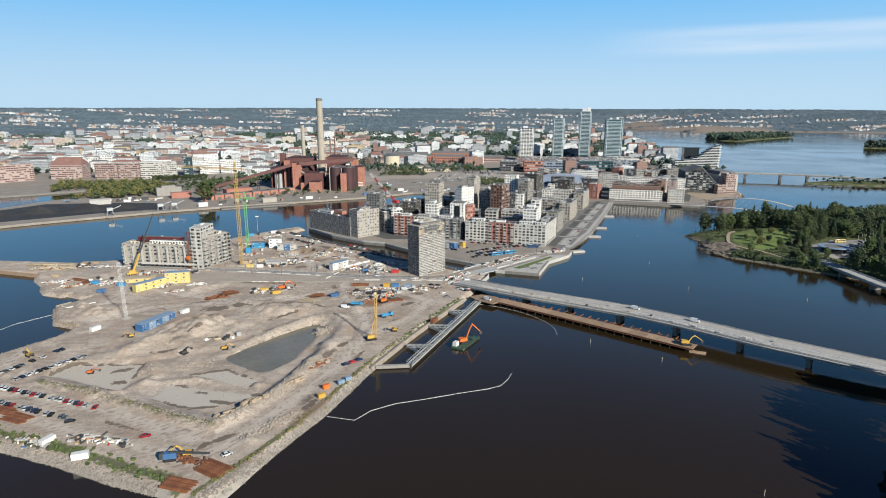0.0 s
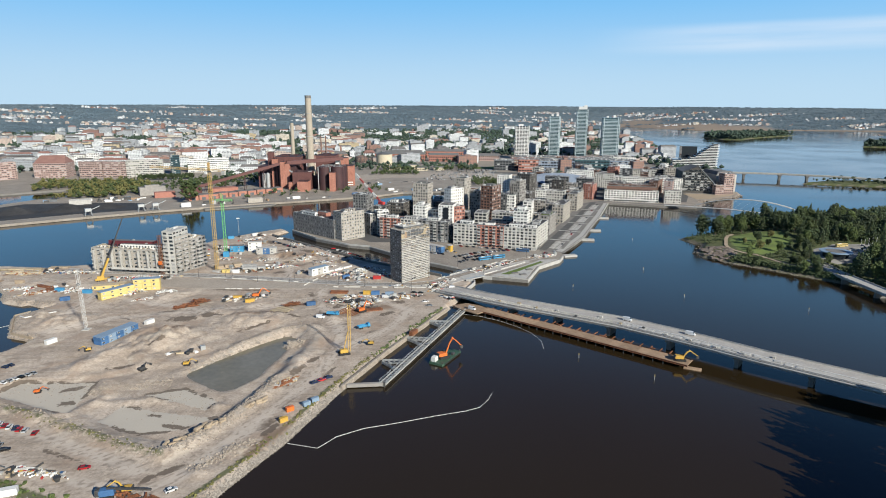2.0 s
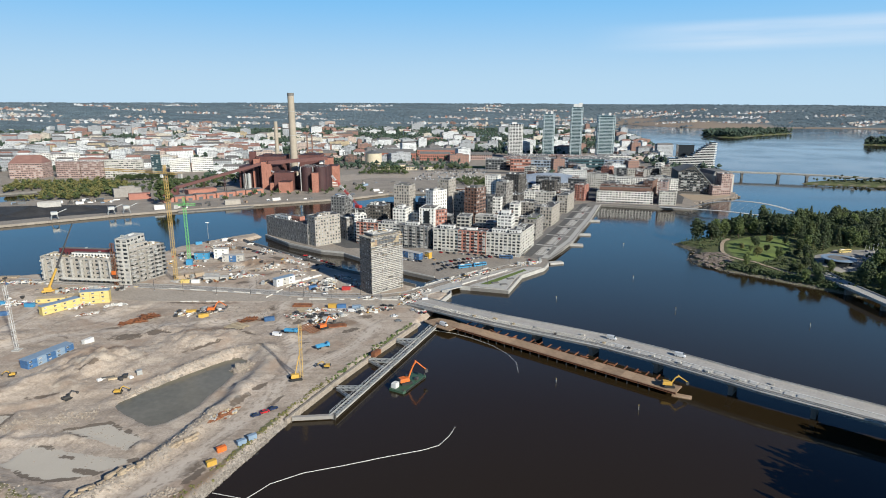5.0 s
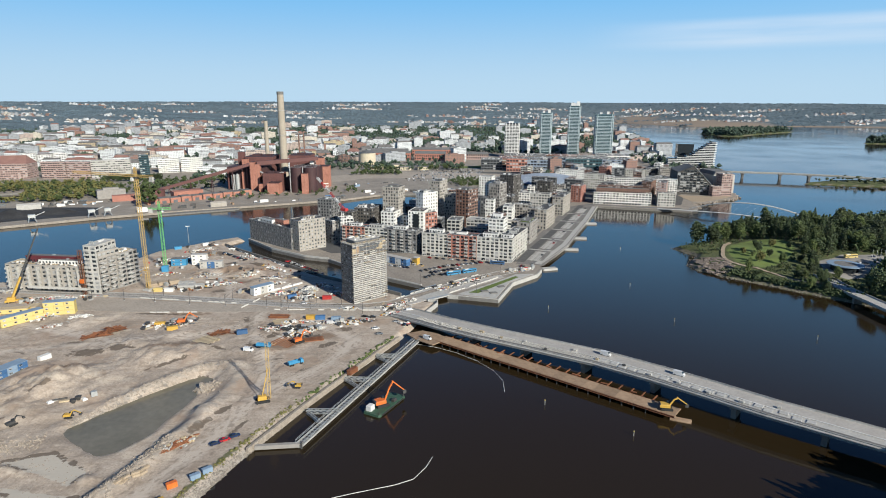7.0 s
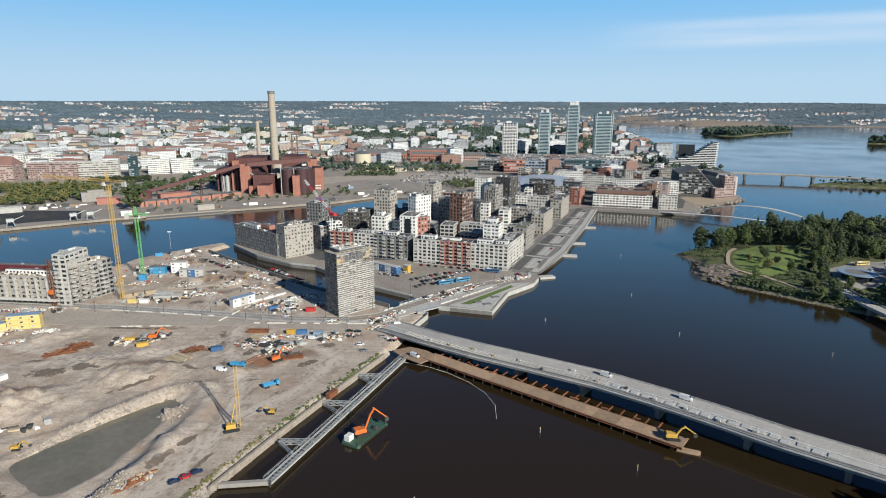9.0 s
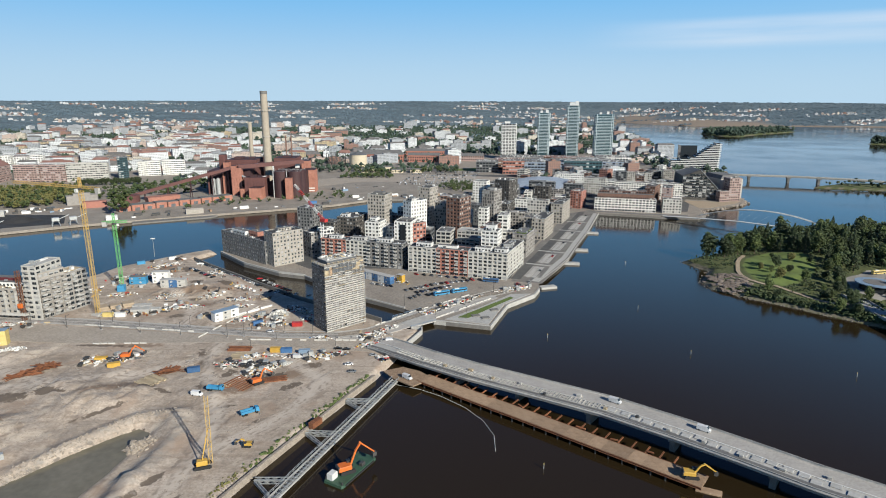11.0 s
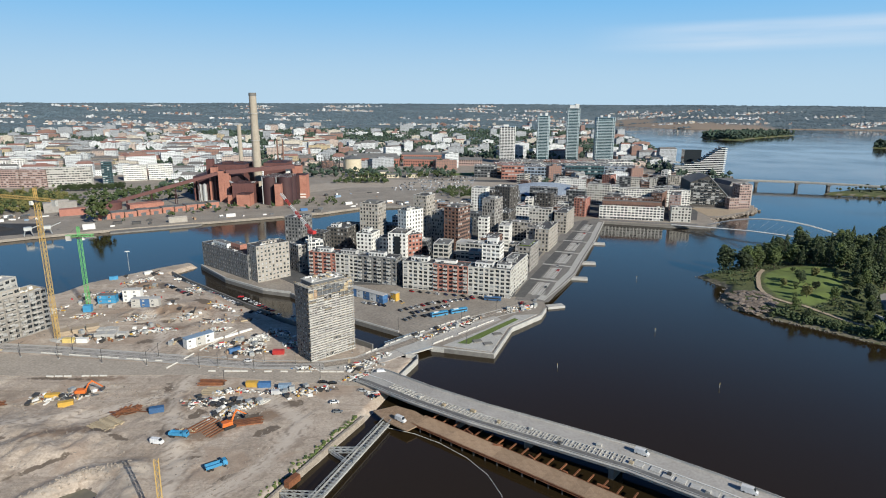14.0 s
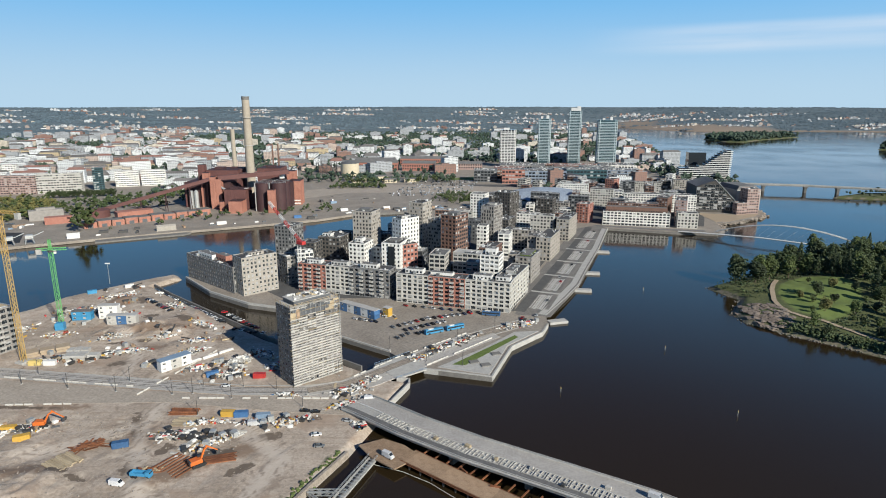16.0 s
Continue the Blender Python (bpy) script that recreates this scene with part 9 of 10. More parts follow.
# bare rock on the island's point
ROCKS = [(266, 598), (257, 586), (256, 566), (266, 552), (278, 556), (285, 572), (286, 588), (278, 600)]
rock_c = [(x, y) for x, y in ((random.uniform(256, 300), random.uniform(552, 618)) for _ in range(900)) if distance([(x, y)], ROCKS)[0] > 0 and distance([(x, y)], ISLE)[0] > 0.5][:130]
rock_s = [random.uniform(0.8, 3.4) for _ in rock_c]
v, f_ = clumps([(x, y, isle_z(x, y)) for x, y in rock_c], rock_s, 0.35, 0.22, (ICO2_V, ICO2_F))
single("shore_rock", raw_mesh("shore_rock", v, f_, [MAT["bedrock"]]), [], label="bare reddish-grey bedrock at the island's point", category="rock", kind="stuff")
shore_pts = [along([(*q, 0) for q in ISLE[:9]], random.uniform(0, 250))[0] for _ in range(420)]
v, f_ = clumps([(q.x + random.gauss(0, 1.2), q.y + random.gauss(0, 1.2), random.uniform(0, 0.6)) for q in shore_pts], [random.uniform(0.25, 0.7) for _ in shore_pts], 0.4, 0.7)
single("shore_stones", raw_mesh("shore_stones", v, f_, [MAT["rock"]]), [], label="stones along the island's shore", category="stones", kind="stuff")

# dark wooded islet under the bridge's eastern end
ISLET = [(228, 268), (205, 245), (193, 228), (183, 205), (170, 180), (168, 120), (260, 90), (340, 160), (345, 230), (270, 280)]
islet_z = islet("ground_islet", ISLET, 4, 3.0, MAT["isle"], "dark wooded islet by the bridge", (("shore", None),))
spots.clear()
tries = 0
shore_row = [Vector((*q, 0)) for q in ISLET[:6]]
for k in range(34):
    q, a = along(shore_row, 4 + k * 4.4)
    inn = random.uniform(2.0, 7.0)
    x, y = q.x - math.sin(radians(a)) * inn, q.y + math.cos(radians(a)) * inn
    if distance([(x, y)], ISLET)[0] < 1.5 or to_line(np.array([(x, y)]), [p_[:2] for p_ in DECK])[0] < 12:
        x, y = q.x + math.sin(radians(a)) * inn, q.y - math.cos(radians(a)) * inn
    if distance([(x, y)], ISLET)[0] > 1 and to_line(np.array([(x, y)]), [p_[:2] for p_ in DECK])[0] > 12 and spot(x, y, 3):
        plant(x, y, islet_z(x, y), random.choice((2, 3, 0, 4, 5)), random.uniform(1.3, 1.65))
while len(spots) < 100 and tries < 6000:
    tries += 1
    x, y = random.uniform(175, 330), random.uniform(130, 270)
    if distance([(x, y)], ISLET)[0] < 5 or to_line(np.array([(x, y)]), [q[:2] for q in DECK])[0] < 16 or not spot(x, y, 6.0):
        continue
    plant(x, y, islet_z(x, y), random.choice((2, 3, 4, 5)), random.uniform(1.1, 1.5))

# strips of wooded shore in the distance
for name, poly, n_, lab in (("ground_isthmus", [(655, 1105), (740, 1075), (1000, 1010), (1500, 1020), (1500, 1200), (900, 1130), (735, 1150)], 170, "wooded spit at the strait bridge"),
                            ("ground_skerry", [(1420, 2080), (1500, 2050), (1800, 2060), (1800, 2160), (1480, 2130)], 0, "small wooded skerry"),
                            ("ground_wooded_island", [(1120, 2640), (1135, 2480), (1190, 2440), (1260, 2520), (1370, 2620), (1600, 2790), (1580, 2900), (1350, 2830), (1180, 2740)], 0, "low wooded island across the bay")):
    hz = islet(name, poly, 3, 12.0 if n_ == 0 else 6.0, MAT["isle"], lab, (("shore", None),))
    a = np.asarray(poly, float)
    cs, rs = [], []
    k = 0
    while k < (1500 if n_ == 0 else n_ * 5):
        x, y = random.uniform(a[:, 0].min(), a[:, 0].max()), random.uniform(a[:, 1].min(), a[:, 1].max())
        if distance([(x, y)], poly)[0] > 6:
            r = random.uniform(3.0, 6.5) if n_ == 0 else random.uniform(1.5, 3.2)
            cs.append((x, y, hz(x, y) + random.uniform(0.4, 3.2) * r))
            rs.append(r)
            k += 1
        elif random.random() < 0.02:
            k += 1
    v, f_ = clumps(cs, rs, 0.4, 0.9)
    single("far_wood", raw_mesh("far_wood", v, f_, [MAT["leaf_far" if n_ == 0 else "leaf_dark"]]), [], label="dense dark green wood on the " + lab.split()[-1], category="wood", kind="stuff")

# ---- the older city ----
for p_, ang, L_, D_, H_, st_, wl_, lab, rf in (((-800, 1050), 50, 78, 16, 30, 8, "brick_pink", "pink brick riverside office block", "roof_grey"), ((-728, 1122), 10, 54, 40, 26, 7, "brick_pink", "large pink brick building with a steep roof", "roof_red"),
                                              ((-655, 1138), 0, 42, 16, 28, 8, "brick_pink", "pink-brown brick banded office block", "roof_grey"), ((-611, 1139), 0, 40, 16, 28, 8, "brick_pink", "pink-brown brick banded office block", "roof_grey"),
                                              ((-570, 1141), 18, 62, 16, 30, 8, "panel", "pale glazed office block by the trees", "roof_pale"), ((-505, 1182), 30, 16, 16, 36, 10, "glass_blue", "green glass corner tower", "roof_grey"),
                                              ((-490, 1222), 20, 36, 16, 25, 7, "offwhite", "cream office block with long window bands", "roof_pale"), ((-453, 1236), 20, 38, 16, 26, 7, "offwhite", "white office block with long window bands", "roof_pale")):
    building(p_, ang, L_, D_, H_, st_, wl_, lab, bay=4.0, ww=3.0, wh=1.5, roof=rf, name="office_block", category="office building", group="blocks by the river")
for k in range(4):
    q = Vector((-815, 1284)).lerp(Vector((-712, 1316)), k / 4)
    building((q.x, q.y), 17, 22, 14, 25 + 3 * (k % 2), 8, "offwhite", "white apartment slab behind the riverside offices", bay=4.0, ww=2.4, roof="roof_red", name="apartment_building", group="white slabs behind the river")
# steep red roof of the large brick house
single("gabled_roof", Solid().add([(-27, -20, 0), (27, -20, 0), (27, 20, 0), (-27, 20, 0), (-20, 0, 13), (20, 0, 13)], [(0, 1, 5, 4), (1, 2, 5), (2, 3, 4, 5), (3, 0, 4), (3, 2, 1, 0)]), MAT["roof_red"],
       -704.5, 1146, 28.9, 10, "steep red tiled roof of the riverside brick house", "roof")

for x, y, r, lx, ly, h, m, lab in ((-150, 1492, -6, 120, 22, 16, "brick_red", "long red brick factory hall behind the lot"), (-20, 1478, -6, 70, 22, 15, "brick_red", "red brick factory hall behind the lot"),
                                   (-130, 1560, -4, 90, 26, 14, "brick_brown", "brown brick factory hall"), (-30, 1590, -4, 110, 24, 15, "brick_red", "long red brick depot behind the lot"), (70, 1500, -6, 80, 24, 12, "brick_pink", "pink brick depot behind the lot"),
                                   (-97, 1275, 14, 24, 10, 7, "cream", "low cream shed beside the lot"), (-62, 1300, 14, 26, 10, 8, "cream", "low cream gabled shed beside the lot"), (-40, 1272, 10, 22, 9, 6, "cream", "low cream shed beside the lot"), (-5, 1278, 10, 22, 9, 6, "cream", "low cream shed beside the lot")):
    w_ = thing("works_hall", x, y, 2.6, r, lab, "factory hall", "works halls behind the lot")
    part("wall", Solid().prism(corners((0, 0), 0, lx, ly), 0, h), MAT[m], w_)
    part("roof", Solid().add([(-0.6, -0.6, h), (lx + 0.6, -0.6, h), (lx + 0.6, ly + 0.6, h), (-0.6, ly + 0.6, h), (0, ly / 2, h + ly * 0.22), (lx, ly / 2, h + ly * 0.22)], [(0, 1, 5, 4), (1, 2, 5), (2, 3, 4, 5), (3, 0, 4), (3, 2, 1, 0)]), MAT["roof_grey"], w_)
    band = Solid()
    for j in range(int(lx / 5)):
        for zz in ([1.6] if h < 10 else [2.5, 8.5]):
            band.box(2.5 + j * 5, -0.03, zz, 2.6, 0.1, 3.2 if h > 10 else 2.0)
    part("window_row", band, MAT["glass"], w_)
KEEPOUT = [[(-215, 1120), (60, 1120), (60, 1440), (-215, 1440)], [(-830, 1270), (-690, 1300), (-690, 1345), (-830, 1315)], [(400, 1150), (640, 1150), (640, 1310), (400, 1310)], [(-155, 1470), (160, 1450), (160, 1625), (-155, 1625)], [(-110, 1262), (30, 1262), (30, 1320), (-110, 1320)], [(-570, 1055), (-290, 1055), (-290, 1135), (-570, 1130)]] + ([[(-430, 840), (-110, 840), (-110, 1120), (-300, 1150), (-430, 1010)], [(-170, 1000), (235, 1000), (225, 1255), (60, 1270), (-180, 1270)], [(90, 1230), (480, 1230), (480, 1640), (90, 1640)], [(225, 840), (620, 840), (620, 1160), (225, 1160)], [(-640, 880), (-450, 880), (-440, 1060), (-600, 1060)], [(-160, 590), (260, 590), (260, 960), (-160, 960)], [(-700, 600), (-250, 600), (-250, 870), (-700, 870)], [(120, 960), (300, 960), (300, 1130), (120, 1130)], [(-820, 1030), (-400, 1100), (-400, 1290), (-820, 1200)], [(-200, 1350), (-80, 1350), (-80, 1430), (-200, 1430)]]
    + [[(480, 1290), (620, 1290), (620, 1420), (480, 1420)], [(-690, 880), (-530, 880), (-530, 1010), (-690, 1010)]])
ROOFS = [MAT["roof_town"], MAT["roof_pale"], MAT["roof_red"]]
r_ = random.Random(5)
cells = []
y = 1075.0
while y < 3250:
    size = 33 + (y - 1000) * 0.006
    x = -0.82 * y - 120
    while x < min(0.82 * y, 900):
        cells.append((x + r_.uniform(-9, 9), y + r_.uniform(-9, 9)))
        x += size
    y += size
pts_ = np.array(cells)
free = (distance(pts_, MAIN) > 14)
for poly in KEEPOUT:
    free &= distance(pts_, poly) < -6
GREENS = [(-520, 1420, 60), (-780, 1700, 90), (-450, 1750, 80), (-100, 1500, 40), (-1100, 2200, 140), (-500, 2100, 100), (0, 2000, 110), (-900, 2900, 200), (-300, 2950, 220), (400, 2900, 220), (-1800, 2900, 200), (-1400, 1800, 60), (-330, 1500, 70), (-640, 1330, 40), (-60, 1300, 35), (150, 1700, 60), (-300, 1350, 50), (-900, 1500, 70), (-1200, 1900, 120), (300, 2300, 150), (-200, 2300, 160), (600, 2000, 120), (-700, 2600, 200), (100, 2700, 200), (-1600, 2500, 160)]
# weights of wall colours: cream, white, pink, grey, brick, ochre
far_v, far_f, far_s, far_n = [], [], [], 0
tree_c, tree_r = [], []


def house_mesh(L_, D_, H_, kind):
    """Walls (slot 0) and roof (slot 1): flat with a hut, or pitched."""
    a, b = L_ / 2, D_ / 2
    v = [(-a, -b, 0), (a, -b, 0), (a, b, 0), (-a, b, 0), (-a, -b, H_), (a, -b, H_), (a, b, H_), (-a, b, H_)]
    f = [(0, 1, 5), (0, 5, 4), (1, 2, 6), (1, 6, 5), (2, 3, 7), (2, 7, 6), (3, 0, 4), (3, 4, 7)]
    s_ = [0] * 8
    if kind == 2 or kind == 3:
        e = H_ + D_ * 0.3
        v += [(-a - 0.3, -b - 0.4, H_), (a + 0.3, -b - 0.4, H_), (a + 0.3, b + 0.4, H_), (-a - 0.3, b + 0.4, H_), (-a + b * 0.5, 0, e), (a - b * 0.5, 0, e)]
        f += [(8, 9, 13), (8, 13, 12), (9, 10, 13), (10, 11, 12), (10, 12, 13), (11, 8, 12)]
        s_ += [1] * 6
    else:
        v += [(-a, -b, H_ + 0.5), (a, -b, H_ + 0.5), (a, b, H_ + 0.5), (-a, b, H_ + 0.5)]
        f += [(8, 9, 10), (8, 10, 11), (4, 5, 9), (4, 9, 8), (5, 6, 10), (5, 10, 9), (6, 7, 11), (6, 11, 10), (7, 4, 8), (7, 8, 11)]
        s_ += [1, 1] + [0] * 8
        c_, d_ = a * 0.35, b * 0.5
        k_ = len(v)
        v += [(-c_, -d_, H_ + 0.5), (c_, -d_, H_ + 0.5), (c_, d_, H_ + 0.5), (-c_, d_, H_ + 0.5), (-c_, -d_, H_ + 3), (c_, -d_, H_ + 3), (c_, d_, H_ + 3), (-c_, d_, H_ + 3)]
        for i in range(4):
            j = (i + 1) % 4
            f += [(k_ + i, k_ + j, k_ + 4 + j), (k_ + i, k_ + 4 + j, k_ + 4 + i)]
        f += [(k_ + 4, k_ + 5, k_ + 6), (k_ + 4, k_ + 6, k_ + 7)]
        s_ += [0] * 8 + [1, 1]
    return v, f, s_


made = 0
WORDS = ("cream rendered", "white rendered", "pink rendered", "grey", "red brick", "ochre rendered")
RWORDS = ("a grey flat roof", "a pale flat roof", "a red pitched roof", "a grey pitched roof")
for (x, y), ok_ in zip(cells, free):
    if not ok_:
        continue
    green = any((x - a) ** 2 + (y - b) ** 2 < c * c for a, b, c in GREENS)
    dens = 0.70 if y < 1500 else 0.66 - (y - 1500) / 1700 * 0.40
    if x > 150 and y > 1700:
        dens *= 0.6
    if green or r_.random() > dens:
        for _ in range(r_.choice((2, 3, 4, 5))):
            rr = r_.uniform(2.6, 5.0)
            tx, ty = x + r_.uniform(-14, 14), y + r_.uniform(-14, 14)
            tree_c += [(tx, ty, 2.6 + rr * 0.9), (tx + rr * 0.5, ty + rr * 0.3, 2.6 + rr * 1.5), (tx - rr * 0.4, ty - rr * 0.5, 2.6 + rr * 1.3)]
            tree_r += [rr, rr * 0.7, rr * 0.65]
        continue
    old = x < -250 and y < 2300
    L_, D_ = r_.uniform(20, 62 if old else 54), r_.uniform(10, 14)
    H_ = r_.choice((12, 15, 18, 20, 22, 24)) if old else r_.choice((8, 10, 13, 16, 19, 22, 30))
    if r_.random() < (0.08 if old else 0.2):
        L_, D_, H_ = r_.uniform(26, 48), r_.uniform(18, 26), r_.uniform(8, 13)
    kind = r_.choice((0, 0, 0, 0, 1, 1, 3, 3, 3, 2, 2)) if old else r_.choice((0, 0, 0, 0, 0, 1, 1, 3, 3, 2))
    wall_k = r_.choice((0, 0, 1, 1, 1, 1, 1, 1, 1, 2, 3, 3, 3, 4, 5)) if old else r_.choice((0, 1, 1, 1, 1, 3, 3, 3, 3, 4, 2))
    turn = r_.choice((8, 10, 10, 12, 14, 14, 102, 36)) + r_.uniform(-3, 3)
    v, f, s_ = house_mesh(L_, D_, H_, kind)
    roof = ROOFS[{0: 0, 1: 1, 2: 2, 3: 0}[kind]]
    if y < 1560 and made < 420:
        made += 1
        h_ = thing("city_house", x, y, 2.6, turn, "%s town building with %s" % (WORDS[wall_k], RWORDS[kind]), "town building", "town buildings")
        sv = np.array(v)
        for nm, slot, mt in (("wall", 0, FARWALL[wall_k]), ("roof", 1, roof)):
            tri = np.array([q for q, w in zip(f, s_) if w == slot])
            use, inv = np.unique(tri, return_inverse=True)
            part(nm, raw_mesh(nm, sv[use], inv.reshape(-1, 3), [mt]), [], h_)
        continue
    c_, d_ = math.cos(radians(turn)), math.sin(radians(turn))
    far_v.append(np.array([(x + a * c_ - b * d_, y + a * d_ + b * c_, 2.6 + z_) for a, b, z_ in v]))
    far_f.append(np.array(f) + far_n)
    far_s += [wall_k if w == 0 else 6 + {0: 0, 1: 1, 2: 2, 3: 0}[kind] for w in s_]
    far_n += len(v)
single("far_city", raw_mesh("far_city", np.concatenate(far_v), np.concatenate(far_f), FARWALL + ROOFS, far_s), [], label="dense pale city blocks with grey and red roofs", category="city", kind="stuff")

def belt(x, y):
    """Woods and settlements lie in long belts across the land."""
    return noise.fractal(Vector((x * 0.0011, y * 0.0075, 2.0)), 0.8, 2.2, 4)


# trees along streets, in parks and on the shores of the city
for _ in range(17000):
    y = r_.uniform(1150, 3250)
    x = r_.uniform(-0.8 * y, min(0.8 * y, 850))
    rr = r_.uniform(2.8, 5.6)
    if belt(x * 2.2, y * 0.5) < -0.25:
        continue
    tree_c.append((x, y, 2.6 + rr * r_.uniform(0.7, 2.2)))
    tree_r.append(rr)
tp = np.array(tree_c)[:, :2]
okt = distance(tp, MAIN) > 6
for poly in KEEPOUT[6:15]:
    okt &= distance(tp, poly) < 0
v, f_ = clumps(np.array(tree_c)[okt], np.array(tree_r)[okt], 0.45, 0.95, OCTA)
single("city_trees", raw_mesh("city_trees", v, f_, [MAT["leaf_far"]]), [], label="green street and park trees of the city", category="trees", kind="stuff")

# groves near the power station and the coal quay
GROVE = [[], [], []]


def grove(poly, n_, kinds, s0, s1, gap, tall=1.0):
    a = np.asarray(poly, float)
    mine, k = [], 0
    while len(mine) < n_ and k < n_ * 40:
        k += 1
        x, y = random.uniform(a[:, 0].min(), a[:, 0].max()), random.uniform(a[:, 1].min(), a[:, 1].max())
        if distance([(x, y)], poly)[0] > 0 and distance([(x, y)], MAIN)[0] > 3 and all((x - b) ** 2 + (y - c) ** 2 > gap * gap for b, c in mine):
            mine.append((x, y))
            k_ = random.choice(kinds)
            r = (2.4 if k_ == 7 else 4.6) * random.uniform(s0, s1)
            for _ in range(14):
                GROVE[1 if k_ in (2, 3, 4, 5) else (2 if k_ == 6 else 0)].append((x + random.gauss(0, r * 0.45), y + random.gauss(0, r * 0.45), 2.6 + r * tall * (0.5 + abs(random.gauss(0.75, 0.45))), r * random.uniform(0.25, 0.5)))


grove([(-545, 872), (-476, 893), (-437, 932), (-440, 1007), (-517, 1069), (-655, 1041), (-620, 930)], 230, (6, 6, 6, 0, 0), 0.8, 1.2, 6.5)
grove([(-348, 846), (-332, 850), (-332, 866), (-346, 866)], 7, (1, 0, 0), 1.2, 1.6, 5, 2.4)
grove([(-460, 1010), (-400, 1030), (-380, 1090), (-430, 1085)], 16, (2, 3), 0.8, 1.1, 8)
grove([(-330, 1120), (-270, 1130), (-260, 1190), (-330, 1190)], 16, (0, 2, 3), 1.0, 1.4, 9)
grove([(-130, 1270), (-60, 1262), (-20, 1290), (-110, 1310)], 18, (2, 0, 3), 0.8, 1.2, 9)
grove([(0, 1275), (90, 1272), (90, 1300), (0, 1310)], 14, (2, 0, 3), 0.8, 1.2, 9)
grove([(70, 1020), (150, 1060), (130, 1110), (60, 1090)], 22, (7, 2, 0), 0.6, 1.0, 7)
grove([(-640, 895), (-560, 900), (-580, 930), (-620, 935)], 14, (6, 0), 0.5, 0.8, 8)
grove([(-435, 965), (-330, 1000), (-295, 1100), (-270, 1190), (-330, 1195), (-420, 1110)], 75, (2, 3, 0, 0), 0.7, 1.2, 8)
grove([(-340, 845), (-250, 905), (-120, 965), (-60, 985), (-100, 1010), (-245, 950)], 34, (7, 7, 0, 2), 0.5, 0.9, 8)
grove([(40, 1062), (110, 1058), (122, 1115), (80, 1150), (50, 1110)], 60, (7, 7, 0, 2), 0.5, 0.9, 5)
grove([(-125, 1195), (-36, 1200), (-30, 1225), (-120, 1230)], 40, (2, 0, 3), 0.6, 1.0, 6)
grove([(620, 1210), (700, 1185), (900, 1100), (900, 1080), (700, 1130)], 30, (2, 3, 0), 0.6, 0.9, 10)
for i in range(14):
    plant(-523 + i * 6.2, 1094 + i * 2.0, 2.7, 2, random.uniform(0.7, 0.9))
# bushes along the island's southern shore
for _ in range(620):
    q, a = along([(*p_, 0) for p_ in ISLE[4:9]], random.uniform(0, 165))
    d = random.uniform(1.5, 9)
    x, y = q.x - math.sin(radians(a)) * d, q.y + math.cos(radians(a)) * d
    if distance([(x, y)], ISLE)[0] < 1:
        x, y = q.x + math.sin(radians(a)) * d, q.y - math.cos(radians(a)) * d
    for _ in range(3):
        GROVE[random.choice((0, 1, 1))].append((x + random.gauss(0, 0.8), y + random.gauss(0, 0.8), isle_z(x, y) + random.uniform(0.2, 2.6), random.uniform(0.5, 1.2)))
# undergrowth and the woods behind, on the island
for _ in range(9000):
    x, y = random.uniform(262, 900), random.uniform(440, 820)
    if distance([(x, y)], ISLE)[0] < 3 or distance([(x, y)], LAWN)[0] > -2 or distance([(x, y)], PLAZA)[0] > -4 or x > y * 0.95 + 150 or (x - 274) ** 2 + (y - 582) ** 2 < 22 ** 2:
        continue
    if to_line(np.array([(x, y)]), sheet_line)[0] < 3:
        continue
    deep = x > 370 or y > 668
    r = random.uniform(0.7, 1.5) if deep else random.uniform(0.5, 1.1)
    z_ = isle_z(x, y)
    for _ in range(9 if deep else 3):
        GROVE[1 if deep else random.choice((0, 1, 1))].append((x + random.gauss(0, 1.5), y + random.gauss(0, 1.5), z_ + (random.uniform(0.5, 11) if deep else random.uniform(0.2, 1.6)), r))
for pick_, mt, lab in ((0, "leaf", "mixed green trees and bushes in the distance"), (1, "leaf_dark", "dense dark green woods and bushes"), (2, "leaf_yellow", "yellow-green grove by the coal quay")):
    q = np.array(GROVE[pick_])
    v, f_ = clumps(q[:, :3], q[:, 3], 0.5, 0.85, OCTA)
    single("grove", raw_mesh("grove", v, f_, [MAT[mt]]), [], label=lab, category="trees", kind="stuff")

# forest, its leaves coloured with blue haze, and scattered suburbs up to the horizon
CLUSTER = [(r_.uniform(-0.76, 0.72) * yc, yc, r_.uniform(70, 260), r_.uniform(14, 60)) for yc in [2950 + 1850 * (i / 110) ** 1.1 for i in range(111)]]
CLUSTER = [c for c in CLUSTER if distance([c[:2]], bay)[0] < -90]


def built(x, y):
    """How near a settlement is: under 1 inside it."""
    return min(math.hypot((x - a) / c, (y - b) / d) for a, b, c, d in CLUSTER)


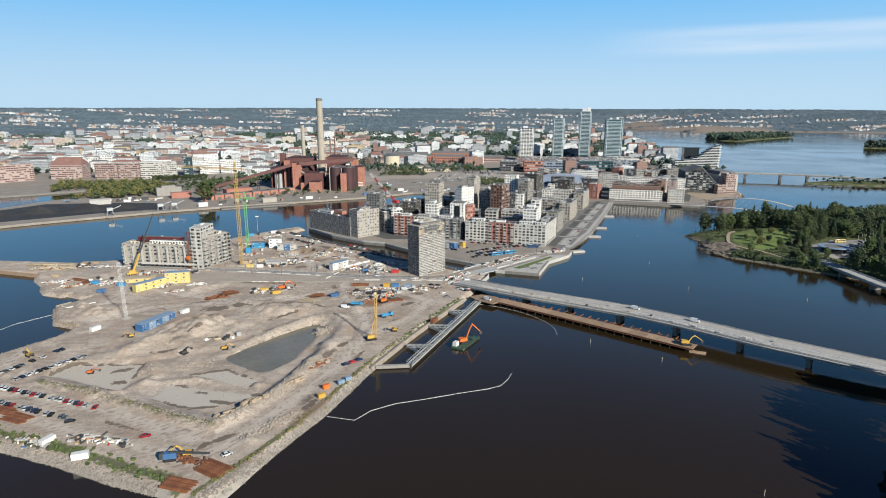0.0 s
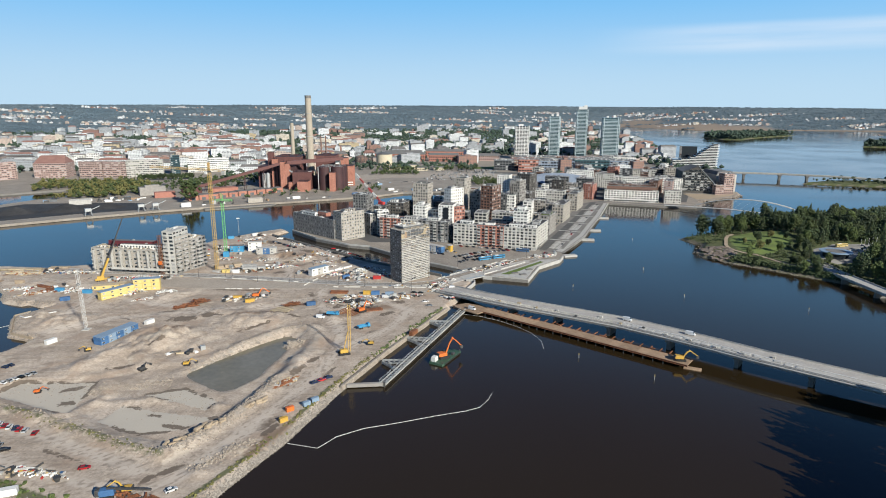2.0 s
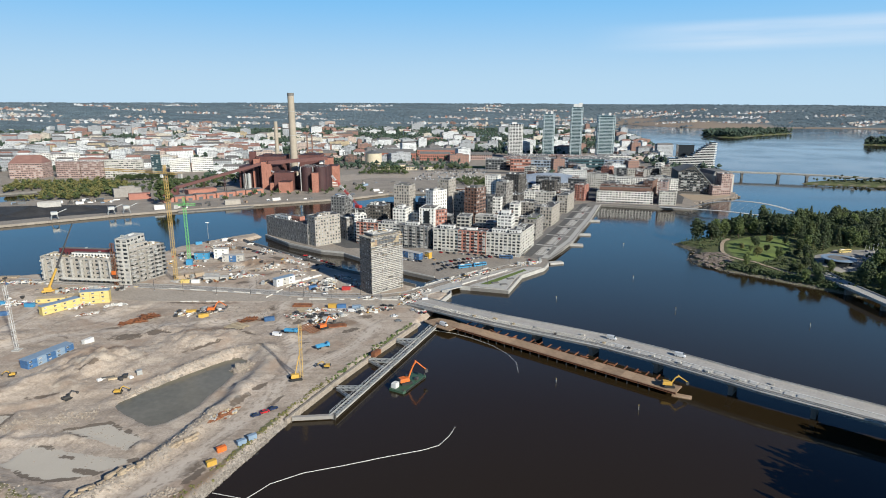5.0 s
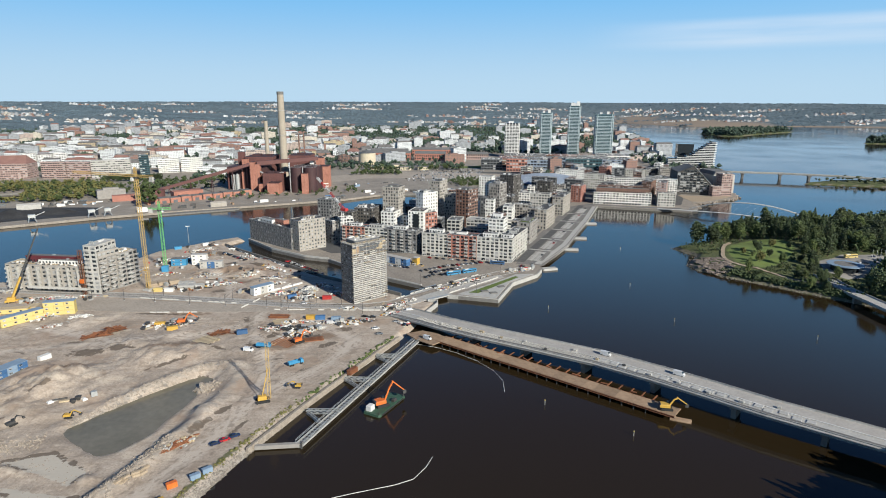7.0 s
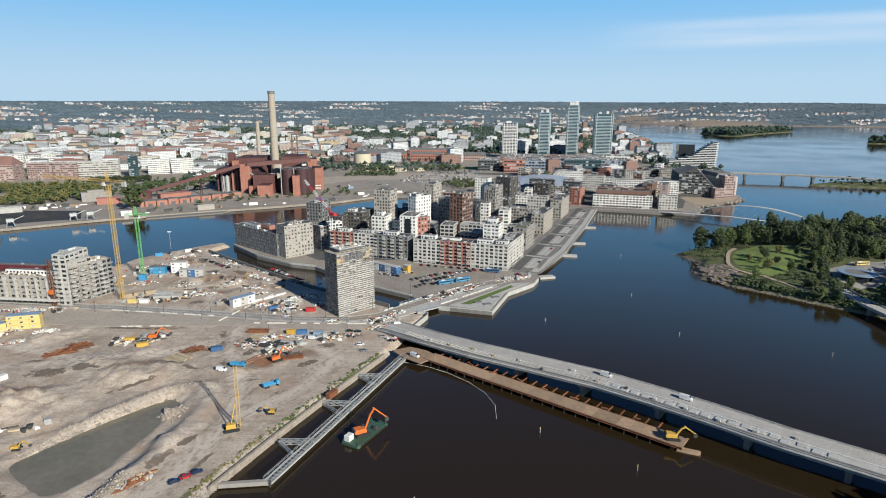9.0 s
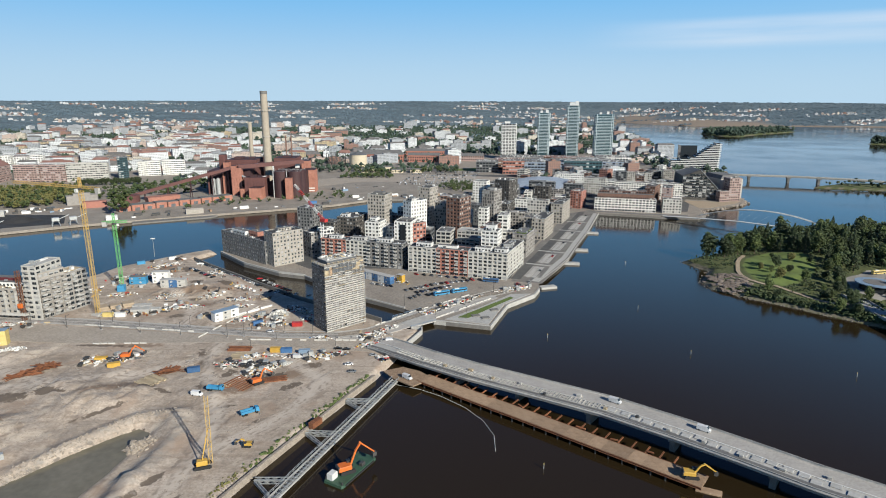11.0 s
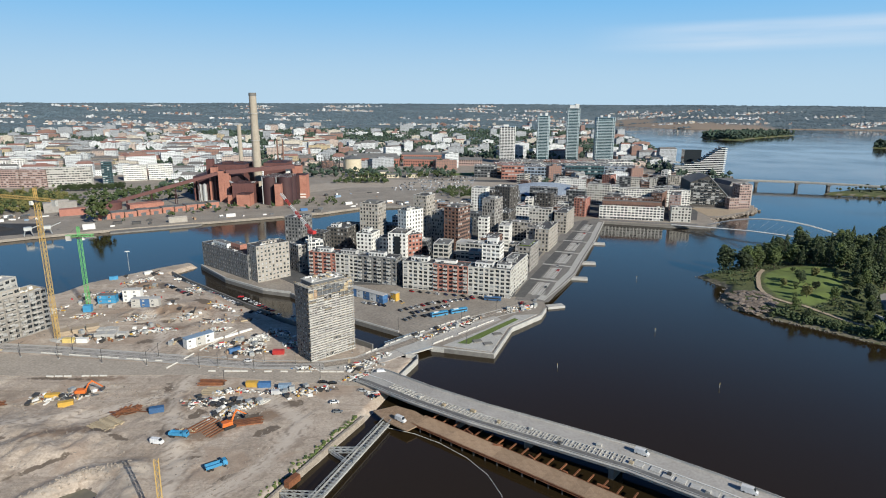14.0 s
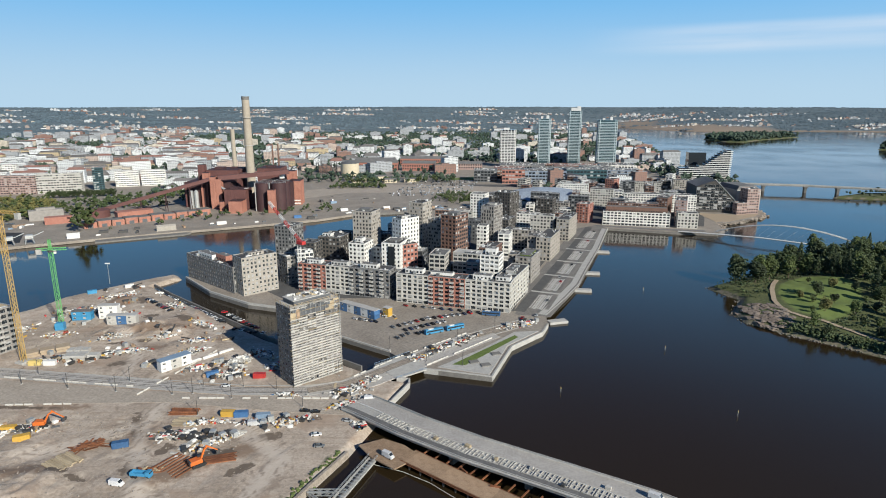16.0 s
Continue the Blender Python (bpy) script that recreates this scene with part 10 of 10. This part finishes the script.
fc, fr, k = [], [], 0
while len(fc) < 30000 and k < 120000:
    k += 1
    y = r_.uniform(2750, 4880) if r_.random() < 0.78 else r_.uniform(2000, 2900)
    x = r_.uniform(-0.8, 0.8) * y
    if math.hypot(x, y) > 4930 or belt(x, y) < -0.26 + r_.uniform(-0.08, 0.08) or (built(x, y) < 1.0 and r_.random() < 0.75):
        continue
    fc.append((x, y))
    fr.append(r_.uniform(3.5, 6.5) if y < 3200 else r_.uniform(5, 9))
fp = np.array(fc)
fz = np.where(np.hypot(fp[:, 0], fp[:, 1]) > 2900, far_ground(fp[:, 0], fp[:, 1]), 2.6)
okf = (distance(fp, bay) < -4) & (np.where(fp[:, 1] < 3300, distance(fp, MAIN) > 8, True) | (fp[:, 0] > 900)) & ((fp[:, 1] > 3300) | (fp[:, 0] < 900))
okf &= ~((distance(fp, bay) > -250) & (fp[:, 0] > 960) & (fp[:, 0] < 1850) & (np.array([noise.noise(Vector((x * 0.004, y * 0.004, 1.0))) for x, y in fp]) > -0.25))
fr = np.array(fr)
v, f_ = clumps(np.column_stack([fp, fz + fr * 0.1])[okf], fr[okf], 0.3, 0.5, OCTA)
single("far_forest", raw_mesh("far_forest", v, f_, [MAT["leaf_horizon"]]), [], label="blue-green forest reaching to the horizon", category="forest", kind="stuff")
hv, hf, hs, hn, k = [], [], [], 0, 0
made_far = 0
while made_far < 2300 and k < 30000:
    k += 1
    cx_, cy_, ca_, cb_ = r_.choice(CLUSTER)
    x, y = cx_ + r_.gauss(0, 0.45) * ca_, cy_ + r_.gauss(0, 0.45) * cb_
    if math.hypot(x, y) > 4620 or distance([(x, y)], bay)[0] > -40 or (y < 3300 and x > 850):
        continue
    made_far += 1
    v, f, s_ = house_mesh(r_.uniform(6, 20), r_.uniform(6, 10), r_.choice((3.5, 4, 5, 5, 6, 7, 9, 13)), r_.choice((0, 1, 1, 2)))
    t = r_.uniform(-25, 25)
    c_, d_ = math.cos(radians(t)), math.sin(radians(t))
    z0_ = float(far_ground(np.array([x]), np.array([y]))[0]) if math.hypot(x, y) > 2900 else 2.6
    hv.append(np.array([(x + a * c_ - b * d_, y + a * d_ + b * c_, z0_ - 2 + z_) for a, b, z_ in v]))
    hf.append(np.array(f) + hn)
    w_ = r_.choice((0, 1, 1, 3, 3, 2, 4))
    hs += [w_ if q == 0 else r_.choice((6, 7)) for q in s_]
    hn += len(v)
single("far_suburbs", raw_mesh("far_suburbs", np.concatenate(hv), np.concatenate(hf), FARWALL + ROOFS, hs), [], label="pale apartment blocks among the far woods", category="city", kind="stuff")

# coal heaps and unloaders on the coal quay
for x, y, r, h in ((-470, 790, 34, 9), (-520, 770, 30, 8), (-430, 812, 24, 7), (-560, 740, 30, 8)):
    v = [(0, 0, h)] + [(r * random.uniform(0.85, 1.1) * math.cos(i * 0.45), r * 0.6 * random.uniform(0.85, 1.1) * math.sin(i * 0.45), 0) for i in range(14)]
    single("coal_mound", Solid().add(v, [(0, 1 + i, 1 + (i + 1) % 14) for i in range(14)]), MAT["coal"], x, y, 2.7, 30, "long black coal mound on the quay", "coal mound", "coal mounds")
for x, y in ((-420, 752), (-372, 786), (-358, 795)):
    u_ = thing("coal_unloader", x, y, 3.0, 35, "pale steel coal unloader on the quay", "unloader", "coal unloaders")
    for a, b in ((-4, -3), (4, -3), (4, 3), (-4, 3)):
        part("leg", Solid().bar((a, b, 0), (a * 0.6, b * 0.6, 6), 0.5), MAT["steel"], u_)
    part("machine_house", Solid().box(0, 0, 5.5, 7, 6, 3.5, 0, 0, 0.4), MAT["steel"], u_)
    part("boom", Solid().bar((3, 0, 7), (13, 0, 11), 0.5), MAT["steel"], u_)
single("barge", Solid().prism([(-45, -6), (40, -6), (48, 0), (40, 6), (-45, 6)], -1, 1.6), MAT["concrete_dark"], -262, 832, 0, 27, "long dark cargo barge moored at the quay", "barge")
for x, y, r, lx, ly, h, m, lab in ((-480, 838, 30, 26, 10, 6, "concrete", "grey shed on the coal quay"), (-330, 822, 30, 12, 6, 4, "white", "white hut on the quay"), (-250, 862, 28, 20, 7, 5, "brick_beige", "low beige quay building"),
                                   (-200, 895, 28, 11, 4, 2.2, "white", "low white quay building"), (-120, 935, 27, 9, 4, 2, "blue", "blue sheeted boats and huts on the quay"), (-70, 985, 30, 10, 4, 2, "white", "white boats laid up on the quay"), (-15, 1000, 20, 9, 4, 2, "white", "white boats laid up on the quay")):
    single("quay_shed", Solid().prism(corners((-lx / 2, -ly / 2), 0, lx, ly), 0, h).prism(corners((-lx / 2, -ly / 2), 0, lx, ly), h, h + 1.5, taper=corners((-lx / 2, -0.3), 0, lx, 0.6)), MAT[m], x, y, 2.6, r, lab, "shed", "sheds on the quays")

# small things lying about on the old quays
q_ = Solid()
for poly, n_ in (([(-350, 815), (-290, 838), (-190, 885), (-90, 935), (-75, 960), (-190, 910), (-300, 862)], 170), ([(-150, 1085), (-90, 1030), (60, 1060), (60, 1110), (-90, 1150)], 14), ([(-560, 850), (-430, 858), (-400, 900), (-440, 900)], 90), ([(-60, 960), (60, 985), (130, 1010), (110, 1035), (-70, 985)], 120)):
    a = np.asarray(poly, float)
    k = 0
    while k < n_:
        x, y = random.uniform(a[:, 0].min(), a[:, 0].max()), random.uniform(a[:, 1].min(), a[:, 1].max())
        if distance([(x, y)], poly)[0] > 0 and distance([(x, y)], MAIN)[0] > 3:
            lx, ly, hz = random.choice(((4.4, 1.8, 1.4), (4.4, 1.8, 1.4), (6, 2.4, 2.5), (2, 2, 1), (8, 2.5, 1.2), (3, 1, 0.6), (9, 4, 3.0)))
            q_.box(x, y, 2.6, lx, ly, hz, random.choice((27, 117, 40)) + random.gauss(0, 6), random.choice((0, 0, 1, 2, 2, 3, 4)), 0.2)
        k += 1
single("quay_clutter", q_, [MAT["white"], MAT["car_grey"], MAT["steel_dark"], MAT["blue_grey"], MAT["timber"]], label="parked vehicles and stored goods on the old quays", category="clutter", kind="stuff")
